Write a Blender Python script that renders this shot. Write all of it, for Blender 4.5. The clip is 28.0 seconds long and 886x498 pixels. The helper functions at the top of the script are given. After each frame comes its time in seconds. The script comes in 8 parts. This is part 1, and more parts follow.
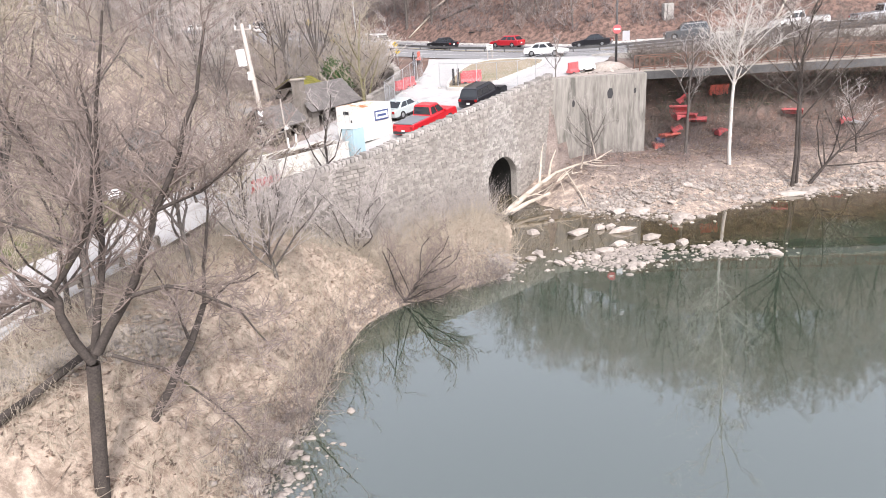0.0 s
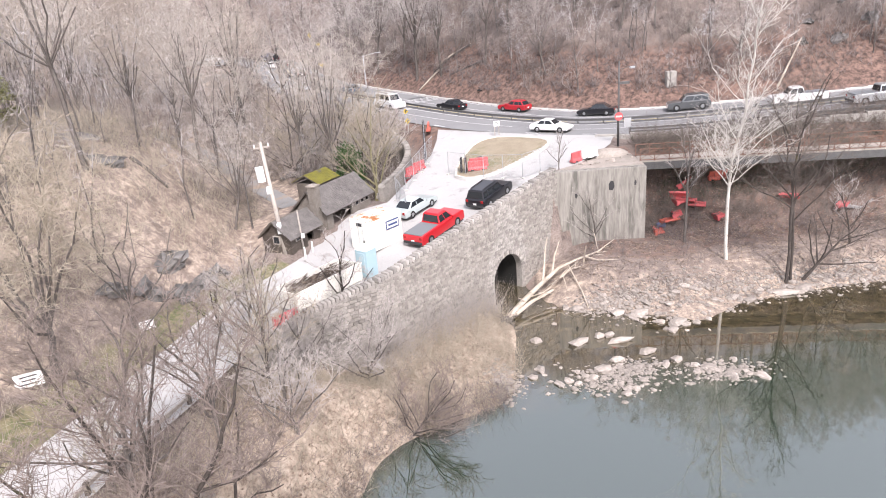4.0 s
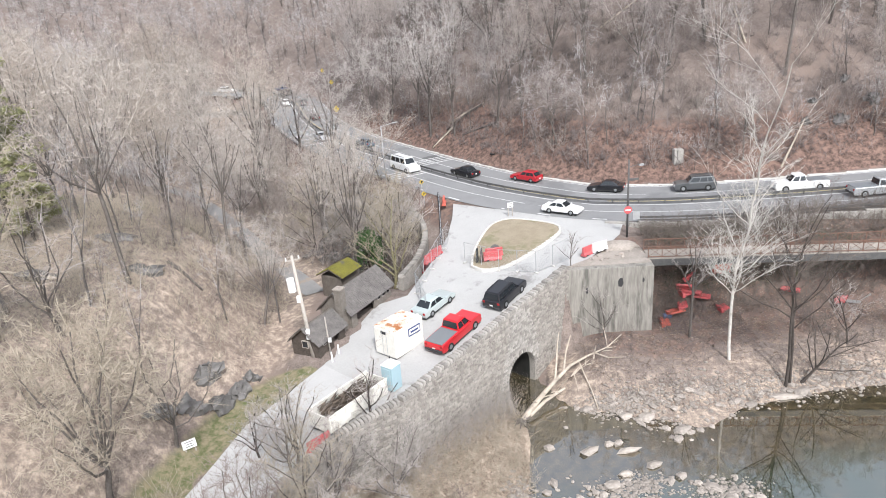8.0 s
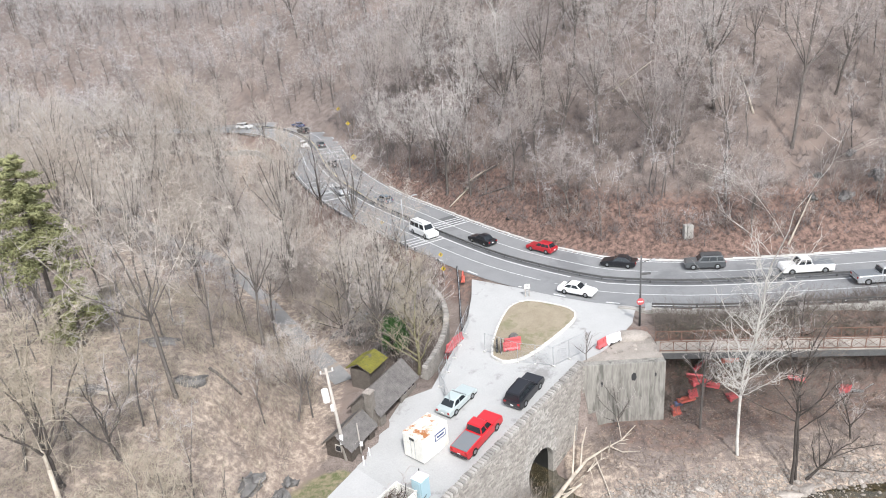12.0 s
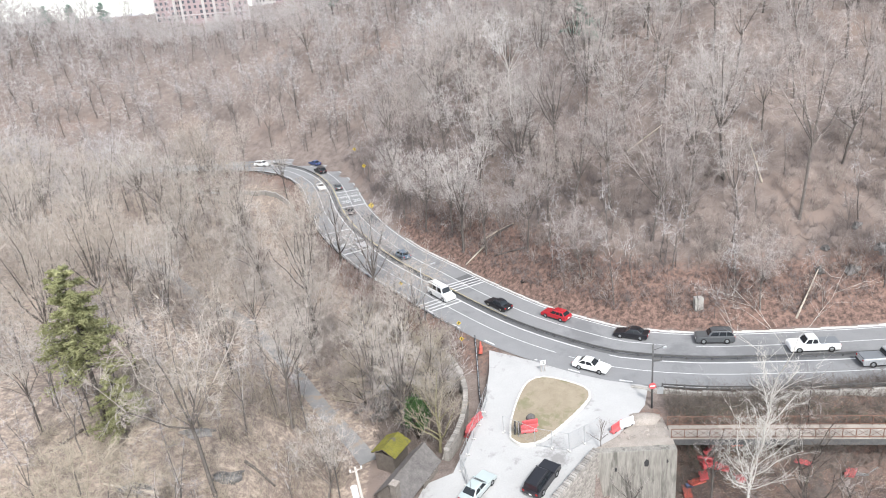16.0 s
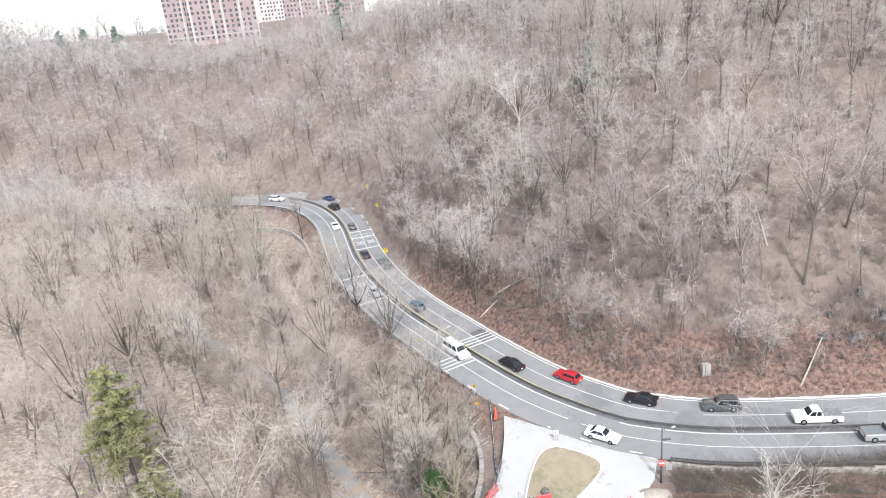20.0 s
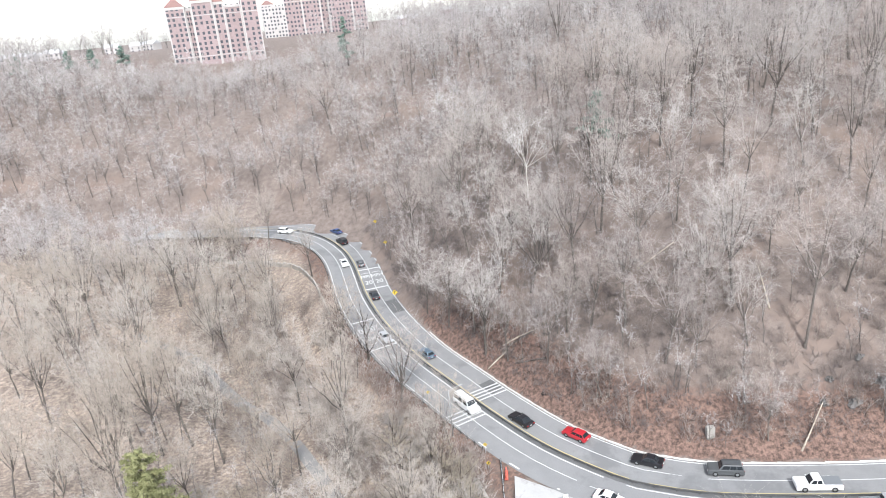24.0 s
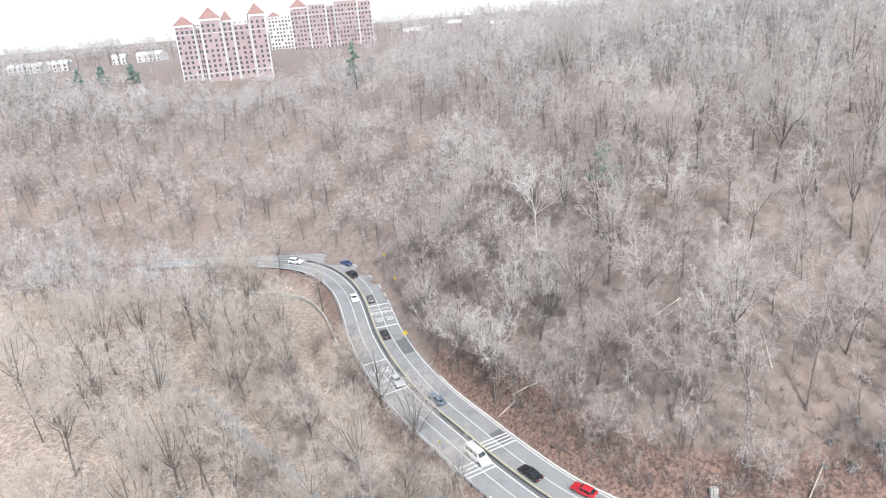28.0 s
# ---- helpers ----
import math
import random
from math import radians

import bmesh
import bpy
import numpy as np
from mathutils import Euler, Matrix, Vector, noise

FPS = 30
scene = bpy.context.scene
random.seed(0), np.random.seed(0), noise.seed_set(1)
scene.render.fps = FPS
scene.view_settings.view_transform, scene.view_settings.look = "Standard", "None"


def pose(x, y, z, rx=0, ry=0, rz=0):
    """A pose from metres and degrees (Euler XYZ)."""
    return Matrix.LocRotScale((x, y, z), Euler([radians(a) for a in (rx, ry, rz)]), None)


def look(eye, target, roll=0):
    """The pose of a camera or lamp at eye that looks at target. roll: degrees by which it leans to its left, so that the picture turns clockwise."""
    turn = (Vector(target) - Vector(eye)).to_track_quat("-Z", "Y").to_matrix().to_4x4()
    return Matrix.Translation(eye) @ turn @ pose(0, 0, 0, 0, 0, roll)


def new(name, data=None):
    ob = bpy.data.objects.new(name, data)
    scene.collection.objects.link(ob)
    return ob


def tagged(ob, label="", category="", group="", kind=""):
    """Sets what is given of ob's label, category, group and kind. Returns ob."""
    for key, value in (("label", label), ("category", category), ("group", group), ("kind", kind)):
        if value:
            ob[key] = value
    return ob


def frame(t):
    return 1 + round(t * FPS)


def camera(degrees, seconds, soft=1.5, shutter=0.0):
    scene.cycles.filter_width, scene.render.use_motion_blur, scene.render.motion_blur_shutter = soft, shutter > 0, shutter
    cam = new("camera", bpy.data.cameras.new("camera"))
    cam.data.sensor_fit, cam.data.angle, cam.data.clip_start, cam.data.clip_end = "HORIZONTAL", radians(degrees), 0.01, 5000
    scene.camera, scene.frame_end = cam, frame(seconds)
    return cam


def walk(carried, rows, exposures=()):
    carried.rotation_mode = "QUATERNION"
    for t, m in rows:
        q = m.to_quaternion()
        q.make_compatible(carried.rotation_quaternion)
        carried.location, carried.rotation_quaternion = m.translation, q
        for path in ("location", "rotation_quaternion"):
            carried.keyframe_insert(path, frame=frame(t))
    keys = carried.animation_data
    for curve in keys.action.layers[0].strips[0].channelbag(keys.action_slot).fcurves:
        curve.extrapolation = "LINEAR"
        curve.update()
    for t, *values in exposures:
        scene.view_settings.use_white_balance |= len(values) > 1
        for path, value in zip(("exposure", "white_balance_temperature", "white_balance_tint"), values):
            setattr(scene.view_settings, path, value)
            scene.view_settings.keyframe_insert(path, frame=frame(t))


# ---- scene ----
cam = camera(67.47, 28.0, soft=1.0)
walk(cam, [
    (0.00, pose(0.001, -0.000, 15.179, 70.577, 3.583, -1.106)),
    (1.75, pose(0.702, 0.081, 19.238, 70.297, 4.159, -0.596)),
    (3.50, pose(1.039, 0.148, 23.143, 70.156, 4.383, -0.214)),
    (5.25, pose(0.810, 0.189, 26.893, 70.218, 4.084, -0.019)),
    (7.00, pose(0.448, 0.196, 31.096, 70.217, 3.807, 0.171)),
    (8.75, pose(0.367, 0.172, 36.191, 69.945, 4.052, 0.520)),
    (10.50, pose(0.255, 0.157, 41.324, 69.736, 4.415, 0.862)),
    (12.25, pose(-0.198, 0.182, 45.681, 69.912, 4.461, 1.050)),
    (14.00, pose(-0.572, 0.197, 49.902, 70.165, 4.495, 1.275)),
    (15.75, pose(-0.461, 0.160, 54.714, 70.160, 4.862, 1.714)),
    (17.50, pose(-0.249, 0.135, 59.747, 70.054, 5.309, 2.136)),
    (19.25, pose(-0.393, 0.182, 64.487, 70.071, 5.520, 2.296)),
    (21.00, pose(-0.838, 0.249, 68.941, 70.182, 5.504, 2.291)),
    (22.75, pose(-1.420, 0.268, 73.264, 70.301, 5.350, 2.274)),
    (24.50, pose(-2.043, 0.229, 77.678, 70.392, 5.130, 2.302)),
    (26.25, pose(-2.643, 0.137, 82.355, 70.435, 4.901, 2.392)),
    (28.00, pose(-3.222, 0.016, 87.197, 70.449, 4.675, 2.519)),
], exposures=((0.0, 0.94, 6700, 16), (3.5, 0.92, 6700, 18), (6.0, 0.77, 6600, 13), (8.0, 0.7, 6500, 10), (13.5, 0.71, 6450, 9), (18.0, 0.85, 6450, 9), (28.0, 0.9, 6350, 8)))

# ---- world, sun ----
world = bpy.data.worlds.new("sky")
scene.world = world
world.use_nodes = True
wn, wl = world.node_tree.nodes, world.node_tree.links
sky = wn.new("ShaderNodeTexSky")
sky.sky_type = "NISHITA"
sky.sun_disc = False
sky.sun_elevation = radians(48)
sky.sun_rotation = radians(164)
sky.dust_density = 1.2
sky.air_density = 1.0
sky.ozone_density = 1.0
wn["Background"].inputs["Strength"].default_value = 0.15
haze = wn.new("ShaderNodeHueSaturation")
haze.inputs["Saturation"].default_value = 0.36
haze.inputs["Value"].default_value = 1.4
wl.new(sky.outputs["Color"], haze.inputs["Color"])
wl.new(haze.outputs["Color"], wn["Background"].inputs["Color"])
sun = new("sun", bpy.data.lights.new("sun", "SUN"))
sun.data.energy = 2.4
sun.data.angle = radians(5.0)
sun.data.color = (1.0, 0.985, 0.975)
sun.matrix_world = look((0, 0, 100), (-math.sin(radians(164)) * 90, -math.cos(radians(164)) * 90, 100 - math.tan(radians(48)) * 90))


# ---- materials ----
def material(name, c1, c2, scale=1.0, rough=0.9, bump=0.0, fine=8.0, metal=0.0, spread=0.5, spec=0.3, rand=0.0, dist=0.05, c3=None, s3=0.1, cover=0.5):
    """Two colours mixed by coarse and fine noise, a third in patches, with relief and a random tint per object."""
    m = bpy.data.materials.new(name)
    m.use_nodes = True
    n, l = m.node_tree.nodes, m.node_tree.links
    b = n["Principled BSDF"]
    b.inputs["Roughness"].default_value = rough
    b.inputs["Metallic"].default_value = metal
    b.inputs["Specular IOR Level"].default_value = spec
    co = n.new("ShaderNodeTexCoord")
    big = n.new("ShaderNodeTexNoise")
    big.inputs["Scale"].default_value = scale
    big.inputs["Detail"].default_value = 6
    big.inputs["Roughness"].default_value = 0.65
    small = n.new("ShaderNodeTexNoise")
    small.inputs["Scale"].default_value = scale * fine
    small.inputs["Detail"].default_value = 4
    l.new(co.outputs["Object"], big.inputs["Vector"])
    l.new(co.outputs["Object"], small.inputs["Vector"])
    add = n.new("ShaderNodeMath")
    add.operation = "MULTIPLY_ADD"
    add.inputs[1].default_value = 0.5
    half = n.new("ShaderNodeMath")
    half.operation = "MULTIPLY"
    half.inputs[1].default_value = 0.5
    l.new(small.outputs["Fac"], half.inputs[0])
    l.new(big.outputs["Fac"], add.inputs[0])
    l.new(half.outputs[0], add.inputs[2])
    ramp = n.new("ShaderNodeMapRange")
    ramp.inputs["From Min"].default_value = 0.5 - 0.35 * spread
    ramp.inputs["From Max"].default_value = 0.5 + 0.35 * spread
    l.new(add.outputs[0], ramp.inputs["Value"])
    mix = n.new("ShaderNodeMix")
    mix.data_type = "RGBA"
    mix.inputs["A"].default_value = (*c1, 1)
    mix.inputs["B"].default_value = (*c2, 1)
    l.new(ramp.outputs["Result"], mix.inputs["Factor"])
    out = mix.outputs["Result"]
    if c3:
        pn = n.new("ShaderNodeTexNoise")
        pn.inputs["Scale"].default_value = s3
        pn.inputs["Detail"].default_value = 5
        pn.inputs["Roughness"].default_value = 0.7
        l.new(co.outputs["Object"], pn.inputs["Vector"])
        pr = n.new("ShaderNodeMapRange")
        pr.inputs["From Min"].default_value = cover - 0.04
        pr.inputs["From Max"].default_value = cover + 0.06
        l.new(pn.outputs["Fac"], pr.inputs["Value"])
        m3 = n.new("ShaderNodeMix")
        m3.data_type = "RGBA"
        l.new(pr.outputs["Result"], m3.inputs["Factor"])
        l.new(out, m3.inputs["A"])
        m3.inputs["B"].default_value = (*c3, 1)
        out = m3.outputs["Result"]
    if rand:
        info = n.new("ShaderNodeObjectInfo")
        mr = n.new("ShaderNodeMapRange")
        mr.inputs["To Min"].default_value = 1 - rand
        mr.inputs["To Max"].default_value = 1 + rand
        l.new(info.outputs["Random"], mr.inputs["Value"])
        hsv = n.new("ShaderNodeHueSaturation")
        l.new(mr.outputs["Result"], hsv.inputs["Value"])
        l.new(out, hsv.inputs["Color"])
        out = hsv.outputs["Color"]
    l.new(out, b.inputs["Base Color"])
    if bump:
        bp = n.new("ShaderNodeBump")
        bp.inputs["Strength"].default_value = bump
        bp.inputs["Distance"].default_value = dist
        l.new(add.outputs[0], bp.inputs["Height"])
        l.new(bp.outputs["Normal"], b.inputs["Normal"])
    return m


def plain(name, c, rough=0.5, metal=0.0, spec=0.5, coat=0.0):
    m = material(name, [v * 0.93 for v in c], [min(1, v * 1.06) for v in c], 3.0, rough, 0, 6, metal, 1.0, spec)
    m.node_tree.nodes["Principled BSDF"].inputs["Coat Weight"].default_value = coat
    return m


M_asphalt = material("asphalt", (0.185, 0.185, 0.188), (0.26, 0.26, 0.26), 0.35, 0.9, 0.15, 30, spread=0.8, c3=(0.175, 0.175, 0.178), s3=0.12, cover=0.56)
M_drive = material("worn_pale_asphalt", (0.38, 0.375, 0.37), (0.5, 0.495, 0.485), 0.3, 0.92, 0.15, 25, spread=0.8, c3=(0.29, 0.28, 0.27), s3=0.2, cover=0.6)
M_deckc = material("pale_concrete_deck", (0.34, 0.335, 0.328), (0.46, 0.455, 0.445), 0.3, 0.9, 0.1, 25, spread=0.8, c3=(0.25, 0.243, 0.235), s3=0.25, cover=0.6)
M_path = material("path_asphalt", (0.2, 0.2, 0.2), (0.29, 0.28, 0.27), 0.6, 0.9, 0.1, 20, c3=(0.3, 0.24, 0.19), s3=0.3, cover=0.58)
M_kerb = material("kerb_concrete", (0.5, 0.49, 0.46), (0.62, 0.6, 0.57), 1.0, 0.9, 0.2, 10)
M_white = material("white_line_paint", (0.46, 0.46, 0.455), (0.68, 0.68, 0.665), 1.5, 0.7, 0, 10)
M_concrete = material("stained_concrete", (0.3, 0.285, 0.26), (0.42, 0.4, 0.37), 0.5, 0.9, 0.2, 12, c3=(0.2, 0.19, 0.17), s3=0.35, cover=0.58)
M_stone = material("rubble_stone", (0.2, 0.187, 0.172), (0.4, 0.375, 0.345), 1.1, 0.95, 0.6, 6, rand=0.3, spread=0.8)
M_mortar = material("mortar", (0.2, 0.185, 0.167), (0.36, 0.335, 0.305), 1.5, 0.95, 0.4, 8)
M_rock = material("creek_rock", (0.19, 0.167, 0.147), (0.46, 0.41, 0.365), 0.8, 0.9, 0.5, 6, rand=0.25, spread=0.7)
M_ledge = material("ledge_rock", (0.075, 0.07, 0.068), (0.23, 0.22, 0.21), 0.5, 0.9, 0.6, 6, rand=0.2)
M_litter = material("leaf_litter", (0.085, 0.067, 0.06), (0.28, 0.23, 0.203), 0.6, 0.97, 0.9, 14, spread=0.5, c3=(0.21, 0.162, 0.138), s3=0.05, cover=0.58)
_n, _l = M_litter.node_tree.nodes, M_litter.node_tree.links
_z = _n.new("ShaderNodeVertexColor")
_z.layer_name = "zone"
_s = _n.new("ShaderNodeSeparateColor")
_l.new(_z.outputs["Color"], _s.inputs["Color"])
_e = _n.new("ShaderNodeTexNoise")
_e.inputs["Scale"].default_value = 0.8
_e.inputs["Detail"].default_value = 7
_e.inputs["Roughness"].default_value = 0.8
_tc = _n.new("ShaderNodeTexCoord")
_l.new(_tc.outputs["Object"], _e.inputs["Vector"])
_out = _n["Principled BSDF"].inputs["Base Color"].links[0].from_socket
for _chan, _lo, _hi in (("Red", (0.22, 0.17, 0.132), (0.5, 0.41, 0.33)), ("Green", (0.1, 0.115, 0.05), (0.25, 0.21, 0.14)), ("Blue", (0.06, 0.042, 0.036), (0.225, 0.146, 0.118))):
    _m = _n.new("ShaderNodeMix")
    _m.data_type = "RGBA"
    _m.inputs["A"].default_value = (*_lo, 1)
    _m.inputs["B"].default_value = (*_hi, 1)
    _g = _n.new("ShaderNodeTexNoise")
    _g.inputs["Scale"].default_value = 1.6
    _g.inputs["Detail"].default_value = 10
    _g.inputs["Roughness"].default_value = 0.75
    _l.new(_tc.outputs["Object"], _g.inputs["Vector"])
    _gr = _n.new("ShaderNodeMapRange")
    _gr.inputs["From Min"].default_value, _gr.inputs["From Max"].default_value = 0.4, 0.6
    _l.new(_g.outputs["Fac"], _gr.inputs["Value"])
    _l.new(_gr.outputs["Result"], _m.inputs["Factor"])
    _a = _n.new("ShaderNodeMath")
    _a.operation = "ADD"
    _l.new(_s.outputs[_chan], _a.inputs[0])
    _l.new(_e.outputs["Fac"], _a.inputs[1])
    _r = _n.new("ShaderNodeMapRange")
    _r.inputs["From Min"].default_value, _r.inputs["From Max"].default_value = 0.82, 1.12
    _l.new(_a.outputs[0], _r.inputs["Value"])
    _x = _n.new("ShaderNodeMix")
    _x.data_type = "RGBA"
    _l.new(_r.outputs["Result"], _x.inputs["Factor"])
    _l.new(_out, _x.inputs["A"])
    _l.new(_m.outputs["Result"], _x.inputs["B"])
    _out = _x.outputs["Result"]
_l.new(_out, _n["Principled BSDF"].inputs["Base Color"])
M_bark = material("grey_brown_bark", (0.075, 0.065, 0.058), (0.185, 0.164, 0.149), 2.0, 0.95, 0.5, 6, rand=0.25)
M_twig = material("grey_twigs", (0.3, 0.268, 0.25), (0.47, 0.43, 0.405), 0.5, 0.95, 0, 6, rand=0.2)
M_twigdark = material("dark_twigs", (0.1, 0.083, 0.073), (0.19, 0.16, 0.14), 0.5, 0.95, 0, 6, rand=0.2)
M_white_bark = material("white_sycamore_bark", (0.44, 0.415, 0.38), (0.62, 0.595, 0.555), 1.2, 0.9, 0.2, 5, c3=(0.33, 0.295, 0.25), s3=1.5, cover=0.58)
M_darkbark = material("dark_bark", (0.035, 0.03, 0.027), (0.095, 0.08, 0.07), 3.0, 0.95, 0.6, 6, c3=(0.1, 0.095, 0.05), s3=0.8, cover=0.64)


# ---- geometry helpers ----
class Geo:
    """Vertices and faces gathered piece by piece."""

    def __init__(self):
        self.v, self.f = [], []

    def add(self, verts, faces):
        k = len(self.v)
        self.v += [tuple(p) for p in verts]
        self.f += [tuple(i + k for i in q) for q in faces]
        return self

    def box(self, c, s, rz=0.0, ch=0.0, m=None):
        """A box by its centre and size; ch: chamfer of the upper edges."""
        x, y, z = s[0] / 2, s[1] / 2, s[2] / 2
        rings = [(x, y, -z), (x, y, z - ch), (x - ch, y - ch, z)] if ch else [(x, y, -z), (x, y, z)]
        vs = []
        for a, b, h in rings:
            vs += [(-a, -b, h), (a, -b, h), (a, b, h), (-a, b, h)]
        fs = [(3, 2, 1, 0)]
        for r in range(len(rings) - 1):
            k = 4 * r
            fs += [(k + i, k + (i + 1) % 4, k + 4 + (i + 1) % 4, k + 4 + i) for i in range(4)]
        k = 4 * (len(rings) - 1)
        fs.append((k, k + 1, k + 2, k + 3))
        t = Matrix.Translation(c) @ Matrix.Rotation(rz, 4, "Z") if m is None else m
        return self.add([t @ Vector(p) for p in vs], fs)

    def tube(self, p0, p1, r0, r1=None, n=8, cap=True):
        r1 = r0 if r1 is None else r1
        p0, p1 = Vector(p0), Vector(p1)
        q = (p1 - p0).to_track_quat("Z", "Y")
        vs = [p0 + q @ Vector((r0 * math.cos(2 * math.pi * i / n), r0 * math.sin(2 * math.pi * i / n), 0)) for i in range(n)]
        vs += [p1 + q @ Vector((r1 * math.cos(2 * math.pi * i / n), r1 * math.sin(2 * math.pi * i / n), 0)) for i in range(n)]
        fs = [(i, (i + 1) % n, n + (i + 1) % n, n + i) for i in range(n)]
        if cap:
            fs += [tuple(range(n))[::-1], tuple(range(n, 2 * n))]
        return self.add(vs, fs)

    def prism(self, poly, z0, z1, m=None):
        n = len(poly)
        vs = [Vector((x, y, z0)) for x, y in poly] + [Vector((x, y, z1)) for x, y in poly]
        if m is not None:
            vs = [m @ p for p in vs]
        return self.add(vs, [tuple(range(n))[::-1], tuple(range(n, 2 * n))] + [(i, (i + 1) % n, n + (i + 1) % n, n + i) for i in range(n)])

    def loft(self, rings, closed=True, caps=True):
        n = len(rings[0])
        vs = [p for r in rings for p in r]
        fs = []
        for r in range(len(rings) - 1):
            for i in range(n if closed else n - 1):
                a, b = r * n + i, r * n + (i + 1) % n
                fs.append((a, b, b + n, a + n))
        if caps and closed:
            fs += [tuple(range(n))[::-1], tuple(range((len(rings) - 1) * n, len(rings) * n))]
        return self.add(vs, fs)

    def mesh(self, name, smooth=False):
        me = bpy.data.meshes.new(name)
        me.from_pydata([tuple(p) for p in self.v], [], self.f)
        if smooth:
            me.polygons.foreach_set("use_smooth", [True] * len(me.polygons))
        return me


def part(name, geo, mat, parent=None, label="", smooth=False, bevel=0.0):
    """One mesh object, under a thing or a part."""
    me = geo.mesh(name, smooth) if isinstance(geo, Geo) else geo
    if not me.materials:
        me.materials.append(mat)
    ob = new(name, me)
    if parent is not None:
        ob.parent = parent
    if label:
        ob["label"] = label
    if bevel:
        b = ob.modifiers.new("bevel", "BEVEL")
        b.width, b.segments, b.limit_method = bevel, 2, "ANGLE"
    return ob


def thing(name, m, label, category, group="", kind=""):
    ob = new(name)
    ob.empty_display_size = 0.2
    ob.matrix_basis = m
    return tagged(ob, label, category, group, kind)


def array_mesh(name, v, f, mat, smooth=False):
    """A mesh from numpy arrays: v (n, 3), f (m, 3 or 4)."""
    me = bpy.data.meshes.new(name)
    k = f.shape[1]
    me.vertices.add(len(v))
    me.vertices.foreach_set("co", np.ascontiguousarray(v, np.float32).ravel())
    me.loops.add(f.size)
    me.loops.foreach_set("vertex_index", np.ascontiguousarray(f, np.int32).ravel())
    me.polygons.add(len(f))
    me.polygons.foreach_set("loop_start", np.arange(0, f.size, k, dtype=np.int32))
    me.polygons.foreach_set("loop_total", np.full(len(f), k, np.int32))
    if smooth:
        me.polygons.foreach_set("use_smooth", np.ones(len(f), bool))
    me.update(calc_edges=True)
    me.materials.append(mat)
    return me


def curve_points(pts, step):
    """A smooth line through the points, sampled every step metres."""
    p = np.array(pts, float)
    p = np.vstack([2 * p[0] - p[1], p, 2 * p[-1] - p[-2]])
    out = []
    for i in range(1, len(p) - 2):
        n = max(2, int(np.linalg.norm(p[i + 1] - p[i]) / step))
        for t in np.arange(n) / n:
            out.append(0.5 * (2 * p[i] + (p[i + 1] - p[i - 1]) * t + (2 * p[i - 1] - 5 * p[i] + 4 * p[i + 1] - p[i + 2]) * t**2 + (3 * p[i] - p[i - 1] - 3 * p[i + 1] + p[i + 2]) * t**3))
    out.append(p[-2])
    return np.array(out)


def side_distance(line, x, y):
    """Distance from a line to many places, and the side: positive to the line's left."""
    best = np.full(x.shape, 1e9)
    side = np.ones(x.shape)
    for (ax, ay), (bx, by) in zip(line[:-1], line[1:]):
        dx, dy = bx - ax, by - ay
        t = np.clip(((x - ax) * dx + (y - ay) * dy) / (dx * dx + dy * dy), 0, 1)
        d = np.hypot(x - ax - t * dx, y - ay - t * dy)
        near = d < best
        side = np.where(near, np.sign(dx * (y - ay) - dy * (x - ax)), side)
        best = np.minimum(best, d)
    return best * np.where(side == 0, 1, side)


def inside(poly, x, y):
    r = np.zeros(x.shape, bool)
    n = len(poly)
    for i in range(n):
        (ax, ay), (bx, by) = poly[i], poly[(i + 1) % n]
        if ay == by:
            continue
        r ^= ((ay > y) != (by > y)) & (x < (bx - ax) * (y - ay) / (by - ay) + ax)
    return r


def smooth01(a, b, v):
    t = np.clip((v - a) / (b - a), 0, 1)
    return t * t * (3 - 2 * t)


# ---- the plan ----
ROAD = curve_points([(150, 66), (100, 69.5), (70, 71.5), (47.4, 73.2), (36.3, 74.4), (26.2, 76.1), (19.4, 78.5), (14.5, 80.9), (4.9, 88.6), (-3.6, 98.5), (-10.6, 108), (-18.5, 119), (-26.5, 133.5), (-32.5, 147.5), (-35.7, 157.5), (-39.5, 169.3), (-43.7, 179), (-49.8, 188.5), (-57, 195.5), (-66, 200.5), (-86, 206), (-120, 209), (-180, 205)], 3.0)
ROAD_HALF = 6.9
DRIVE_L = [(-27, 2), (-24.5, 16), (-21.8, 26), (-19.4, 32.7), (-18.1, 36.7), (-16.6, 42.3), (-14.9, 45.1), (-12, 50), (-10.3, 54), (-8.3, 59), (-5.3, 60.3), (-4, 64), (-2.6, 68), (-1.2, 73.0), (-0.6, 78), (-0.4, 82.6)]
DRIVE_R = [(-21, 2), (-18, 16), (-15.7, 26), (-13.7, 31.2), (-12.6, 34.9), (-11.2, 37.7), (-9, 39.6), (-4.6, 42.9), (-1, 47), (3, 51.6), (6, 55.2), (10.2, 60.0), (13, 63), (15.5, 65.5), (17.3, 67.6), (18.6, 71.3)]
SHORE = [(-9, -40), (-8.5, 5), (-6.7, 18.7), (-6.5, 21.3), (-5.8, 23.8), (-5.3, 25.5), (-5.4, 28.1), (-4.6, 31.6), (-3.0, 34.2), (-1.1, 34.7), (2.7, 36.6), (4.0, 38.2), (4.7, 41.2), (5.1, 47.4), (4.3, 52.0), (3.6, 53.0), (-0.6, 57.4), (2.0, 60.2), (6.8, 55.6), (8.2, 51.8), (10.1, 50.0), (12.2, 49.5), (16.8, 47.9), (19.7, 46.4), (23.5, 49.2), (28.6, 50.5), (32.6, 51.2), (38, 51.5), (60, 54), (140, 50), (140, 20), (60, 12), (40, 4), (34, -40)]
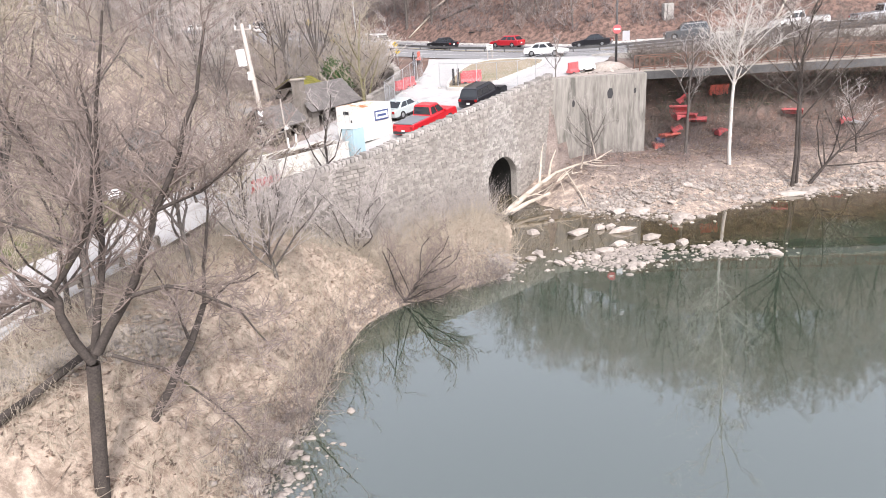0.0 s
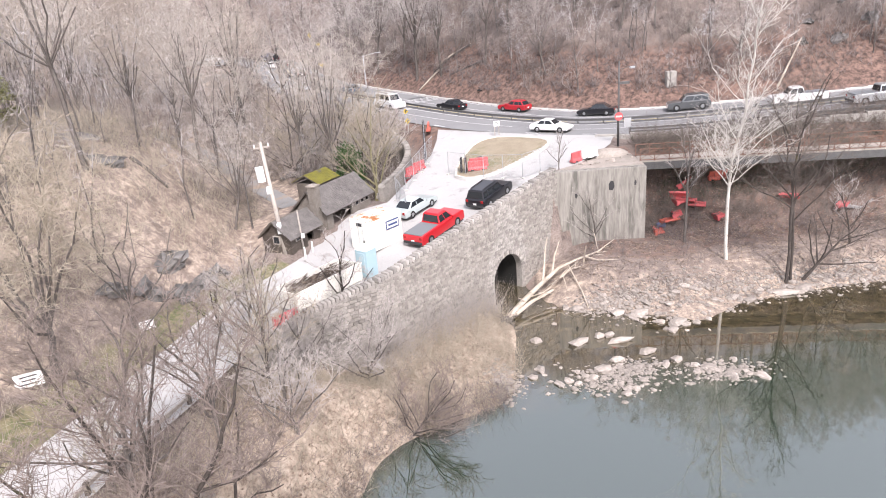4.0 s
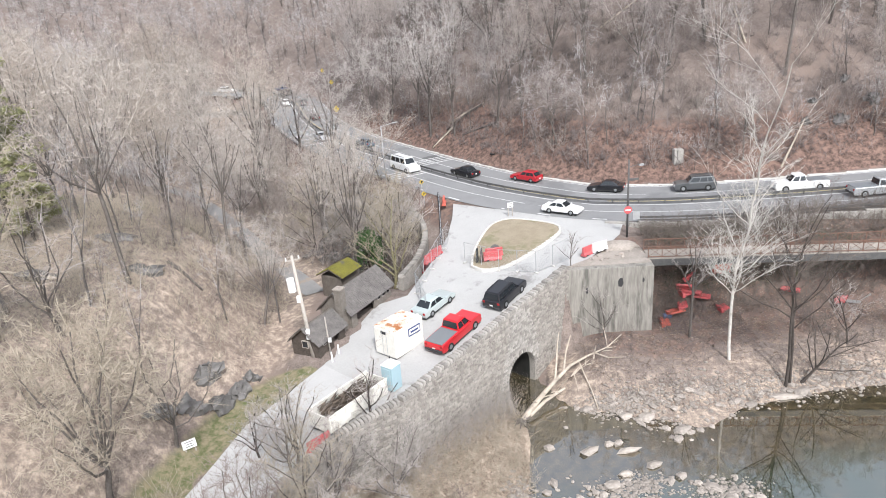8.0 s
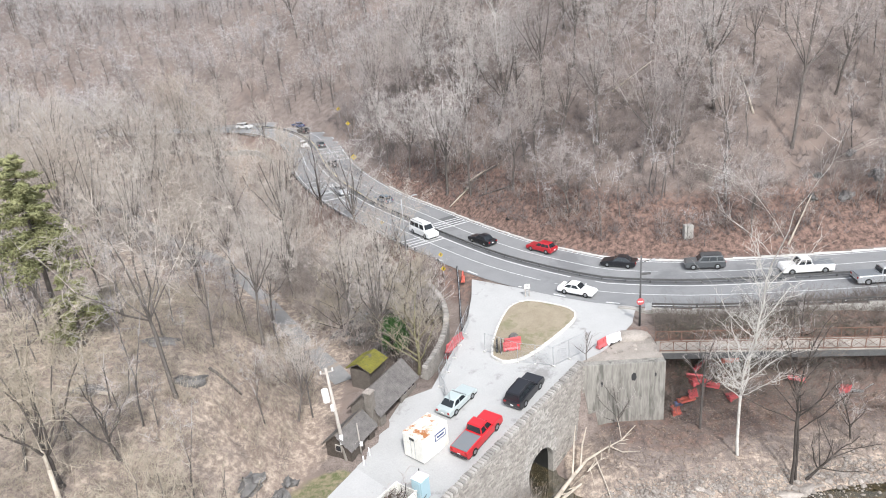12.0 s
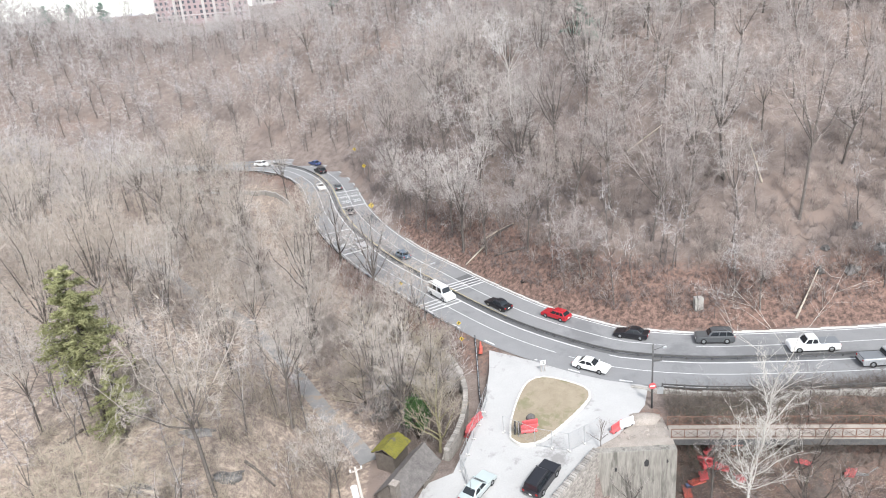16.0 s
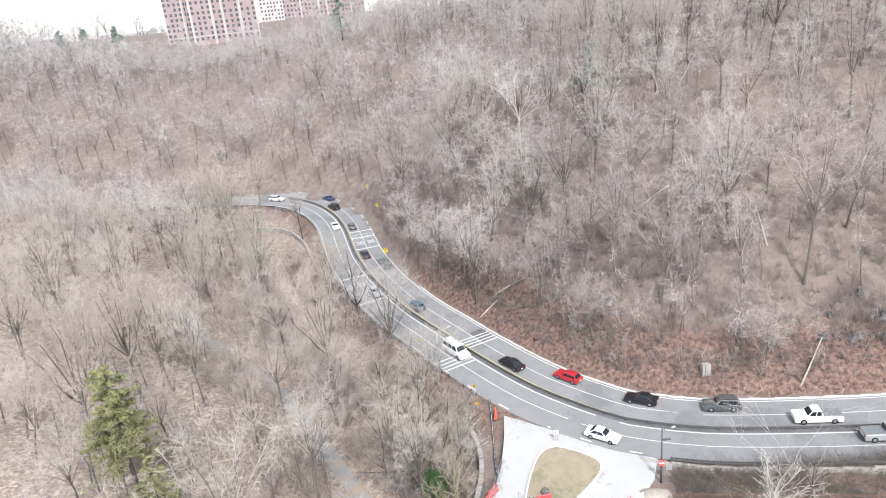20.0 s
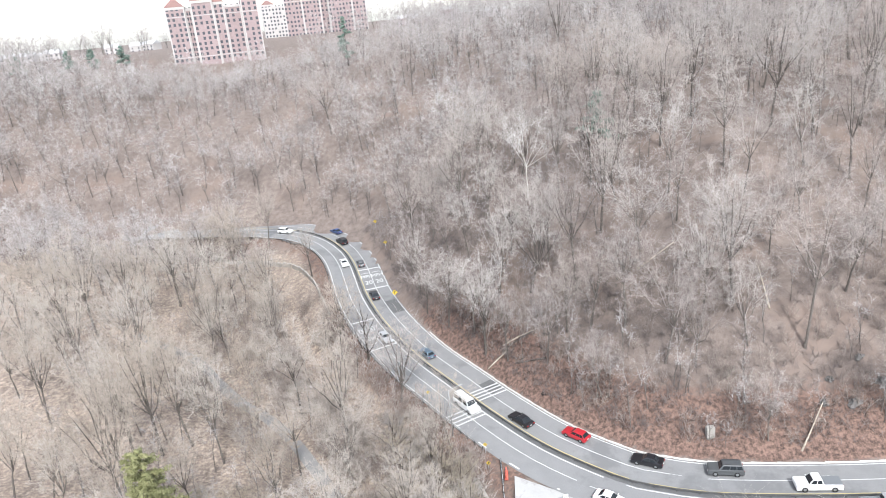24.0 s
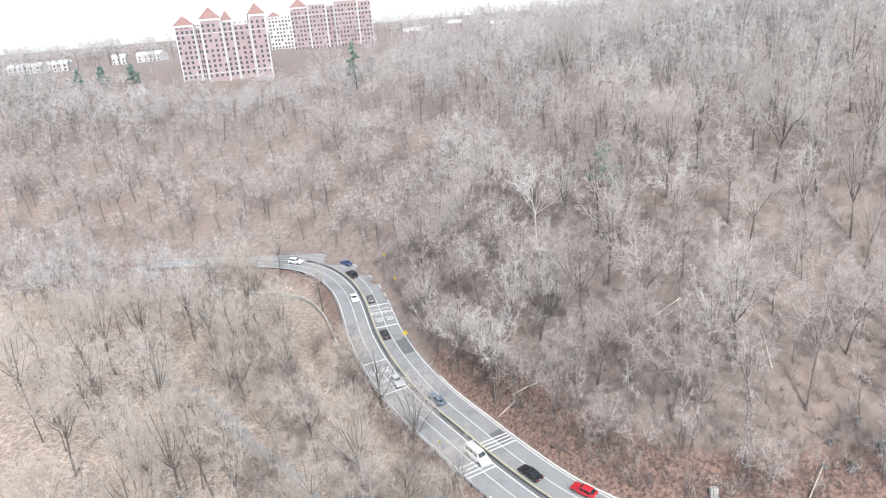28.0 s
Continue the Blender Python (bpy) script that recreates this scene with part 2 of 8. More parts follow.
PATH = curve_points([(-15.2, 63.8), (-16.9, 66.5), (-19.6, 70.2), (-22.5, 74.2), (-25.8, 79.1), (-28.5, 83.2), (-36.3, 94), (-40.4, 98.8), (-45, 103.3), (-51.1, 107.9), (-57, 114), (-68, 125.5), (-85, 136)], 2.0)
STREAM = curve_points([(-8.5, 68), (-11, 74), (-14, 81), (-19, 91), (-25, 101), (-33, 112), (-42, 126), (-50, 142), (-58, 165), (-75, 185), (-120, 195)], 3.0)


def z_road(x, y):
    return 10.2 + 0.042 * np.clip(y - 80, 0, 150) + 0.05 * np.clip(x - 18, 0, 120)


def z_deck(x, y):
    z = 6.65 + np.where(y > 50, 0.115, 0.04) * (y - 50) + np.where(x > 0, 0.08, 0.04) * x
    return np.minimum(z, z_road(x, y))


def hill(d):
    """Height over the road at d metres up the hillside."""
    return np.where(d < 4, 0.85 * d, 3.4 + 0.68 * np.minimum(d - 4, 45)) + 20 * (1 - np.exp(-np.clip(d - 49, 0, 1000) / 60.0))


DRIVE_POLY = DRIVE_L + DRIVE_R[::-1]


def ground_z(x, y):
    x, y = np.asarray(x, float), np.asarray(y, float)
    shape = x.shape
    x, y = x.ravel(), y.ravel()
    r = side_distance(ROAD, x, y)          # negative: the hill side
    up, down = -r - ROAD_HALF - 0.4, r - ROAD_HALF - 0.4
    zr = z_road(x, y)
    far = np.hypot(x + 10, y - 90)
    # woods to the west of drive, path and stream
    wl = np.vstack([[(-27, -60)], np.array(DRIVE_L[:7]), [(-15, 56), (-16.6, 60.5)], PATH[2:]])
    w = side_distance(wl, x, y)            # positive: to the west
    zl = 5.4 + 0.055 * np.clip(y - 40, 0, 120) + 0.02 * np.clip(-x - 20, 0, 100)
    steep = 1 - smooth01(62, 85, y)
    z_west = zl + (4.5 + 4.5 * steep) * smooth01(0.5, 13, w) + 0.045 * np.clip(w, 0, 600)
    # low ground between path and road
    s = np.abs(side_distance(STREAM, x, y))
    zs = 5.2 + 0.045 * np.clip(y - 66, 0, 150)
    z_mid = np.minimum(zs + np.clip(s - 1.6, 0, 30) * 0.55, zl + 0.0)
    z = np.where(w > 0, np.maximum(z_west, z_mid * (w < 0)), z_mid)
    # creek side
    shore = np.minimum(np.where(inside(SHORE, x, y), -1, 1) * np.abs(side_distance(SHORE, x, y)), 60)
    dr = side_distance(DRIVE_R, x, y)      # negative: to the creek side
    east = smooth01(8, 14, x)
    z_bank = np.clip(shore, -1.2, 0) * 0.6 + 0.9 * smooth01(0, 4, shore) + 0.06 * np.clip(shore, 0, 30)
    z_bank += 3.6 * smooth01(9, 4, -dr) * (1 - smooth01(33, 39, y)) * (x < 0)
    z_east = np.clip(shore, -1.2, 0) * 0.6 + 1.5 * smooth01(0, 5, shore) + 0.09 * np.clip(shore, 0, 8)
    z_east = z_east + (zr - 0.4 - z_east) * smooth01(62.5, 67.5, y + 0.03 * x) 
    z_creek = z_bank * (1 - east) + z_east * east
    tunnel = (np.abs((x - 5.3) * 0.757 - (y - 54.4) * -0.653) < 2.6) & inside(DRIVE_POLY, x, y) & (np.abs(dr) < 9)
    deck = inside(DRIVE_POLY, x, y) & (np.abs(dr) > np.where((y > 40) & (y < 60), 1.7, 0.0)) & ~tunnel
    creek = ((dr < 0) | (inside(DRIVE_POLY, x, y) & ~deck)) & (down > -1.0)
    z = np.where(creek, z_creek, z)
    # south of everything, behind the camera
    # road and its banks
    emb = zr - 0.06 - 0.62 * np.clip(down - 1.2, 0, 60)
    z = np.where((down > -1.0) & ~creek, np.maximum(z, emb), z)
    zd = z_deck(x, y)
    dl = side_distance(DRIVE_L, x, y)      # positive: west
    # drive with a verge on its west side
    z = np.where((dl > 0) & (dl < 5) & ~creek & (y < 52), z + (zd - z) * (1 - smooth01(1.2, 5, dl)), z)
    hutflat = ((x + 11) / 7) ** 2 + ((y - 57) / 7) ** 2
    z = np.where((hutflat < 1.6) & (dl > 0), z + (7.0 + 0.06 * (y - 55) - z) * (1 - smooth01(0.7, 1.6, hutflat)), z)
    z = np.where(deck, zd - 0.12, z)
    z = np.where((np.abs(r) < ROAD_HALF + 0.5), zr - 0.1, z)
    z = np.where((up > 0) & (r < 0), zr + hill(np.clip(up, 0, None)), z)
    # plateau and horizon
    z = np.where((r > 0) & (far > 120), z + 40 * smooth01(120, 500, far), z)
    z = np.where(far > 400, np.maximum(z, 0) * (1 - smooth01(400, 900, far)) + 62 * smooth01(400, 900, far), z)
    bump = np.array([noise.noise((a * 0.16, b * 0.16, 0)) * 0.35 + noise.noise((a * 0.05, b * 0.05, 5)) * 0.8 for a, b in zip(x, y)])
    wild = smooth01(0.8, 6, np.maximum(np.abs(r) - ROAD_HALF, 0)) * smooth01(0.5, 5, np.where(deck, 0, np.minimum(np.abs(dl), np.abs(dr))))
    wild = wild * np.where(creek, 0.25 * smooth01(0.3, 3, shore), 1.0) * smooth01(0.5, 4, np.abs(side_distance(PATH, x, y)))
    return (z + bump * wild).reshape(shape)


def axis_lines(lo, hi, step, reach):
    a = list(np.arange(lo, hi + 0.01, step))
    g = step
    while a[-1] < reach:
        g *= 1.22
        a.append(a[-1] + g)
    g = step
    while a[0] > -reach:
        g *= 1.22
        a.insert(0, a[0] - g)
    return np.array(a)


gx, gy = axis_lines(-62, 66, 1.0, 4500), axis_lines(14, 150, 1.0, 4500)
GX, GY = np.meshgrid(gx, gy)
GZ = ground_z(GX, GY)
GZ = GZ - 15 * np.exp(-((GX + 128) / 65) ** 2 - ((GY - 345) / 85) ** 2)        # a saddle before the towers
# keep the sheet clear behind and just before the stone wall
wa_, wd_ = np.array((-4.75, 42.75)), np.array((15.2, 17.55))
wd_ = wd_ / np.linalg.norm(wd_)
ws_ = (GX - wa_[0]) * wd_[0] + (GY - wa_[1]) * wd_[1]
wt_ = (GX - wa_[0]) * wd_[1] - (GY - wa_[1]) * wd_[0]
GZ = np.where((ws_ > -1.0) & (ws_ < 12.4) & (wt_ < 0.3) & (wt_ > -4.0), np.minimum(GZ, 1.6), GZ)
nx, ny = len(gx), len(gy)
gi = np.arange(nx * ny).reshape(ny, nx)
gf = np.stack([gi[:-1, :-1], gi[:-1, 1:], gi[1:, 1:], gi[1:, :-1]], -1).reshape(-1, 4)
gxf, gyf = GX.ravel(), GY.ravel()
g_shore = np.abs(side_distance(SHORE, gxf, gyf))
g_road = side_distance(ROAD, gxf, gyf)
g_left = side_distance(DRIVE_L, gxf, gyf)
g_right = side_distance(DRIVE_R, gxf, gyf)
zone = np.zeros((nx * ny, 4), np.float32)
zone[:, 0] = np.where((g_right < 0) & (gxf < 7) & (gyf < 52), 1 - 0.75 * smooth01(2.5, 11, g_shore), 0) + np.where((gxf > 7) & (g_right < 0) & (gyf < 60), 0.5 * (1 - 0.3 * smooth01(1.5, 6, g_shore)), 0)
zone[:, 0] += np.where((g_left > 3) & (gxf < -14) & (gyf < 190) & (g_road > 8), 0.46, 0)
zone[:, 1] = np.where((g_left > 0) & (gyf < 50), 1 - smooth01(1.5, 4.5, g_left), 0)
zone[:, 2] = np.where(g_road < 0, (1 - smooth01(3, 15, -g_road - ROAD_HALF)) * smooth01(0, 1, -g_road - ROAD_HALF) * (1 - smooth01(120, 150, gyf)), 0) + np.where((gxf > 10) & (g_right < 0) & (gyf < 68) & (g_road > 0), 0.5 * smooth01(4, 8, g_shore), 0) + np.where((g_road > 0) & (gxf < 2) & (gyf > 60), 0.55 * (1 - smooth01(3, 7, g_road - ROAD_HALF)), 0)
zone[:, 3] = 1
ground = part("ground", array_mesh("ground", np.stack([GX, GY, GZ], -1).reshape(-1, 3), gf, M_litter, True), M_litter)
za = ground.data.color_attributes.new("zone", "FLOAT_COLOR", "POINT")
za.data.foreach_set("color", zone.ravel())
tagged(ground, "leaf-littered brown winter woodland floor and creek banks", "ground", kind="structure")


def zat(x, y):
    """Height of the ground sheet at one place."""
    i = int(np.clip(np.searchsorted(gx, x) - 1, 0, nx - 2))
    j = int(np.clip(np.searchsorted(gy, y) - 1, 0, ny - 2))
    u, v = (x - gx[i]) / (gx[i + 1] - gx[i]), (y - gy[j]) / (gy[j + 1] - gy[j])
    return float((GZ[j, i] * (1 - u) + GZ[j, i + 1] * u) * (1 - v) + (GZ[j + 1, i] * (1 - u) + GZ[j + 1, i + 1] * u) * v)


# ---- water ----
M_water = bpy.data.materials.new("creek_water")
M_water.use_nodes = True
_n, _l = M_water.node_tree.nodes, M_water.node_tree.links
_b = _n["Principled BSDF"]
_b.inputs["Roughness"].default_value = 0.02
_b.inputs["IOR"].default_value = 2.5
_b.inputs["Specular IOR Level"].default_value = 0.85
_c = _n.new("ShaderNodeTexCoord")
_sx = _n.new("ShaderNodeSeparateXYZ")
_l.new(_c.outputs["Object"], _sx.inputs["Vector"])
_bn = _n.new("ShaderNodeTexNoise")
_bn.inputs["Scale"].default_value = 0.25
_bn.inputs["Detail"].default_value = 6
_l.new(_c.outputs["Object"], _bn.inputs["Vector"])
_ba = _n.new("ShaderNodeMath")
_ba.operation = "MULTIPLY_ADD"
_ba.inputs[1].default_value = 12.0
_l.new(_bn.outputs["Fac"], _ba.inputs[0])
_l.new(_sx.outputs["Y"], _ba.inputs[2])
_bx = _n.new("ShaderNodeMath")
_bx.operation = "MULTIPLY_ADD"
_bx.inputs[1].default_value = -0.16
_l.new(_sx.outputs["X"], _bx.inputs[0])
_l.new(_ba.outputs[0], _bx.inputs[2])
_br = _n.new("ShaderNodeMapRange")
_br.inputs["From Min"].default_value, _br.inputs["From Max"].default_value = 41.0, 46.0
_l.new(_bx.outputs[0], _br.inputs["Value"])
_bs = _n.new("ShaderNodeTexNoise")
_bs.inputs["Scale"].default_value = 1.4
_bs.inputs["Detail"].default_value = 8
_bs.inputs["Roughness"].default_value = 0.75
_l.new(_c.outputs["Object"], _bs.inputs["Vector"])
_bc = _n.new("ShaderNodeValToRGB")
_bc.color_ramp.elements[0].position, _bc.color_ramp.elements[1].position = 0.4, 0.64
_bc.color_ramp.elements[0].color, _bc.color_ramp.elements[1].color = (0.02, 0.02, 0.012, 1), (0.13, 0.1, 0.055, 1)
_l.new(_bs.outputs["Fac"], _bc.inputs["Fac"])
_bm = _n.new("ShaderNodeMix")
_bm.data_type = "RGBA"
_bm.inputs["A"].default_value = (0.026, 0.045, 0.028, 1)
_l.new(_br.outputs["Result"], _bm.inputs["Factor"])
_l.new(_bc.outputs["Color"], _bm.inputs["B"])
_l.new(_bm.outputs["Result"], _b.inputs["Base Color"])
_w = _n.new("ShaderNodeTexNoise")
_w.inputs["Scale"].default_value = 1.6
_w.inputs["Detail"].default_value = 3
_l.new(_c.outputs["Object"], _w.inputs["Vector"])
_p = _n.new("ShaderNodeBump")
_p.inputs["Strength"].default_value = 0.05
_p.inputs["Distance"].default_value = 0.04
_l.new(_w.outputs["Fac"], _p.inputs["Height"])
_l.new(_p.outputs["Normal"], _b.inputs["Normal"])
wg = Geo().prism([(-14, -80), (160, -80), (160, 58), (-14, 58)], -0.02, 0.0)
tagged(part("water", wg, M_water), "still dark green creek water reflecting bare trees", "water", kind="structure")


# ---- road and paving ----
def strip_mesh(name, left, right, zf, mat, cross=4, lift=0.0):
    k = len(left)
    t = np.linspace(0, 1, cross + 1)[None, :, None]
    p = np.array(left, float)[:, None] * (1 - t) + np.array(right, float)[:, None] * t
    z = zf(p[..., 0], p[..., 1]) + lift
    v = np.concatenate([p, z[..., None]], -1).reshape(-1, 3)
    i = np.arange(k * (cross + 1)).reshape(k, cross + 1)
    f = np.stack([i[:-1, :-1], i[:-1, 1:], i[1:, 1:], i[1:, :-1]], -1).reshape(-1, 4)
    me = array_mesh(name, v, f, mat)
    return me


def offset_line(line, d):
    """The line moved sideways by d, positive to its left."""
    g = np.gradient(line, axis=0)
    g /= np.linalg.norm(g, axis=1)[:, None]
    return line + np.stack([-g[:, 1], g[:, 0]], 1) * d


road = tagged(part("road", strip_mesh("road", offset_line(ROAD, ROAD_HALF), offset_line(ROAD, -ROAD_HALF), z_road, M_asphalt, 6), M_asphalt), "grey four-lane asphalt road curving through the woods", "road", kind="structure")
DL, DR = curve_points(DRIVE_L, 1.0), curve_points(DRIVE_R, 1.0)


def resample(line, n):
    d = np.r_[0, np.cumsum(np.linalg.norm(np.diff(line, axis=0), axis=1))]
    s = np.linspace(0, d[-1], n)
    return np.stack([np.interp(s, d, line[:, 0]), np.interp(s, d, line[:, 1])], 1)


def paired(a, b, per=6):
    """Two control lines with the same number of knots, sampled in step."""
    out = []
    for line in (a, b):
        p = np.array(line, float)
        out.append(np.vstack([p[i] + (p[i + 1] - p[i]) * np.arange(per)[:, None] / per for i in range(len(p) - 1)] + [p[-1:]]))
    return out


dl_, dr_ = paired(DRIVE_L, DRIVE_R)
tagged(part("driveway", strip_mesh("driveway", dl_[:43], dr_[:43], z_deck, M_drive, 8, -0.01), M_drive), "worn pale grey asphalt driveway with leaf litter at its edges", "driveway", kind="structure")
tagged(part("bridge_deck", strip_mesh("bridge_deck", dl_[42:], dr_[42:], z_deck, M_deckc, 8, -0.01), M_deckc), "pale bleached concrete parking deck over the stream", "pavement", kind="structure")
tagged(part("footpath", strip_mesh("footpath", offset_line(PATH, 1.1), offset_line(PATH, -1.1), np.vectorize(zat), M_path, 2, 0.08), M_path), "narrow grey asphalt footpath through the woods", "footpath", kind="structure")


# ---- more materials ----
M_steel = material("weathered_steel", (0.075, 0.075, 0.077), (0.14, 0.137, 0.133), 2.0, 0.7, 0.1, 8, metal=0.3)
M_galv = material("galvanised_steel", (0.42, 0.43, 0.44), (0.55, 0.56, 0.57), 3.0, 0.5, 0.05, 8, metal=0.7)
M_rust = material("rusty_brown_rail", (0.13, 0.075, 0.055), (0.22, 0.13, 0.1), 2.0, 0.8, 0.1, 8)
M_timber = material("grey_timber", (0.3, 0.27, 0.24), (0.44, 0.4, 0.36), 2.0, 0.9, 0.3, 10, rand=0.15)
M_darktimber = material("dark_weathered_boards", (0.09, 0.075, 0.065), (0.17, 0.15, 0.13), 2.0, 0.9, 0.3, 10, rand=0.2)
M_shingle = material("grey_shingles", (0.075, 0.069, 0.066), (0.19, 0.175, 0.165), 1.5, 0.9, 0.3, 10, rand=0.25)
M_moss = material("mossy_shingles", (0.06, 0.058, 0.022), (0.23, 0.21, 0.035), 0.9, 0.95, 0.5, 8, spread=0.7, rand=0.2, c3=(0.1, 0.09, 0.07), s3=0.8, cover=0.6)
M_red = plain("faded_red_plastic", (0.5, 0.1, 0.105), 0.55)
M_orange = plain("orange_plastic", (0.54, 0.125, 0.09), 0.55)
M_offwhite = material("dull_white_paint", (0.66, 0.64, 0.58), (0.78, 0.76, 0.71), 1.0, 0.6, 0, 6, c3=(0.5, 0.43, 0.33), s3=1.2, cover=0.66)
M_rusttop = material("rust_streaked_roof", (0.68, 0.62, 0.52), (0.76, 0.72, 0.65), 1.0, 0.7, 0.1, 5, c3=(0.36, 0.15, 0.06), s3=0.7, cover=0.52)
M_blue = plain("pale_blue_plastic", (0.36, 0.5, 0.55), 0.5)
M_signblue = plain("dark_blue_sign", (0.06, 0.09, 0.2), 0.5)
M_signwhite = plain("white_sign", (0.78, 0.78, 0.76), 0.5)
M_yellow = plain("yellow_sign", (0.6, 0.43, 0.04), 0.6)
M_yellowline = material("yellow_line_paint", (0.5, 0.4, 0.16), (0.62, 0.52, 0.26), 1.5, 0.7, 0, 10)
M_glass = plain("dark_tinted_glass", (0.02, 0.024, 0.028), 0.06, 0, 0.6)
M_tyre = plain("black_rubber", (0.02, 0.02, 0.02), 0.85)
M_rim = plain("alloy_rim", (0.35, 0.36, 0.37), 0.35, 0.8)
M_lamp_red = plain("red_lamp", (0.35, 0.02, 0.02), 0.25)
M_lamp_clear = plain("clear_lamp", (0.75, 0.76, 0.78), 0.15)
M_black = plain("black_plastic", (0.03, 0.03, 0.032), 0.6)
M_grass = material("dry_lawn", (0.22, 0.183, 0.13), (0.33, 0.28, 0.21), 0.8, 0.95, 0.4, 20, c3=(0.2, 0.185, 0.115), s3=0.35, cover=0.58)
M_dirt = material("bare_brown_earth", (0.2, 0.175, 0.15), (0.42, 0.375, 0.335), 0.7, 0.95, 0.4, 12)
M_ivy = material("evergreen_leaves", (0.035, 0.09, 0.03), (0.09, 0.19, 0.05), 1.0, 0.6, 0, 6, rand=0.2)


# near-black colour puts the shade inside the arch into the stone
M_vault = material("damp_black_stone", (0.01, 0.01, 0.009), (0.03, 0.029, 0.026), 1.5, 0.8, 0.4, 6)


M_facing = material("rubble_facing", (0.19, 0.175, 0.158), (0.4, 0.37, 0.335), 0.5, 0.95, 0.6, 6, spread=0.8)
_sn, _sl = M_facing.node_tree.nodes, M_facing.node_tree.links
_gi = _sn.new("ShaderNodeNewGeometry")
_gm = _sn.new("ShaderNodeMapRange")
_gm.inputs["To Min"].default_value, _gm.inputs["To Max"].default_value = 0.75, 1.18
_sl.new(_gi.outputs["Random Per Island"], _gm.inputs["Value"])
_gh = _sn.new("ShaderNodeHueSaturation")
_sl.new(_gm.outputs["Result"], _gh.inputs["Value"])
_pb = _sn["Principled BSDF"].inputs["Base Color"]
_sl.new(_pb.links[0].from_socket, _gh.inputs["Color"])
_sl.new(_gh.outputs["Color"], _pb)


# ---- stone wall with the culvert arch ----
WA, WB = Vector((-4.75, 42.75, 0)), Vector((10.45, 60.3, 0))
W_LEN = (WB - WA).length
W_ANG = math.atan2(WB.y - WA.y, WB.x - WA.x)
WALL = Matrix.Translation(WA) @ Matrix.Rotation(W_ANG, 4, "Z")      # local x along the wall, -y to the creek


def wall_top(s):
    return 6.95 + 0.118 * s


stone_wall = thing("stone_wall", WALL, "grey rubble stone retaining wall with an arched culvert", "stone wall")
A0, A1, SPRING, RISE = 13.1, 17.2, 1.9, 1.9
am = (A0 + A1) / 2
arc = [(am - (A1 - A0) / 2 * math.cos(a), SPRING + RISE * math.sin(a)) for a in np.linspace(0, math.pi, 17)]
upright = Matrix(((1, 0, 0, 0), (0, 0, 1, 0), (0, 1, 0, 0), (0, 0, 0, 1)))     # profile (x, z) swept along y
left = [(-0.3, -1.0), (A0, -1.0)] + arc[:9] + [(am, wall_top(am) - 0.3), (-0.3, wall_top(-0.3) - 0.3)]
right = [(A1, -1.0), (W_LEN, -1.0), (W_LEN, wall_top(W_LEN) - 0.3), (am, wall_top(am) - 0.3)] + arc[8:]
core = Geo()
core.prism(left[::-1], -0.1, 0.5, upright).prism(right[::-1], -0.1, 0.5, upright)
part("core", core, M_mortar, stone_wall)
tun = Geo()
inner = [(x, z) for x, z in [(A0, -1.0)] + arc + [(A1, -1.0)]]
outer = [(am + (x - am) * 1.15, z + (0.3 if z > 0 else 0)) for x, z in inner]
for y0, y1 in ((0.5, 9.5),):
    n_ = len(inner)
    tun.add([(x, y0, z) for x, z in inner] + [(x, y1, z) for x, z in inner], [(i, i + 1, n_ + i + 1, n_ + i) for i in range(n_ - 1)])
    tun.add([(x, y0, z) for x, z in outer] + [(x, y1, z) for x, z in outer], [(i + 1, i, n_ + i, n_ + i + 1) for i in range(n_ - 1)])
    # added end block closes the vault and keeps it dark
    tun.box((am, 9.6, 1.2), (5.2, 0.2, 6))
part("culvert_vault", tun, M_vault, stone_wall, "culvert vault with its inner shade painted near black")
rng = random.Random(4)


def stone_mesh(w, h, d, seed):
    """One rubble stone, its face towards -y, with uneven corners."""
    r = random.Random(seed)
    vs, k = [], 0.16
    for y, q in ((0.0, 1.0), (-d * 0.6, 1.0), (-d, 0.88)):
        for sx, sz in ((-1, -1), (0, -1.04), (1, -1), (1.03, 0), (1, 1), (0, 1.04), (-1, 1), (-1.03, 0)):
            vs.append((sx * w / 2 * q * (1 - k * r.random()), y + d * 0.12 * r.random(), sz * h / 2 * q * (1 - k * r.random())))
    fs = []
    for ring in range(2):
        for i in range(8):
            a, b = ring * 8 + i, ring * 8 + (i + 1) % 8
            fs.append((a, b, b + 8, a + 8))
    fs.append(tuple(range(16, 24)))
    return vs, fs


stone_bank = []
for i in range(14):
    g = Geo().add(*stone_mesh(rng.uniform(0.44, 0.58), rng.uniform(0.2, 0.27), 0.06, i))
    me = g.mesh("stone")
    me.materials.append(M_stone)
    stone_bank.append(me)
rest = Geo()
count = 0
z = -0.6
row = 0
near_stones = []
while z < 10:
    s = -0.2 + 0.25 * (row % 2)
    while s < W_LEN - 0.1:
        w = rng.choice((0.2, 0.28, 0.36, 0.5)) * rng.uniform(0.8, 1.2)
        c = s + w / 2
        h = 0.25
        dx, dz = abs(c - am), z - SPRING
        open_ = dx < (A1 - A0) / 2 + 0.22 and (dz < 0 or (dx / ((A1 - A0) / 2 + 0.25)) ** 2 + (dz / (RISE + 0.3)) ** 2 < 1)
        if z + 0.14 < wall_top(c) - 0.3 and not open_:
            near_stones.append((c, z + rng.uniform(-0.05, 0.05), w, abs(c - am)))
        s += w + 0.012
    z += 0.2
    row += 1
near_stones.sort(key=lambda q: q[3] + 0.3 * abs(q[1] - 3))
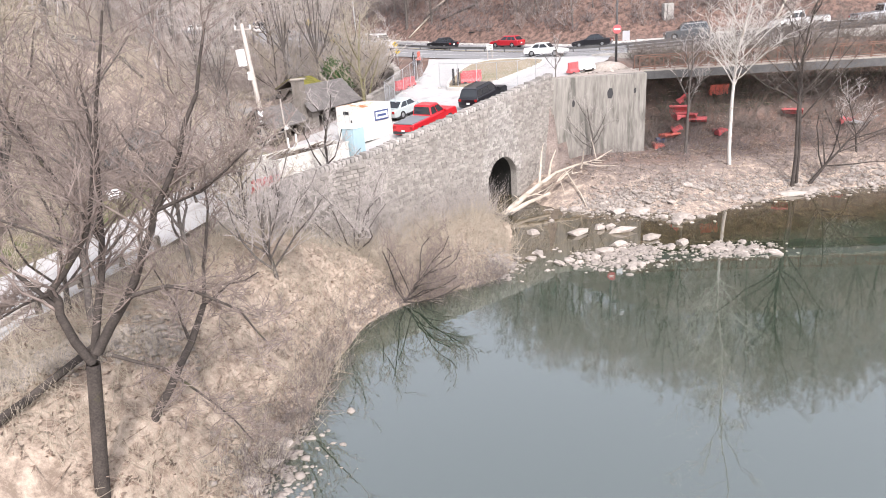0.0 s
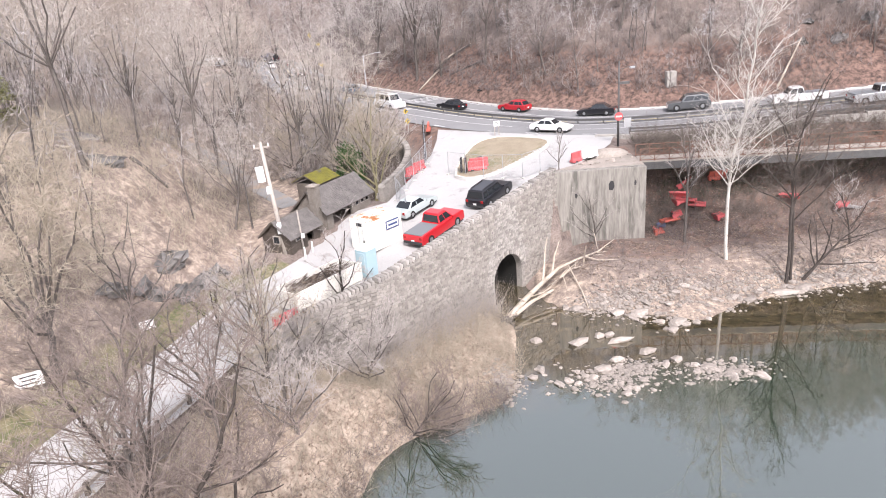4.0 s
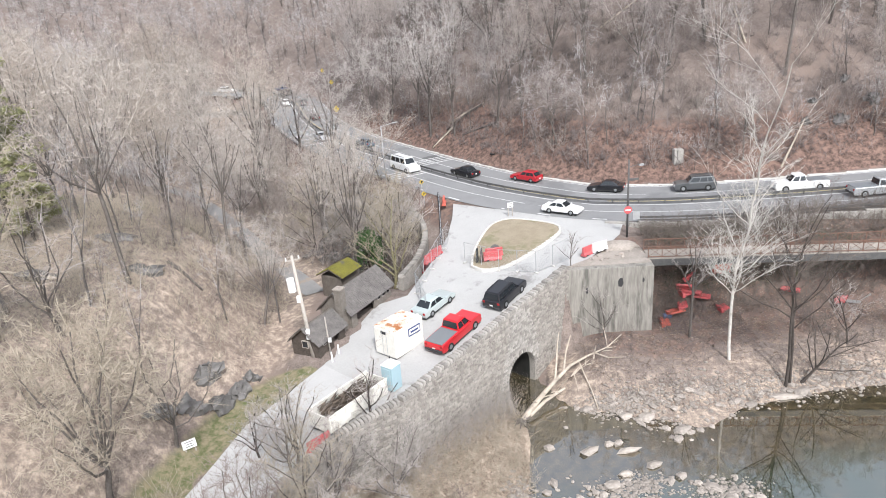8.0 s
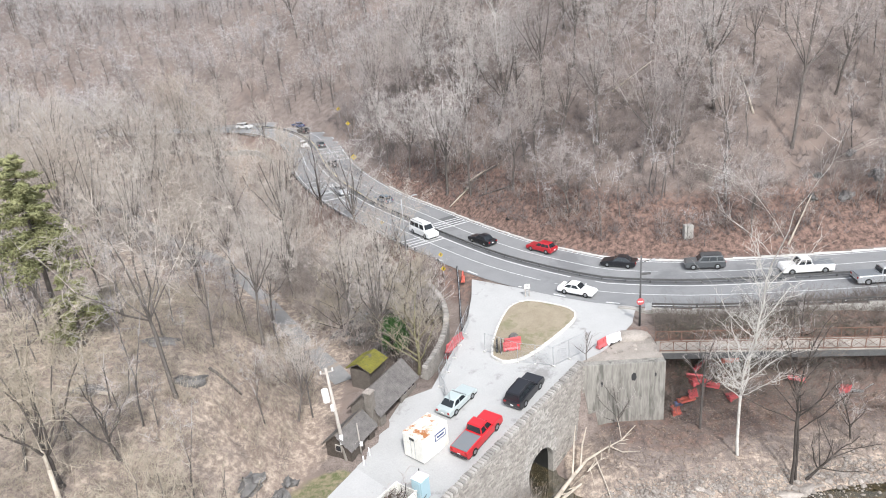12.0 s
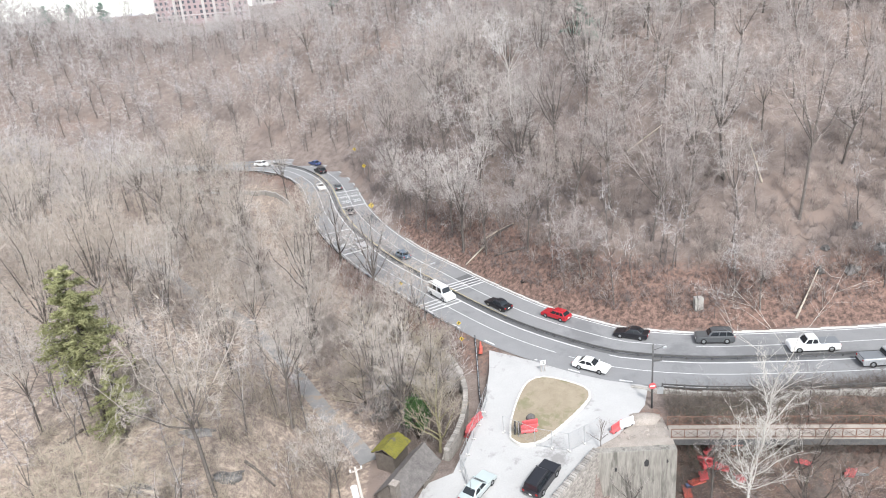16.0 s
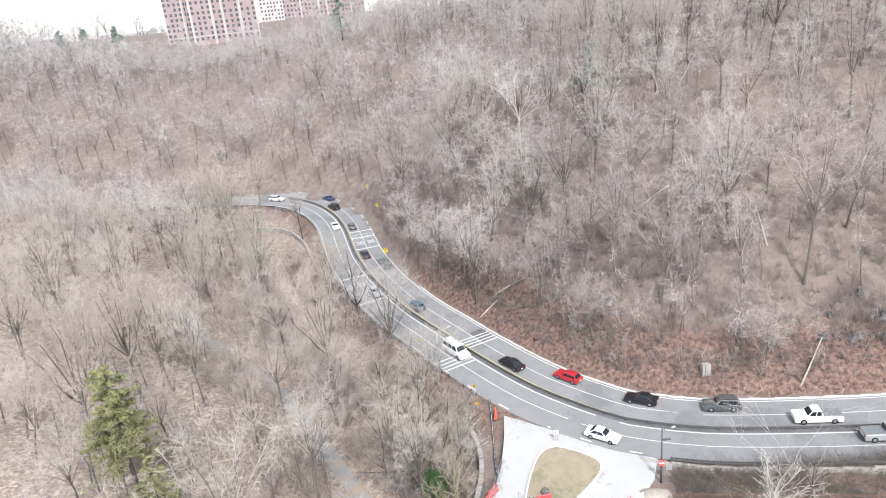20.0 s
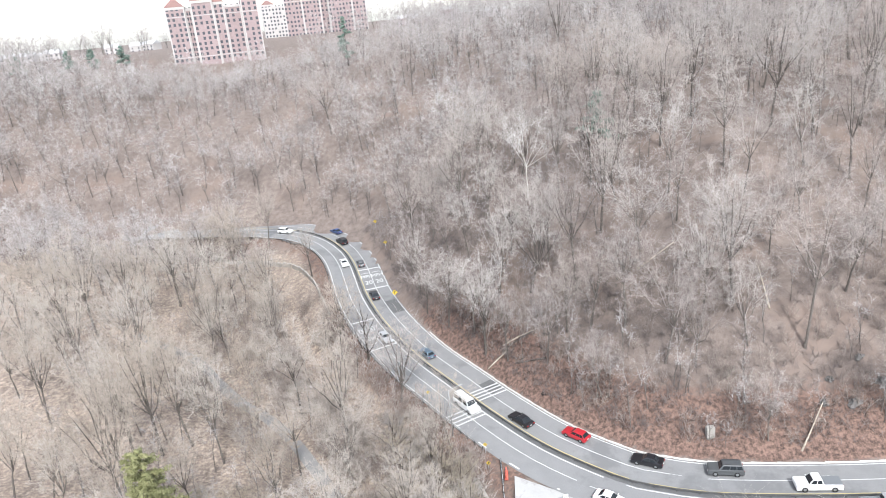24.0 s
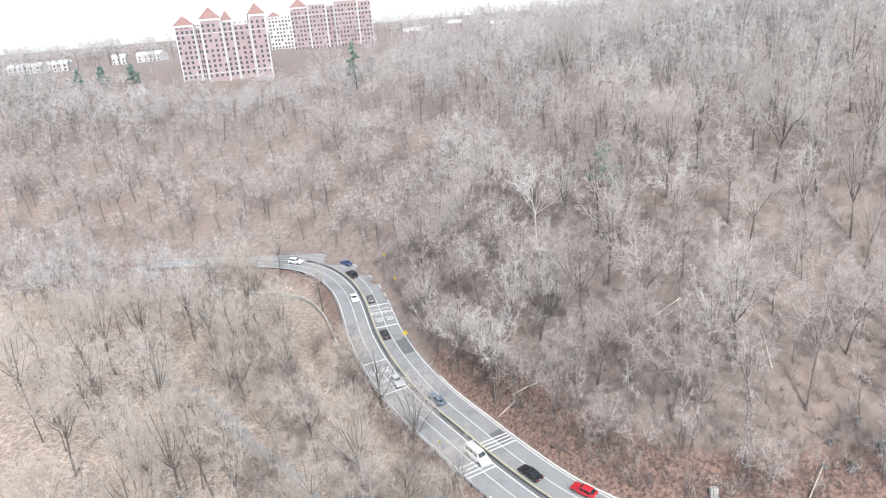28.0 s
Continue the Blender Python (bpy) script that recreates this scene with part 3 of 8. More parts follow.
for k, (c, zz, w, _) in enumerate(near_stones):
    if k < 290:
        ob = new("stone", stone_bank[k % 14])
        ob.parent = stone_wall
        ob.matrix_basis = Matrix.Translation((c, -0.08, zz)) @ Matrix.Diagonal((w / 0.48, 1, rng.uniform(0.75, 1.15), 1)) @ Matrix.Rotation(rng.uniform(-0.14, 0.14), 4, "Y")
    else:
        vs, fs = stone_mesh(w * 1.04, rng.uniform(0.16, 0.27), 0.04 + 0.06 * rng.random(), k)
        rest.add([(x + c, y - 0.08, q + zz) for x, y, q in vs], fs)
# voussoirs round the arch
for i, a in enumerate(np.linspace(0.05, math.pi - 0.05, 21)):
    ob = new("voussoir", stone_bank[i % 14])
    ob.parent = stone_wall
    ob.matrix_basis = Matrix.Translation((am - ((A1 - A0) / 2 + 0.22) * math.cos(a), -0.1, SPRING + (RISE + 0.22) * math.sin(a))) @ Matrix.Rotation(a, 4, "Y") @ Matrix.Diagonal((0.8, 1.3, 1.0, 1))
rs = part("stone_facing", rest, M_facing, stone_wall)
rs["kind"] = "stuff"
# coping of stones set on edge
cop = Geo().add(*stone_mesh(0.26, 0.4, 0.62, 99))
cop_me = cop.mesh("coping_stone")
cop_me.materials.append(M_stone)
s = 0.0
while s < W_LEN:
    w = rng.uniform(0.24, 0.36)
    ob = new("coping_stone", cop_me)
    ob.parent = stone_wall
    ob.matrix_basis = Matrix.Translation((s + w / 2, 0.5, wall_top(s) - 0.12 + rng.uniform(-0.05, 0.05))) @ Matrix.Rotation(rng.uniform(-0.08, 0.08), 4, "Y") @ Matrix.Diagonal((w / 0.28, 1.0, rng.uniform(0.85, 1.15), 1))
    s += w + 0.02
part("parapet_back", Geo().prism([(0, 5.6), (W_LEN, 8.0), (W_LEN, wall_top(W_LEN) - 0.28), (0, wall_top(0) - 0.28)], 0.35, 0.52, upright), M_mortar, stone_wall)

# lower wall on towards the drive
def low_wall(a, b, za, zb, base, name, label, n):
    a, b = Vector((*a, 0)), Vector((*b, 0))
    L = (b - a).length
    t = thing(name, Matrix.Translation(a) @ Matrix.Rotation(math.atan2(b.y - a.y, b.x - a.x), 4, "Z"), label, "stone wall")
    part("core", Geo().prism([(0, base), (L, base), (L, zb), (0, za)][::-1], -0.1, 0.45, upright), M_mortar, t)
    r = random.Random(n)
    g = Geo()
    z = base + 0.14
    while z < max(za, zb):
        s = r.uniform(0, 0.3)
        while s < L:
            w = r.uniform(0.36, 0.6)
            if z + 0.12 < za + (zb - za) * s / L:
                vs, fs = stone_mesh(w, 0.25, 0.11, int(s * 100 + z * 7))
                g.add([(x + s + w / 2, y - 0.08, q + z) for x, y, q in vs], fs)
            s += w + 0.03
        z += 0.27
    q = part("stone_facing", g, M_facing, t)
    q["kind"] = "stuff"
    k = max(1, int(L / 0.3))
    for i in range(k):
        ob = new("coping_stone", cop_me)
        ob.parent = t
        s = (i + 0.5) * L / k
        ob.matrix_basis = Matrix.Translation((s, 0.45, za + (zb - za) * s / L + 0.12)) @ Matrix.Rotation(r.uniform(-0.08, 0.08), 4, "Y") @ Matrix.Diagonal((1, 0.95, r.uniform(0.8, 1.1), 1))
    return t


low_wall((-9.2, 39.35), (-4.95, 42.6), 6.2, 6.7, -0.3, "stone_wall", "low grey rubble stone wall beside the driveway", 11)
low_wall((-12.8, 35.0), (-9.3, 39.3), 5.2, 6.1, 0.5, "stone_wall", "tumbled grey rubble wall along the driveway edge", 12)
# curved retaining wall beside the stream
rw = curve_points([(-6.3, 63.4), (-5.0, 66.5), (-4.2, 70), (-4.0, 74), (-4.8, 78), (-6.5, 82)], 1.6)
for i in range(len(rw) - 1):
    low_wall(tuple(rw[i + 1]), tuple(rw[i]), float(z_deck(*rw[i + 1])) + 0.35, float(z_deck(*rw[i])) + 0.35, 5.4, "stone_wall", "curved grey rubble wall above the stream gully", 30 + i)

# ---- concrete abutment ----
abut = thing("bridge_abutment", pose(0, 0, 0), "stained grey concrete bridge abutment with form lines", "abutment")
ax0, ax1, ay0, az0, az1 = 10.35, 18.9, 60.25, -0.5, 9.25
M_streak = material("streaked_old_concrete", (0.15, 0.14, 0.125), (0.36, 0.34, 0.305), 0.9, 0.92, 0.25, 7, spread=0.6, c3=(0.13, 0.125, 0.11), s3=0.8, cover=0.57)
_sn, _sl = M_streak.node_tree.nodes, M_streak.node_tree.links
_sm = _sn.new("ShaderNodeMapping")
_sm.inputs["Scale"].default_value = (1.0, 1.0, 0.14)
_sl.new(_sn["Texture Coordinate"].outputs["Object"], _sm.inputs["Vector"])
for _q in [k for k in _sn if k.type == "TEX_NOISE"]:
    _sl.new(_sm.outputs["Vector"], _q.inputs["Vector"])
part("front_wall", Geo().box(((ax0 + ax1) / 2, ay0 + 0.45, (az0 + az1) / 2), (ax1 - ax0, 0.9, az1 - az0)), M_streak, abut, bevel=0.04)
part("wing_wall", Geo().box((ax1 - 0.45, ay0 + 3.3, (az0 + az1) / 2), (0.9, 4.8, az1 - az0 - 0.02)), M_streak, abut)
for k in range(9):
    part("board_mark", Geo().box((ax0 + 0.5 + k * 0.86, ay0 - 0.008, 5.9), (0.02, 0.018, 6.4)), M_streak, abut)
# dark stains on the abutment face, drawn as thin uneven plates
for px_, pz_, pw_, ph_ in ((15.7, 7.7, 0.5, 0.9), (12.4, 7.0, 0.24, 0.6), (17.9, 7.8, 0.2, 0.45)):
    part("spalled_patch", Geo().prism([(px_ - pw_ / 2, pz_ - ph_ / 2), (px_ + pw_ * 0.2, pz_ - ph_ * 0.56), (px_ + pw_ / 2, pz_ - ph_ * 0.1), (px_ + pw_ * 0.3, pz_ + ph_ * 0.42), (px_ - pw_ * 0.2, pz_ + ph_ / 2), (px_ - pw_ * 0.6, pz_ + ph_ * 0.1)][::-1], ay0 - 0.012, ay0 + 0.02, upright), M_black, abut, "dark stain on the concrete")
slab = Geo().prism([(10.4, 61.1), (18.9, 61.1), (18.9, 66.5), (17.2, 67.0), (15.3, 65.2), (12.8, 62.8)], 8.2, 9.28)
tagged(part("abutment_top", slab, M_dirt), "dusty pale earth and rubble on top of the abutment", "earth bank", kind="structure")

# ---- road markings, kerbs, rails ----
def line_strip(name, off, w, mat, label, a=0, b=None, dash=None, lift=0.012):
    ln = ROAD[a:b]
    v, f = [], []
    lo, hi = offset_line(ROAD, off + w / 2)[a:b], offset_line(ROAD, off - w / 2)[a:b]
    g = Geo()
    acc = 0
    for i in range(len(ln) - 1):
        if dash and i % 2:
            continue
        q = [lo[i], hi[i], hi[i + 1], lo[i + 1]]
        if dash:
            q[2], q[3] = hi[i] + (hi[i + 1] - hi[i]) * dash, lo[i] + (lo[i + 1] - lo[i]) * dash
        g.add([(p[0], p[1], float(z_road(np.array(p[0]), np.array(p[1]))) + lift) for p in q], [(0, 1, 2, 3)])
    return part(name, g, mat, road, label)


line_strip("lane_line", -3.45, 0.13, M_white, "white lane line")
line_strip("lane_line", 3.45, 0.13, M_white, "white lane line")
line_strip("edge_line", -6.55, 0.15, M_white, "white edge line")
i_near = int(np.argmin(np.hypot(ROAD[:, 0] + 4, ROAD[:, 1] - 98)))
i_east = int(np.argmin(np.hypot(ROAD[:, 0] - 20, ROAD[:, 1] - 78)))
line_strip("edge_line", 6.45, 0.15, M_white, "white edge line", 0, i_east)
line_strip("edge_line", 6.45, 0.15, M_white, "white edge line", i_near, None)
line_strip("give_way_dash", 6.45, 0.25, M_white, "broken white line", i_east, i_near, 0.55)
line_strip("yellow_line", -0.75, 0.14, M_yellowline, "faded yellow line")
line_strip("yellow_line", 0.75, 0.2, M_white, "pale median line")


def road_frame(x, y):
    """The index of the road line nearest to a place, its direction and its left."""
    i = int(np.clip(np.argmin(np.hypot(ROAD[:, 0] - x, ROAD[:, 1] - y)), 1, len(ROAD) - 2))
    d = ROAD[i + 1] - ROAD[i - 1]
    d /= np.linalg.norm(d)
    return i, d, np.array([-d[1], d[0]])


def road_patch(name, s_i, frac, o0, o1, length, mat, label, skew=0.0, lift=0.014):
    """A painted bar across part of the road."""
    c = ROAD[s_i] + (ROAD[s_i + 1] - ROAD[s_i]) * frac
    _, d, n = road_frame(*c)
    q = [c + n * o0 + d * skew * o0, c + n * o1 + d * skew * o1, c + n * o1 + d * (length + skew * o1), c + n * o0 + d * (length + skew * o0)]
    return part(name, Geo().add([(p[0], p[1], float(z_road(p[0], p[1])) + lift) for p in q], [(0, 1, 2, 3)]), mat, road, label)


def bars_at(x, y, o0, o1, n, w, gap, skew=0.0):
    i, _, _ = road_frame(x, y)
    for k in range(n):
        road_patch("rumble_bar", i, k * gap / 3.0, o0, o1, w, M_white, "white transverse bar", skew)


KERB = thing("kerb", pose(0, 0, 0), "pale concrete kerb along the wooded hillside", "kerb", kind="structure")
kl = offset_line(ROAD, -ROAD_HALF - 0.12)
for i in range(8, 60):
    a, b = kl[i], kl[i + 1]
    c, d = (a + b) / 2, b - a
    part("kerb_stone", Geo().box((c[0], c[1], float(z_road(c[0], c[1])) + 0.03), (float(np.linalg.norm(d)) - 0.02, 0.24, 0.32), math.atan2(d[1], d[0]), 0.03), M_kerb, KERB)


def rail_along(name, line, label, mat, post, height, beams, step=2.0, post_mat=None, zf=None, group=""):
    """A rail on posts along a line: beams are (height, depth, thickness)."""
    t = thing(name, pose(0, 0, 0), label, "guardrail", group)
    n = max(2, int(np.sum(np.linalg.norm(np.diff(line, axis=0), axis=1)) / step) + 1)
    pts = resample(line, n)
    zf = zf or zat
    zz = [zf(float(p[0]), float(p[1])) for p in pts]
    pg = {}
    for p, z in zip(pts, zz):
        part("post", Geo().box((p[0], p[1], z + height / 2 - 0.15), (post, post, height + 0.3), 0, post * 0.15), post_mat or mat, t)
    for h, dep, th in beams:
        for i in range(n - 1):
            a, b = Vector((*pts[i], zz[i] + h)), Vector((*pts[i + 1], zz[i + 1] + h))
            d = b - a
            m = Matrix.Translation((a + b) / 2) @ d.to_track_quat("X", "Z").to_matrix().to_4x4()
            part("rail", Geo().box((0, 0, 0), (d.length + 0.02, th, dep), m=m), mat, t)
    return t


zroadf = lambda x, y: float(z_road(x, y))
i0 = int(np.argmin(np.hypot(ROAD[:, 0] - 70, ROAD[:, 1] - 71)))
i1 = int(np.argmin(np.hypot(ROAD[:, 0] + 66, ROAD[:, 1] - 200)))
rail_along("median_guardrail", ROAD[i0:i1], "dark weathered steel guardrail along the road median", M_steel, 0.12, 0.55, [(0.44, 0.26, 0.12)], 3.0, zf=zroadf)
mlo, mhi = offset_line(ROAD, 0.5), offset_line(ROAD, -0.34)
medz = strip_mesh("median", mlo[i0:i1], mhi[i0:i1], z_road, M_black, 1, 0.02)
M_patch = material("dark_new_asphalt", (0.095, 0.095, 0.098), (0.155, 0.155, 0.155), 0.5, 0.9, 0.1, 20)
medz.materials[0] = M_patch
part("median_strip", medz, M_patch, road, "dark asphalt median strip")
so = offset_line(ROAD, ROAD_HALF + 0.35)
ia = int(np.argmin(np.hypot(so[:, 0] + 5.5, so[:, 1] - 87)))
ib = int(np.argmin(np.hypot(so[:, 0] + 70, so[:, 1] - 193)))
rail_along("roadside_guardrail", so[ia:ib], "steel roadside guardrail with black posts above the stream", M_galv, 0.2, 0.75, [(0.58, 0.24, 0.08)], 1.9, M_black)
ie = int(np.argmin(np.hypot(so[:, 0] - 20, so[:, 1] - 70)))
rail_along("roadside_guardrail", so[i0 - 2:ie + 1], "dark roadside guardrail above the creek bank", M_steel, 0.14, 0.8, [(0.62, 0.2, 0.08), (0.3, 0.12, 0.06)], 2.5, zf=zroadf)
ew = thing("edge_wall", pose(0, 0, 0), "pale weathered concrete wall below the roadside guardrail", "retaining wall")
ewl = offset_line(ROAD, ROAD_HALF + 0.75)
for i in range(i0 - 2, ie + 1):
    a, b = ewl[i], ewl[i + 1]
    c, d = (a + b) / 2, b - a
    part("wall_panel", Geo().box((c[0], c[1], float(z_road(*c)) - 0.65), (float(np.linalg.norm(d)) - 0.015, 0.4, 1.7), math.atan2(d[1], d[0]), 0.04), M_concrete, ew)
rail_along("drive_guardrail", np.array([(-21.3, 2), (-18.3, 16), (-16.0, 26), (-14.0, 31)]), "low timber guardrail beside the driveway", M_timber, 0.2, 0.7, [(0.5, 0.22, 0.12)], 2.2, M_darktimber)

# ---- traffic island ----
IS = curve_points([(1.3, 64.6), (1.6, 67.5), (2.9, 71.8), (4.3, 74.3), (6.2, 74.9), (8.8, 73.6), (11.0, 71.8), (11.3, 70.0), (9.4, 67.6), (6.2, 64.6), (4.2, 63.4), (2.4, 63.4), (1.3, 64.6)], 0.7)[:-1]
island = thing("traffic_island", pose(0, 0, 0), "dry grass traffic island inside a pale concrete kerb", "traffic island")
ic = IS.mean(0)
g = Geo()
vs = [(p[0], p[1], float(z_deck(p[0], p[1])) + 0.24) for p in IS] + [(ic[0], ic[1], float(z_deck(*ic)) + 0.3)]
g.add(vs, [(i, (i + 1) % len(IS), len(IS)) for i in range(len(IS))])
part("grass", g, M_grass, island, "dry yellow-green grass", True)
for i in range(len(IS)):
    a, b = IS[i], IS[(i + 1) % len(IS)]
    c, d = (a + b) / 2, b - a
    part("kerb_stone", Geo().box((c[0], c[1], float(z_deck(*c)) + 0.13), (float(np.linalg.norm(d)) + 0.03, 0.24, 0.36), math.atan2(d[1], d[0]), 0.03), M_kerb, island)


# ---- vehicles ----
def vehicle(name, m, kind, mat, label, category="car", group=""):
    """A car, pickup, van or suv, its nose to local +x, standing on z = 0."""
    t = thing(name, m, label, category, group)
    L, W, H, belt, nose, tail = {"sedan": (4.7, 1.82, 1.45, 0.9, 0.72, 0.95), "suv": (4.9, 1.95, 1.78, 1.08, 1.0, 1.1), "pickup": (5.85, 2.0, 1.92, 1.15, 1.12, 1.12), "van": (5.6, 2.0, 2.2, 1.2, 1.05, 1.25), "hatch": (4.4, 1.78, 1.5, 0.92, 0.8, 1.0)}[kind]
    h = L / 2
    wb = {"sedan": 1.38, "suv": 1.45, "pickup": 1.85, "van": 1.7, "hatch": 1.3}[kind]
    rad = 0.33 if kind in ("sedan", "hatch") else 0.39
    # lower body, side profile swept across
    prof = [(-h + 0.06, 0.28), (h - 0.1, 0.26), (h, 0.45), (h - 0.03, nose - 0.12), (h - 0.22, nose), (h * 0.42, belt), (-h * 0.6, belt), (-h + 0.12, tail), (-h, tail - 0.15), (-h - 0.02, 0.5)]
    rings = []
    for y, q in ((-W / 2, 0.9), (-W / 2 + 0.05, 0.98), (-W / 2 + 0.2, 1.0), (W / 2 - 0.2, 1.0), (W / 2 - 0.05, 0.98), (W / 2, 0.9)):
        rings.append([(x * (0.97 + 0.03 * q), y, 0.6 + (z - 0.6) * q) for x, z in prof])
    part("body", Geo().loft(rings), mat, t, "", False, 0.07)
    for sx in (-1, 1):
        for sy in (-1, 1):
            part("wheel_arch", Geo().tube((sx * wb, sy * (W / 2 - 0.22), rad + 0.02), (sx * wb, sy * (W / 2 - 0.005), rad + 0.02), rad * 1.16, n=18), M_black, t, "dark wheel arch")
    part("sill", Geo().box((0, 0, 0.27), (L * 0.93, W - 0.06, 0.16), 0, 0.04), M_black, t, "black lower sill")
    # cabin: base on the belt, roof narrower
    if kind == "sedan":
        base, top = (-h * 0.78, h * 0.36), (-h * 0.42, h * 0.04)
    elif kind == "hatch":
        base, top = (-h * 0.93, h * 0.4), (-h * 0.68, h * 0.05)
    elif kind == "suv":
        base, top = (-h * 0.97, h * 0.42), (-h * 0.86, h * 0.16)
    elif kind == "van":
        base, top = (-h * 0.98, h * 0.62), (-h * 0.94, h * 0.4)
    else:
        base, top = (-h * 0.16, h * 0.5), (-h * 0.1, h * 0.26)
    bw, tw = W / 2 - 0.06, W / 2 - 0.24
    rings = [[(base[0], -bw, belt - 0.08), (base[1], -bw, belt - 0.08), (base[1], bw, belt - 0.08), (base[0], bw, belt - 0.08)],
             [(top[0], -tw, H - 0.06), (top[1], -tw, H - 0.06), (top[1], tw, H - 0.06), (top[0], tw, H - 0.06)],
             [(top[0] + 0.08, -tw + 0.1, H), (top[1] - 0.08, -tw + 0.1, H), (top[1] - 0.08, tw - 0.1, H), (top[0] + 0.08, tw - 0.1, H)]]
    part("cabin", Geo().loft(rings), mat, t, "", False, 0.08)

    def pane(name, quad, push):
        c = [Vector(q) for q in quad]
        n = (c[1] - c[0]).cross(c[3] - c[0]).normalized() * push
        part(name, Geo().add([p + n for p in c] + [p - n for p in c], [(0, 1, 2, 3), (7, 6, 5, 4), (0, 4, 5, 1), (1, 5, 6, 2), (2, 6, 7, 3), (3, 7, 4, 0)]), M_glass, t, "dark glass")

    def at(u, v, side):
        """A place on a cabin side: u from rear to front, v from belt to roof."""
        x = (base[0] + (base[1] - base[0]) * u) * (1 - v) + (top[0] + (top[1] - top[0]) * u) * v
        return (x, side * (bw * (1 - v) + tw * v), (belt - 0.08) * (1 - v) + (H - 0.06) * v)

    splits = {"sedan": [(0.1, 0.46), (0.5, 0.92)], "hatch": [(0.06, 0.28), (0.31, 0.58), (0.62, 0.93)], "suv": [(0.04, 0.27), (0.3, 0.57), (0.6, 0.92)], "van": [(0.05, 0.32), (0.35, 0.62), (0.68, 0.94)], "pickup": [(0.06, 0.44), (0.5, 0.92)]}[kind]
    for side in (-1, 1):
        for a, b in splits:
            pane("side_window", [at(a, 0.2, side), at(b, 0.2, side), at(b, 0.86, side), at(a, 0.86, side)], 0.016)
    for x0, x1, nm in ((base[1], top[1], "windscreen"), (base[0], top[0], "rear_window")):
        q = []
        for v, k in ((0.2, 0.88), (0.9, 0.88)):
            x, w, z = x0 * (1 - v) + x1 * v, (bw * (1 - v) + tw * v) * k, (belt - 0.08) * (1 - v) + (H - 0.06) * v
            q.append((x, w, z))
        pane(nm, [(q[0][0], -q[0][1], q[0][2]), (q[0][0], q[0][1], q[0][2]), (q[1][0], q[1][1], q[1][2]), (q[1][0], -q[1][1], q[1][2])], 0.012)
    for sx in (-1, 1):
        for sy in (-1, 1):
            c = (sx * wb, sy * (W / 2 - 0.1), rad)
            w = part("wheel", Geo().tube((c[0], c[1] - 0.12, c[2]), (c[0], c[1] + 0.12, c[2]), rad, n=20), M_tyre, t, "black rubber tyre")
            part("rim", Geo().tube((c[0], c[1] + sy * 0.1, c[2]), (c[0], c[1] + sy * 0.135, c[2]), rad * 0.62, rad * 0.5, 12), M_rim, w, "alloy rim")
    for sy in (-1, 1):
        part("headlight", Geo().box((h - 0.1, sy * (W / 2 - 0.27), nose - 0.2), (0.2, 0.36, 0.14), 0, 0.03), M_lamp_clear, t, "clear headlight")
        part("tail_light", Geo().box((-h + 0.02, sy * (W / 2 - 0.2), tail - 0.22), (0.1, 0.24, 0.2), 0, 0.02), M_lamp_red, t, "red tail light")
        part("door_mirror", Geo().box((base[1] * 0.82, sy * (W / 2 + 0.06), belt + 0.06), (0.12, 0.2, 0.14), 0, 0.03), mat, t)
    part("rear_plate", Geo().box((-h - 0.02, 0, 0.62), (0.03, 0.32, 0.15)), M_signwhite, t, "white plate with plain bar")
    if kind == "pickup":
        part("bed_cover", Geo().box((-h * 0.59, 0, belt + 0.0), (h * 0.78, W - 0.24, 0.07), 0, 0.02), M_bed, t, "grey soft bed cover")
        part("rear_bumper", Geo().box((-h - 0.04, 0, 0.5), (0.16, W - 0.2, 0.18), 0, 0.03), M_black, t)
    if kind in ("suv", "van"):
        for sy in (-1, 1):
            part("roof_rail", Geo().box(((top[0] + top[1]) / 2, sy * (tw - 0.1), H + 0.04), ((top[1] - top[0]) * 0.8, 0.05, 0.05)), M_black, t)
    return t


M_bed = plain("grey_vinyl_cover", (0.16, 0.17, 0.18), 0.7)
PAINTS = {}


def paint(name, c, metal=0.2):
    if name not in PAINTS:
        PAINTS[name] = plain(name + "_car_paint", c, 0.3, metal, 0.5, 0.6)
    return PAINTS[name]


def parked(name, x, y, deg, kind, mat, label, category):
    p = np.array([x, y])
    d = np.array([math.cos(radians(deg)), math.sin(radians(deg))])
    a, b = float(z_deck(*(p + d))), float(z_deck(*(p - d)))
    return vehicle(name, Matrix.Translation((x, y, (a + b) / 2)) @ Matrix.Rotation(radians(deg), 4, "Z") @ Matrix.Rotation(-math.atan2(a - b, 2), 4, "Y"), kind, mat, label, category)


parked("pickup_truck", -0.75, 52.3, 53.5, "pickup", paint("bright_red", (0.55, 0.012, 0.02), 0.1), "bright red crew-cab pickup parked by the stone wall", "pickup truck")
parked("suv", 4.2, 57.7, 54, "suv", paint("black", (0.012, 0.012, 0.016)), "black full-size suv parked beside the stone wall", "suv")
parked("sedan", -2.6, 57.5, 53, "sedan", paint("pale_silver_green", (0.5, 0.56, 0.55), 0.3), "pale silver-green sedan parked on the deck", "sedan")


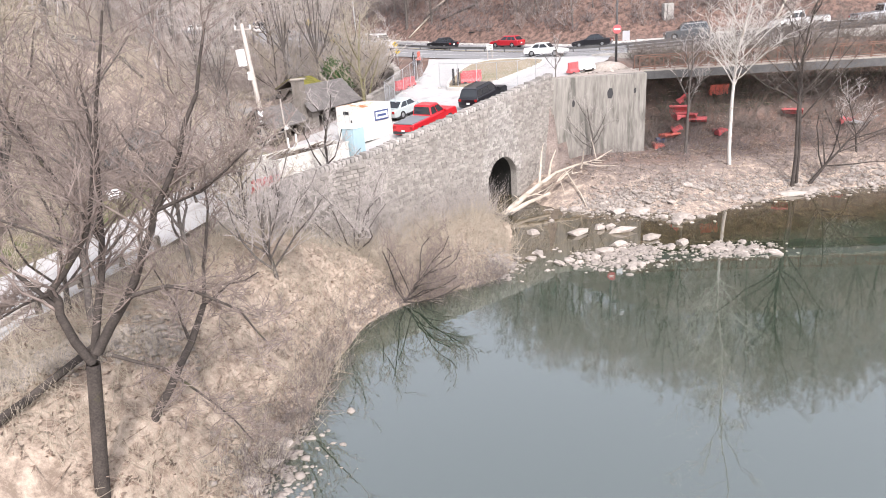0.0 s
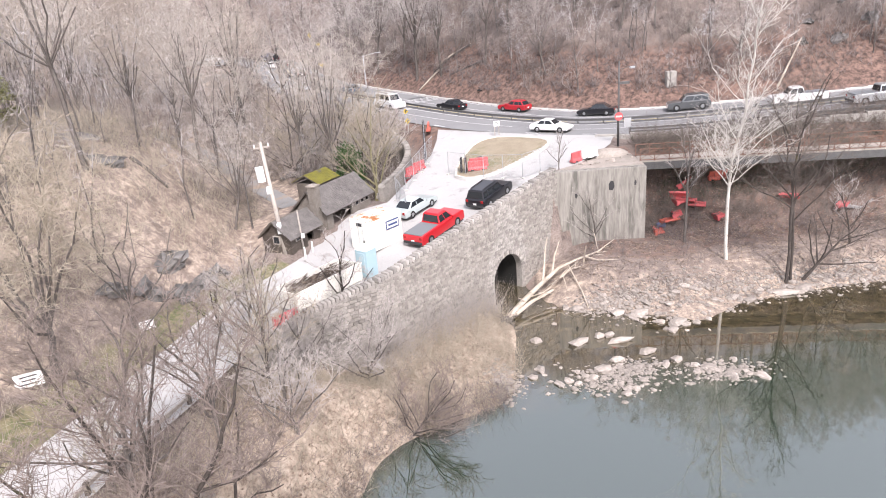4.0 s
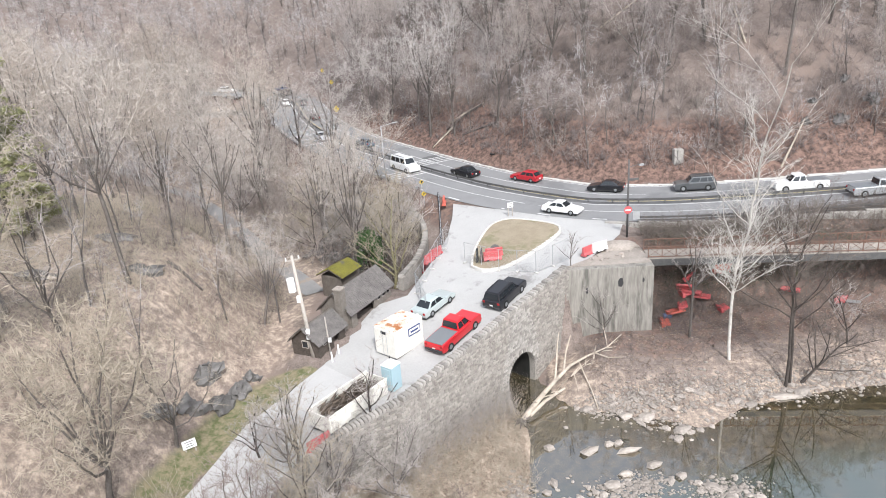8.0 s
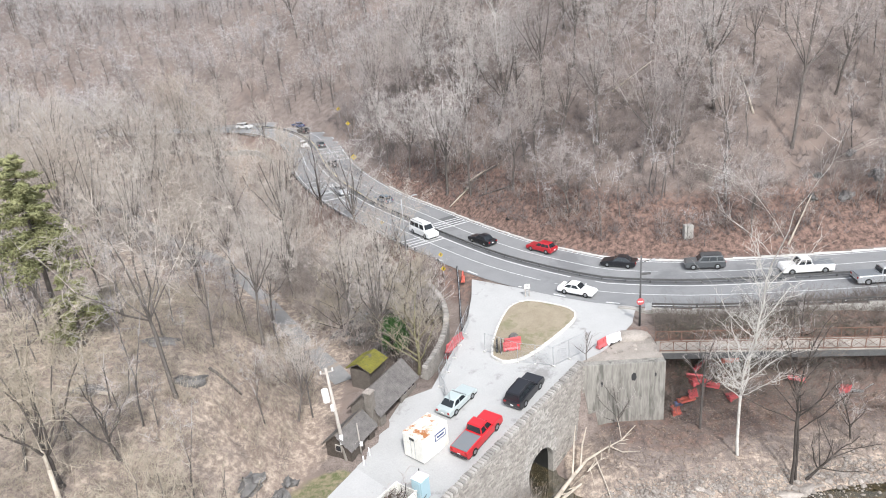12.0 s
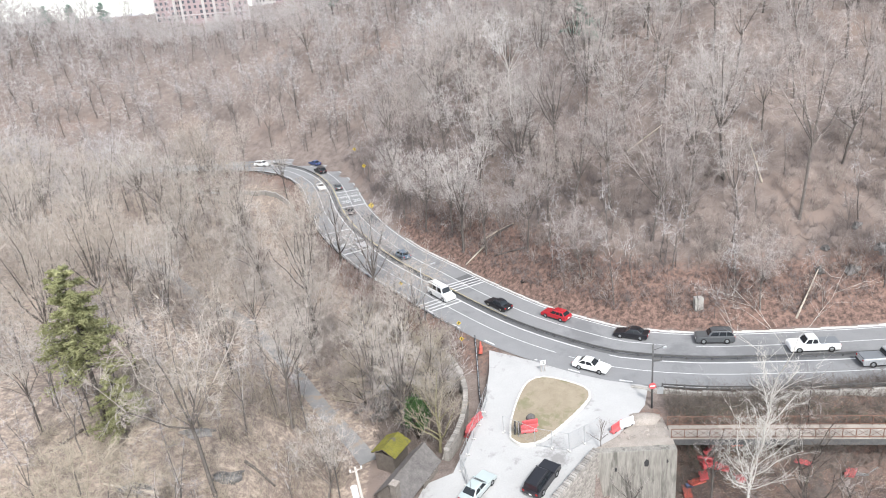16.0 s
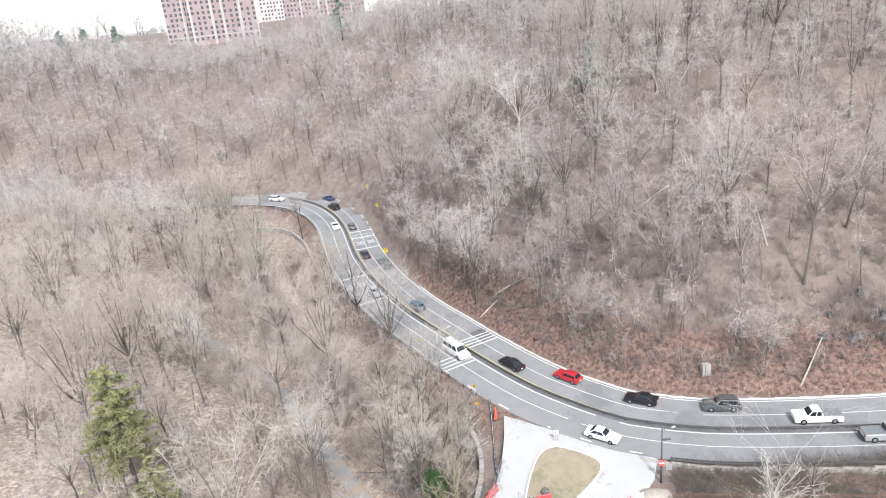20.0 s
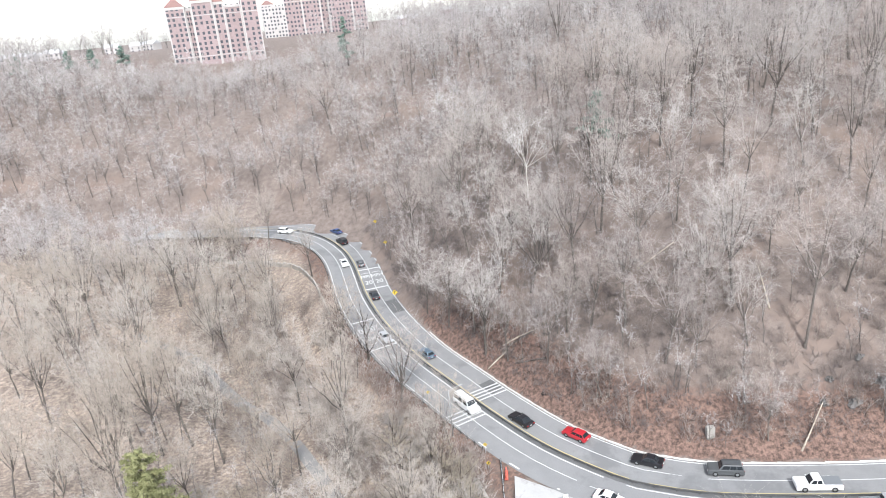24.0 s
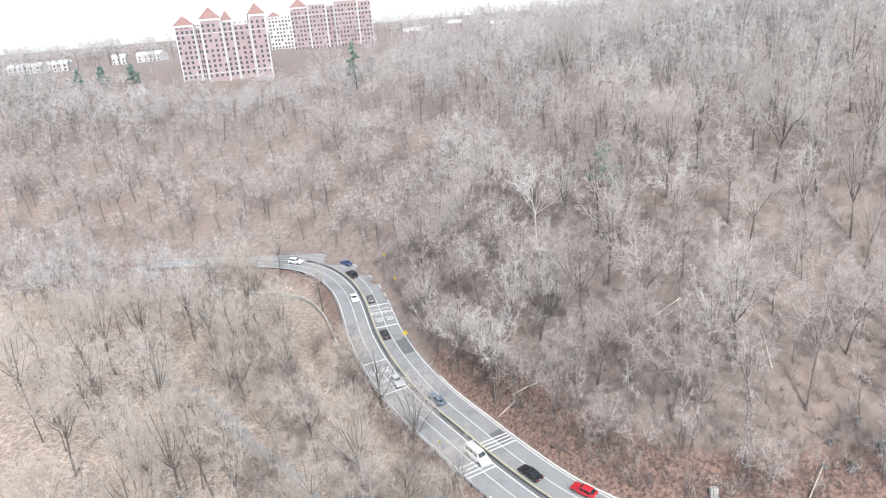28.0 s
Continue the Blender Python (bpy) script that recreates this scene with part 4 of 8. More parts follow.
# ---- trees ----
def tree_parts(seed, height=18.0, gnarl=1.0, spread=5.0, bole=0.4, limbs=6, branches=7, subs=4, twigs=4, r0=0.2, lean=0.05, open_=0.6, twig_r=0.016, segs=4, lift=0.2, given=None, limb_r=0.62):
    """Segments of a bare tree: (trunk and limbs), (branches and twigs), each rows of p0, p1, r0, r1; twigs end in a point."""
    r = random.Random(seed)
    wood, fine = [], []

    def shoot(p, d, length, rad, k, end, out, wander, lift):
        pts = [(p.copy(), rad)]
        for i in range(k):
            d = (d + Vector((r.uniform(-wander, wander), r.uniform(-wander, wander), r.uniform(-0.3, 1) * lift))).normalized()
            q = p + d * (length / k)
            rr = rad + (end - rad) * (i + 1) / k
            out.append((p.copy(), q.copy(), pts[-1][1], rr))
            p = q
            pts.append((p.copy(), rr))
        return pts, d

    def on(pts, f):
        k = len(pts) - 1
        j = min(k - 1, int(f * k))
        u = f * k - j
        return pts[j][0].lerp(pts[j + 1][0], u), pts[j][1] * (1 - u) + pts[j + 1][1] * u

    if given:
        # limbs given as (points, start radius, end radius)
        boughs = []
        for way, ra, rb, leafy in given:
            pts = [(Vector(way[0]), ra)]
            for i in range(1, len(way)):
                for h in (0.5, 1.0):
                    p = Vector(way[i - 1]).lerp(Vector(way[i]), h) + Vector((r.uniform(-1, 1), r.uniform(-1, 1), r.uniform(-1, 1))) * (0.07 if h < 1 else 0.02)
                    rr = ra + (rb - ra) * (i - 1 + h) / (len(way) - 1)
                    wood.append((pts[-1][0].copy(), p.copy(), pts[-1][1], rr))
                    pts.append((p, rr))
            if leafy:
                boughs.append((pts, (pts[-1][0] - pts[-2][0]).normalized(), leafy))
    else:
        d0 = Vector((lean * r.uniform(0.5, 1), lean * r.uniform(-0.5, 0.5), 1)).normalized()
        stem, d1 = shoot(Vector((0, 0, -0.4)), d0, height * bole, r0 * 1.2, 5, r0 * 0.8, wood, 0.05 * gnarl, 0.0)
        lead, d2 = shoot(stem[-1][0], d1, height * (1 - bole) * 0.9, r0 * 0.75, 5 if gnarl < 1.2 else 9, 0.03, wood, 0.16 * gnarl, 0.15)
        boughs = [(lead, d2, height * (1 - bole) * 0.75)]
        turn = r.uniform(0, 6.3)
        for i in range(limbs):
            f = (i + r.random()) / limbs
            src, rr = on(stem, 0.72 + 0.28 * f * 2) if f < 0.5 else on(lead, (f - 0.5) * 1.2)
            a = turn + i * 2.4 + r.uniform(-0.4, 0.4)
            ln = (spread * 1.35) * r.uniform(0.8, 1.15) * (1.05 - 0.35 * f)
            pts, d = shoot(src, Vector((math.cos(a) * open_, math.sin(a) * open_, 0.55 + 0.35 * f)), ln, max(0.03, rr * limb_r), segs, 0.025, wood, 0.2 * gnarl, lift)
            boughs.append((pts, d, ln))
    for pts, d, ln in boughs:
        for k in range(branches):
            g = 0.18 + 0.82 * (k + r.random()) / branches
            s, sr = on(pts, min(0.999, g))
            a = r.uniform(0, 6.3)
            bd = d * 0.8 + Vector((math.cos(a), math.sin(a), r.uniform(-0.15, 0.75)))
            bl = ln * r.uniform(0.28, 0.5)
            p2, e2 = shoot(s, bd.normalized(), bl, max(0.014, sr * 0.5), 3 if gnarl < 1.2 else 5, twig_r, fine, 0.25 * gnarl, 0.2)
            for m in range(subs):
                s2, _ = on(p2, 0.15 + 0.85 * (m + r.random()) / subs)
                a = r.uniform(0, 6.3)
                sd = (e2 * 0.8 + Vector((math.cos(a), math.sin(a), r.uniform(-0.3, 0.8)))).normalized()
                sl = bl * r.uniform(0.4, 0.75)
                tip = s2 + sd * sl
                mid = s2.lerp(tip, 0.5) + Vector((r.uniform(-1, 1), r.uniform(-1, 1), r.uniform(-0.6, 1))) * sl * 0.13 * gnarl
                fine.append((s2, mid, twig_r * 1.15, twig_r * 0.85))
                fine.append((mid, tip, twig_r * 0.85, 0.0))
                for q in range(twigs):
                    s3 = s2.lerp(tip, r.uniform(0.1, 0.9))
                    a = r.uniform(0, 6.3)
                    td = (sd * 0.9 + Vector((math.cos(a), math.sin(a), r.uniform(-0.3, 0.8)))).normalized()
                    fine.append((s3, s3 + td * sl * r.uniform(0.4, 0.8), twig_r * 0.8, 0.0))
    return wood, fine


def tubes(segs, n):
    """Tapered n-sided tubes of quads for all segments at once."""
    p0 = np.array([s[0] for s in segs], np.float32)
    p1 = np.array([s[1] for s in segs], np.float32)
    ra, rb = np.array([s[2] for s in segs], np.float32), np.array([s[3] for s in segs], np.float32)
    d = p1 - p0
    d /= np.maximum(np.linalg.norm(d, axis=1, keepdims=True), 1e-6)
    ref = np.where(np.abs(d[:, 2:3]) > 0.9, np.array([[1, 0, 0]], np.float32), np.array([[0, 0, 1]], np.float32))
    u = np.cross(d, ref)
    u /= np.linalg.norm(u, axis=1, keepdims=True)
    w = np.cross(d, u)
    a = np.linspace(0, 2 * np.pi, n, endpoint=False)
    ring = u[:, None] * np.cos(a)[None, :, None] + w[:, None] * np.sin(a)[None, :, None]
    v = np.concatenate([p0[:, None] + ring * ra[:, None, None], p1[:, None] + ring * rb[:, None, None]], 1)
    k = np.arange(len(segs))[:, None] * 2 * n
    i = np.arange(n)[None]
    f = np.stack([k + i, k + (i + 1) % n, k + n + (i + 1) % n, k + n + i], -1)
    return v.reshape(-1, 3), f.reshape(-1, 4)


def spikes(segs, n=3):
    """Thin pointed twigs: n-sided cones of triangles."""
    p0 = np.array([s[0] for s in segs], np.float32)
    p1 = np.array([s[1] for s in segs], np.float32)
    ra = np.array([s[2] for s in segs], np.float32)
    d = p1 - p0
    d /= np.maximum(np.linalg.norm(d, axis=1, keepdims=True), 1e-6)
    ref = np.where(np.abs(d[:, 2:3]) > 0.9, np.array([[1, 0, 0]], np.float32), np.array([[0, 0, 1]], np.float32))
    u = np.cross(d, ref)
    u /= np.linalg.norm(u, axis=1, keepdims=True)
    w = np.cross(d, u)
    a = np.linspace(0, 2 * np.pi, n, endpoint=False)
    ring = u[:, None] * np.cos(a)[None, :, None] + w[:, None] * np.sin(a)[None, :, None]
    v = np.concatenate([p0[:, None] + ring * ra[:, None, None], p1[:, None]], 1)
    k = np.arange(len(segs))[:, None] * (n + 1)
    i = np.arange(n)[None]
    f = np.stack([k + i, k + (i + 1) % n, k + n + 0 * i], -1)
    return v.reshape(-1, 3), f.reshape(-1, 3)


def quads_to_tris(f):
    return np.concatenate([f[:, [0, 1, 2]], f[:, [0, 2, 3]]])


def tree_meshes(name, wood, fine, bark, twig, sides=6):
    v, f = tubes(wood, sides)
    trunk = array_mesh("trunk", v, f, bark, True)
    thick = [s for s in fine if s[3] > 0]
    thin = [s for s in fine if s[3] <= 0]
    vs, fs, k = [], [], 0
    if thick:
        v, f = tubes(thick, 3)
        vs.append(v)
        fs.append(quads_to_tris(f))
        k += len(v)
    v, f = spikes(thin)
    vs.append(v)
    fs.append(f + k)
    crown = array_mesh("crown", np.concatenate(vs), np.concatenate(fs), twig)
    return trunk, crown


def plant(name, meshes, x, y, z, turn, scale, label, category="tree", group="", tilt=(0, 0)):
    m = Matrix.Translation((x, y, z)) @ Matrix.Rotation(tilt[0], 4, "X") @ Matrix.Rotation(tilt[1], 4, "Y") @ Matrix.Rotation(turn, 4, "Z") @ Matrix.Diagonal((scale[0], scale[0], scale[1], 1))
    t = thing(name, m, label, category, group)
    for me in meshes:
        ob = new(me.name.split(".")[0], me)
        ob.parent = t
    return t


M_straw = material("straw_twigs", (0.28, 0.24, 0.185), (0.44, 0.385, 0.31), 0.6, 0.95, 0, 6)
M_trunkfar = material("dark_grey_trunks", (0.09, 0.08, 0.074), (0.2, 0.178, 0.166), 0.6, 0.95, 0, 6)


def blades(p0, p1, half, rg):
    """One slim pointed blade for each fine twig."""
    d = p1 - p0
    u = np.cross(d, rg.normal(0, 1, d.shape))
    u /= np.maximum(np.linalg.norm(u, axis=1, keepdims=True), 1e-6)
    v = np.stack([p0 - u * half[:, None], p0 + u * half[:, None], p1], 1).astype(np.float32)
    return v.reshape(-1, 3), np.arange(len(d) * 3, dtype=np.int32).reshape(-1, 3)


def branch_paths(seed, height, radius, bole, limbs, subs, r0, joints=5, lean=0.03):
    """Trunk, limbs and branches of a vase-shaped bare crown: tube segments, and the points and ways from which shoots spring."""
    rg = np.random.default_rng(seed)
    wood, ends = [], []
    zb = height * bole

    def bend(p, q, sag, ra, rb, k, jig):
        c = p + (q - p) * np.array([sag, sag, 1.12 - sag]) + rg.normal(0, jig, 3)
        t = np.linspace(0, 1, k + 1)[:, None]
        w = (1 - t) ** 2 * p + 2 * t * (1 - t) * c + t**2 * q
        if k > 1:
            w[1:-1] += rg.normal(0, jig * 0.35, (k - 1, 3))
        for i in range(k):
            wood.append((w[i], w[i + 1], ra + (rb - ra) * i / k, ra + (rb - ra) * (i + 1) / k))
        return w

    top = np.array([rg.normal(0, lean) * height, rg.normal(0, lean) * height, zb])
    stem = bend(np.array([0, 0, -0.5]), top, 0.5, r0 * 1.15, r0 * 0.78, 4, 0.12)
    wood.append((np.array([0, 0, -0.4]), stem[1] * 0.35, r0 * 1.55, r0 * 1.1))
    turn = rg.uniform(0, 6.28)
    for i in range(limbs):
        f = (i + 0.5) / limbs
        a = turn + i * 2.4 + rg.uniform(-0.4, 0.4)
        rho = math.sqrt(f) * rg.uniform(0.72, 1.0)
        s = stem[-1] + (stem[-2] - stem[-1]) * max(0.0, rho - 0.45) * rg.uniform(0.2, 1.5)
        crown = zb + (height - zb) * (0.22 + 0.76 * math.sqrt(max(0.03, 1 - 0.86 * rho * rho))) * rg.uniform(0.88, 1.04)
        q = np.array([top[0] + radius * rho * math.cos(a), top[1] + radius * rho * math.sin(a), max(crown, s[2] + 1.5)])
        ra = r0 * rg.uniform(0.34, 0.52)
        w = bend(s, q, 0.45 + 0.25 * rho, ra, 0.024, joints, 0.5)
        ends.append((w, radius * 0.34))
        for j in range(subs):
            u = 0.28 + 0.68 * (j + rg.random()) / subs
            m = min(joints - 1, int(u * joints))
            p = w[m] + (w[m + 1] - w[m]) * (u * joints - m)
            d = (w[m + 1] - w[m]) / np.linalg.norm(w[m + 1] - w[m])
            out = np.array([p[0], p[1], 0.0])
            out /= np.linalg.norm(out) + 0.5
            d = d * 0.4 + out * 0.5 + rg.normal(0, 0.55, 3) + np.array([0, 0, 0.1])
            ln = radius * rg.uniform(0.26, 0.5) * (1.25 - 0.6 * u)
            e = bend(p, p + d / np.linalg.norm(d) * ln, 0.55, max(0.024, ra * (1 - u) * 0.45), 0.012, 2 if joints > 3 else 1, 0.14)
            ends.append((e, ln * 0.55))
    return rg, wood, ends


def big_tree(seed, height, radius, bole, limbs, subs, shoots, twigs, w1, w2, sides, r0, joints=5):
    """A tall bare tree: trunk and limbs as tubes, branches slim, shoots and twigs as fine pointed blades."""
    rg, wood, ends = branch_paths(seed, height, radius, bole, limbs, subs, r0, joints)
    heavy = [s for s in wood if s[2] > 0.062 * min(1, height / 18)]
    light = [s for s in wood if s[2] <= 0.062 * min(1, height / 18)]
    p0, d0, L0 = [], [], []
    for w, ln in ends:
        k = len(w) - 1
        u = 0.25 + 0.75 * (np.arange(shoots) + rg.random(shoots)) / shoots
        m = np.minimum((u * k).astype(int), k - 1)
        p0.append(w[m] + (w[m + 1] - w[m]) * (u * k - m)[:, None])
        d0.append((w[m + 1] - w[m]) / np.linalg.norm(w[m + 1] - w[m], axis=1)[:, None])
        L0.append(np.full(shoots, ln) * rg.uniform(0.5, 1.1, shoots) + 0.3)
    p0, d0, L0 = np.concatenate(p0), np.concatenate(d0), np.concatenate(L0)
    d = d0 * 0.5 + rg.normal(0, 0.58, d0.shape) + np.array([0, 0, 0.12])
    d /= np.linalg.norm(d, axis=1, keepdims=True)
    p1 = p0 + d * L0[:, None]
    k = np.repeat(np.arange(len(p0)), twigs)
    t0 = p0[k] + (p1 - p0)[k] * rg.uniform(0.2, 1.0, len(k))[:, None]
    td = d[k] * 0.55 + rg.normal(0, 0.6, (len(k), 3)) + np.array([0, 0, 0.08])
    td /= np.linalg.norm(td, axis=1, keepdims=True)
    t1 = t0 + td * (L0[k] * rg.uniform(0.35, 0.7, len(k)) + 0.15)[:, None]
    v, f = blades(np.concatenate([p0, t0]), np.concatenate([p1, t1]), np.concatenate([np.full(len(p0), w1), np.full(len(k), w2)]), rg)
    v1, f1 = tubes(heavy, sides)
    v2, f2 = tubes(light, 3) if joints > 3 else blades(np.array([q[0] for q in light]).reshape(-1, 3), np.array([q[1] for q in light]).reshape(-1, 3), np.array([q[2] for q in light]), rg)
    f2 = quads_to_tris(f2) if joints > 3 else f2
    return v1, quads_to_tris(f1), np.concatenate([v2, v]), np.concatenate([f2, f + len(v2)])


def tinted(name, stops, spread=0.16, per_object=True, scale=0.07):
    """Bare-crown twigs: a tint for each tree, or in tree-sized patches, and a little change from twig to twig."""
    m = bpy.data.materials.new(name)
    m.use_nodes = True
    n, l = m.node_tree.nodes, m.node_tree.links
    ramp = n.new("ShaderNodeValToRGB")
    ramp.color_ramp.elements[0].color = (*stops[0], 1)
    ramp.color_ramp.elements[1].color = (*stops[-1], 1)
    lo, hi = (0.0, 1.0) if per_object else (0.34, 0.66)
    ramp.color_ramp.elements[0].position, ramp.color_ramp.elements[1].position = lo, hi
    for i, c in enumerate(stops[1:-1]):
        e = ramp.color_ramp.elements.new(lo + (hi - lo) * (i + 1) / (len(stops) - 1))
        e.color = (*c, 1)
    if per_object:
        src = n.new("ShaderNodeObjectInfo").outputs["Random"]
    else:
        tc = n.new("ShaderNodeTexCoord")
        ns = n.new("ShaderNodeTexNoise")
        ns.inputs["Scale"].default_value = scale
        ns.inputs["Detail"].default_value = 2
        l.new(tc.outputs["Object"], ns.inputs["Vector"])
        src = ns.outputs["Fac"]
    l.new(src, ramp.inputs["Fac"])
    gi = n.new("ShaderNodeNewGeometry")
    mr = n.new("ShaderNodeMapRange")
    mr.inputs["To Min"].default_value, mr.inputs["To Max"].default_value = 1 - spread, 1 + spread
    l.new(gi.outputs["Random Per Island"], mr.inputs["Value"])
    hs = n.new("ShaderNodeHueSaturation")
    l.new(mr.outputs["Result"], hs.inputs["Value"])
    l.new(ramp.outputs["Color"], hs.inputs["Color"])
    l.new(hs.outputs["Color"], n["Principled BSDF"].inputs["Base Color"])
    n["Principled BSDF"].inputs["Roughness"].default_value = 0.95
    return m


M_hillcrown = tinted("hill_crowns", [(0.27, 0.235, 0.22), (0.44, 0.405, 0.385), (0.34, 0.295, 0.275), (0.47, 0.437, 0.415), (0.38, 0.33, 0.3)])
M_valleycrown = tinted("valley_crowns", [(0.32, 0.275, 0.235), (0.43, 0.39, 0.355), (0.39, 0.335, 0.285), (0.47, 0.435, 0.4)])
# far tints are greyed, which puts the distance haze into the crown colour
M_farcrown = tinted("far_crowns", [(0.27, 0.248, 0.243), (0.42, 0.397, 0.388), (0.36, 0.325, 0.312), (0.49, 0.473, 0.465)], 0.14, False)
M_thicket = tinted("thicket_crowns", [(0.2, 0.165, 0.15), (0.33, 0.285, 0.26), (0.27, 0.225, 0.2), (0.38, 0.34, 0.305)], 0.2, False, 0.15)
M_silver = tinted("silver_crown", [(0.54, 0.51, 0.49), (0.6, 0.575, 0.555)])

# limbs, branches to a limb, shoots, twigs
HILL_KINDS, VALLEY_KINDS, BANK = [], [], []
for k in range(10):
    parts_ = big_tree(400 + k, 20.0 + 0.7 * ((k * 7) % 10), 6.4 + 0.3 * ((k * 3) % 10), 0.27 + 0.035 * (k % 5), 8 + k % 3, 8, 5, 8, 0.022, 0.019, 4, 0.17 + 0.011 * ((k * 7) % 10))
    BANK.append(parts_)
    v1, f1, v2, f2 = parts_
    tm = array_mesh("trunk", v1, f1, M_bark, True)
    HILL_KINDS.append((tm, array_mesh("crown", v2, f2, M_hillcrown)))
    VALLEY_KINDS.append((tm, array_mesh("crown", v2, f2, M_valleycrown)))
silver_kind = (array_mesh("trunk", BANK[3][0], BANK[3][1], M_white_bark, True), array_mesh("crown", BANK[3][2], BANK[3][3], M_silver))
FAR = [big_tree(440 + k, 20.0 + 0.8 * ((k * 5) % 8), 6.8 + 0.35 * ((k * 3) % 8), 0.28 + 0.03 * (k % 4), 7 + k % 2, 5, 4, 5, 0.036, 0.036, 3, 0.18, 3) for k in range(8)]
FARTHEST = [big_tree(480 + k, 18 + 1.0 * k, 7.4 + 0.35 * k, 0.3, 5, 4, 4, 3, 0.08, 0.075, 3, 0.2, 2) for k in range(6)]
SAPLING = [big_tree(520 + k, 7 + 1.1 * k, 1.7 + 0.25 * k, 0.36, 4, 3, 3, 4, 0.022, 0.016, 3, 0.06 + 0.008 * k, 2) for k in range(7)]
SHRUB = [big_tree(560 + k, 3.4 + 0.7 * k, 2.0 + 0.25 * k, 0.06, 6, 3, 4, 3, 0.022, 0.018, 3, 0.07, 2) for k in range(6)]
tr_rng = np.random.default_rng(7)


def clear_of(x, y):
    """Where woodland trees may stand, for many places."""
    ok = np.abs(side_distance(ROAD, x, y)) > ROAD_HALF + 2.0
    ok &= ~inside(DRIVE_POLY, x, y) & (np.minimum(np.abs(side_distance(DRIVE_R, x, y)), np.abs(side_distance(DRIVE_L, x, y))) > 2.5)
    ok &= ~inside(SHORE, x, y)
    ok &= (np.abs(side_distance(PATH, x, y)) > 2.2) & (np.abs(side_distance(STREAM, x, y)) > 2.2)
    return ok & ~((x > -17) & (x < -3) & (y > 48) & (y < 67))


# trees that stand out one by one: place, kind, size
MARKED = [(-3.8, 114.6, 1, 0.92), (14.1, 117.0, 4, 1.0), (25.4, 96.8, 6, 1.12), (38.0, 102.7, 8, 1.0), (46.2, 94.6, 9, 1.18), (54.5, 132.4, 2, 1.1), (-6.2, 157.0, 5, 1.05), (-16.3, 133.8, 0, 0.85), (73.4, 133.2, 7, 1.0), (7.2, 105.4, 3, 0.78), (29.8, 95.0, 0, 0.8), (32.0, 100.2, 2, 0.9), (20.6, 126.5, 1, 1.0), (24.7, 152.5, 7, 1.0), (76.2, 212.2, 4, 1.1), (51.4, 226.0, 9, 1.1), (24.4, 220.6, 1, 1.15), (-30.0, 234.7, 6, 1.2), (-55.6, 240.0, 2, 1.2), (-91.9, 123.7, 9, 1.0), (-71.1, 141.1, 4, 0.95), (-76.9, 105.9, 8, 0.9), (-98.1, 112.4, 1, 0.95), (-49.8, 165.0, 4, 0.62), (-41.9, 94.6, 0, 0.8), (-69.3, 191.1, 8, 0.7), (-65.7, 211.0, 3, 0.85), (-26.7, 49.6, 9, 0.92), (-18.6, 56.2, 5, 0.5), (-11.9, 85.6, 8, 0.6)]
SILVER = (8.1, 148.5)
taken = np.array([(m[0], m[1]) for m in MARKED] + [SILVER, (-20.2, 102.6), (-27.5, 117.5), (-41, 58.2), (-38.4, 57.0), (-23.2, 33.7), (-30.5, 38.5), (-28.0, 42.0), (-20.6, 39.5)])
trees = []
for x, y, k, s in MARKED:
    trees.append((x, y, k, s))
cell = 9.0
cx, cy = np.meshgrid(np.arange(-30, 30) * cell, 30 + np.arange(-1, 33) * cell)
cx = (cx + tr_rng.uniform(-3.4, 3.4, cx.shape)).ravel()
cy = (cy + tr_rng.uniform(-3.4, 3.4, cy.shape)).ravel()
cs = side_distance(ROAD, cx, cy)
keep = (cx < 0.78 * cy + 12) & (cx > -0.8 * cy - 12) & ~((cs > 0) & (cx > -8)) & ~((cs > 0) & (cy < 52) & (cx > -22)) & clear_of(cx, cy)
keep &= np.hypot(cx[:, None] - taken[:, 0], cy[:, None] - taken[:, 1]).min(1) > 5.5
far_list = []
for x, y, side in zip(cx[keep], cy[keep], cs[keep]):
    s = tr_rng.uniform(0.68, 1.08)
    k = int(tr_rng.integers(10))
    if side > 0:
        if y < 64 and tr_rng.random() < 0.4:
            continue
        if math.hypot(x + 41, y - 58) < 6.5 or (x < -27 and x > -42 and y > 38 and y < 58 and abs(x * 58 + y * 41) < 420):
            continue
        s *= 0.86 if y < 130 else 0.95
        if y > 138 and x > -68 and ((side < 20 and tr_rng.random() < 0.85) or (-78 < x < -40 and 165 < y < 205 and tr_rng.random() < 0.7)):
            continue
    elif -side < 16:
        s *= 0.78
    if math.hypot(x, y) < 178:
        trees.append((x, y, k, s))
    else:
        if y > 235 and -0.52 < x / y < -0.12:
            s *= 0.72
        far_list.append((x, y, zat(x, y) - 0.2, tr_rng.uniform(0, 6.28), s))
for x, y, k, s in trees:
    hillside = side_distance(ROAD, np.array([x]), np.array([y]))[0] < 0
    plant("tree", HILL_KINDS[k] if hillside else VALLEY_KINDS[k], x, y, zat(x, y) - 0.1, tr_rng.uniform(0, 6.28), (s, s * tr_rng.uniform(0.92, 1.1)), "tall bare grey-brown tree on the leaf-littered hillside" if hillside else "bare pale-twigged tree in the valley woods", group="woodland trees")
plant("tree", silver_kind, *SILVER, zat(*SILVER) - 0.1, 0.7, (1.0, 0.95), "silvery white bare tree among brown woodland", group="woodland trees")
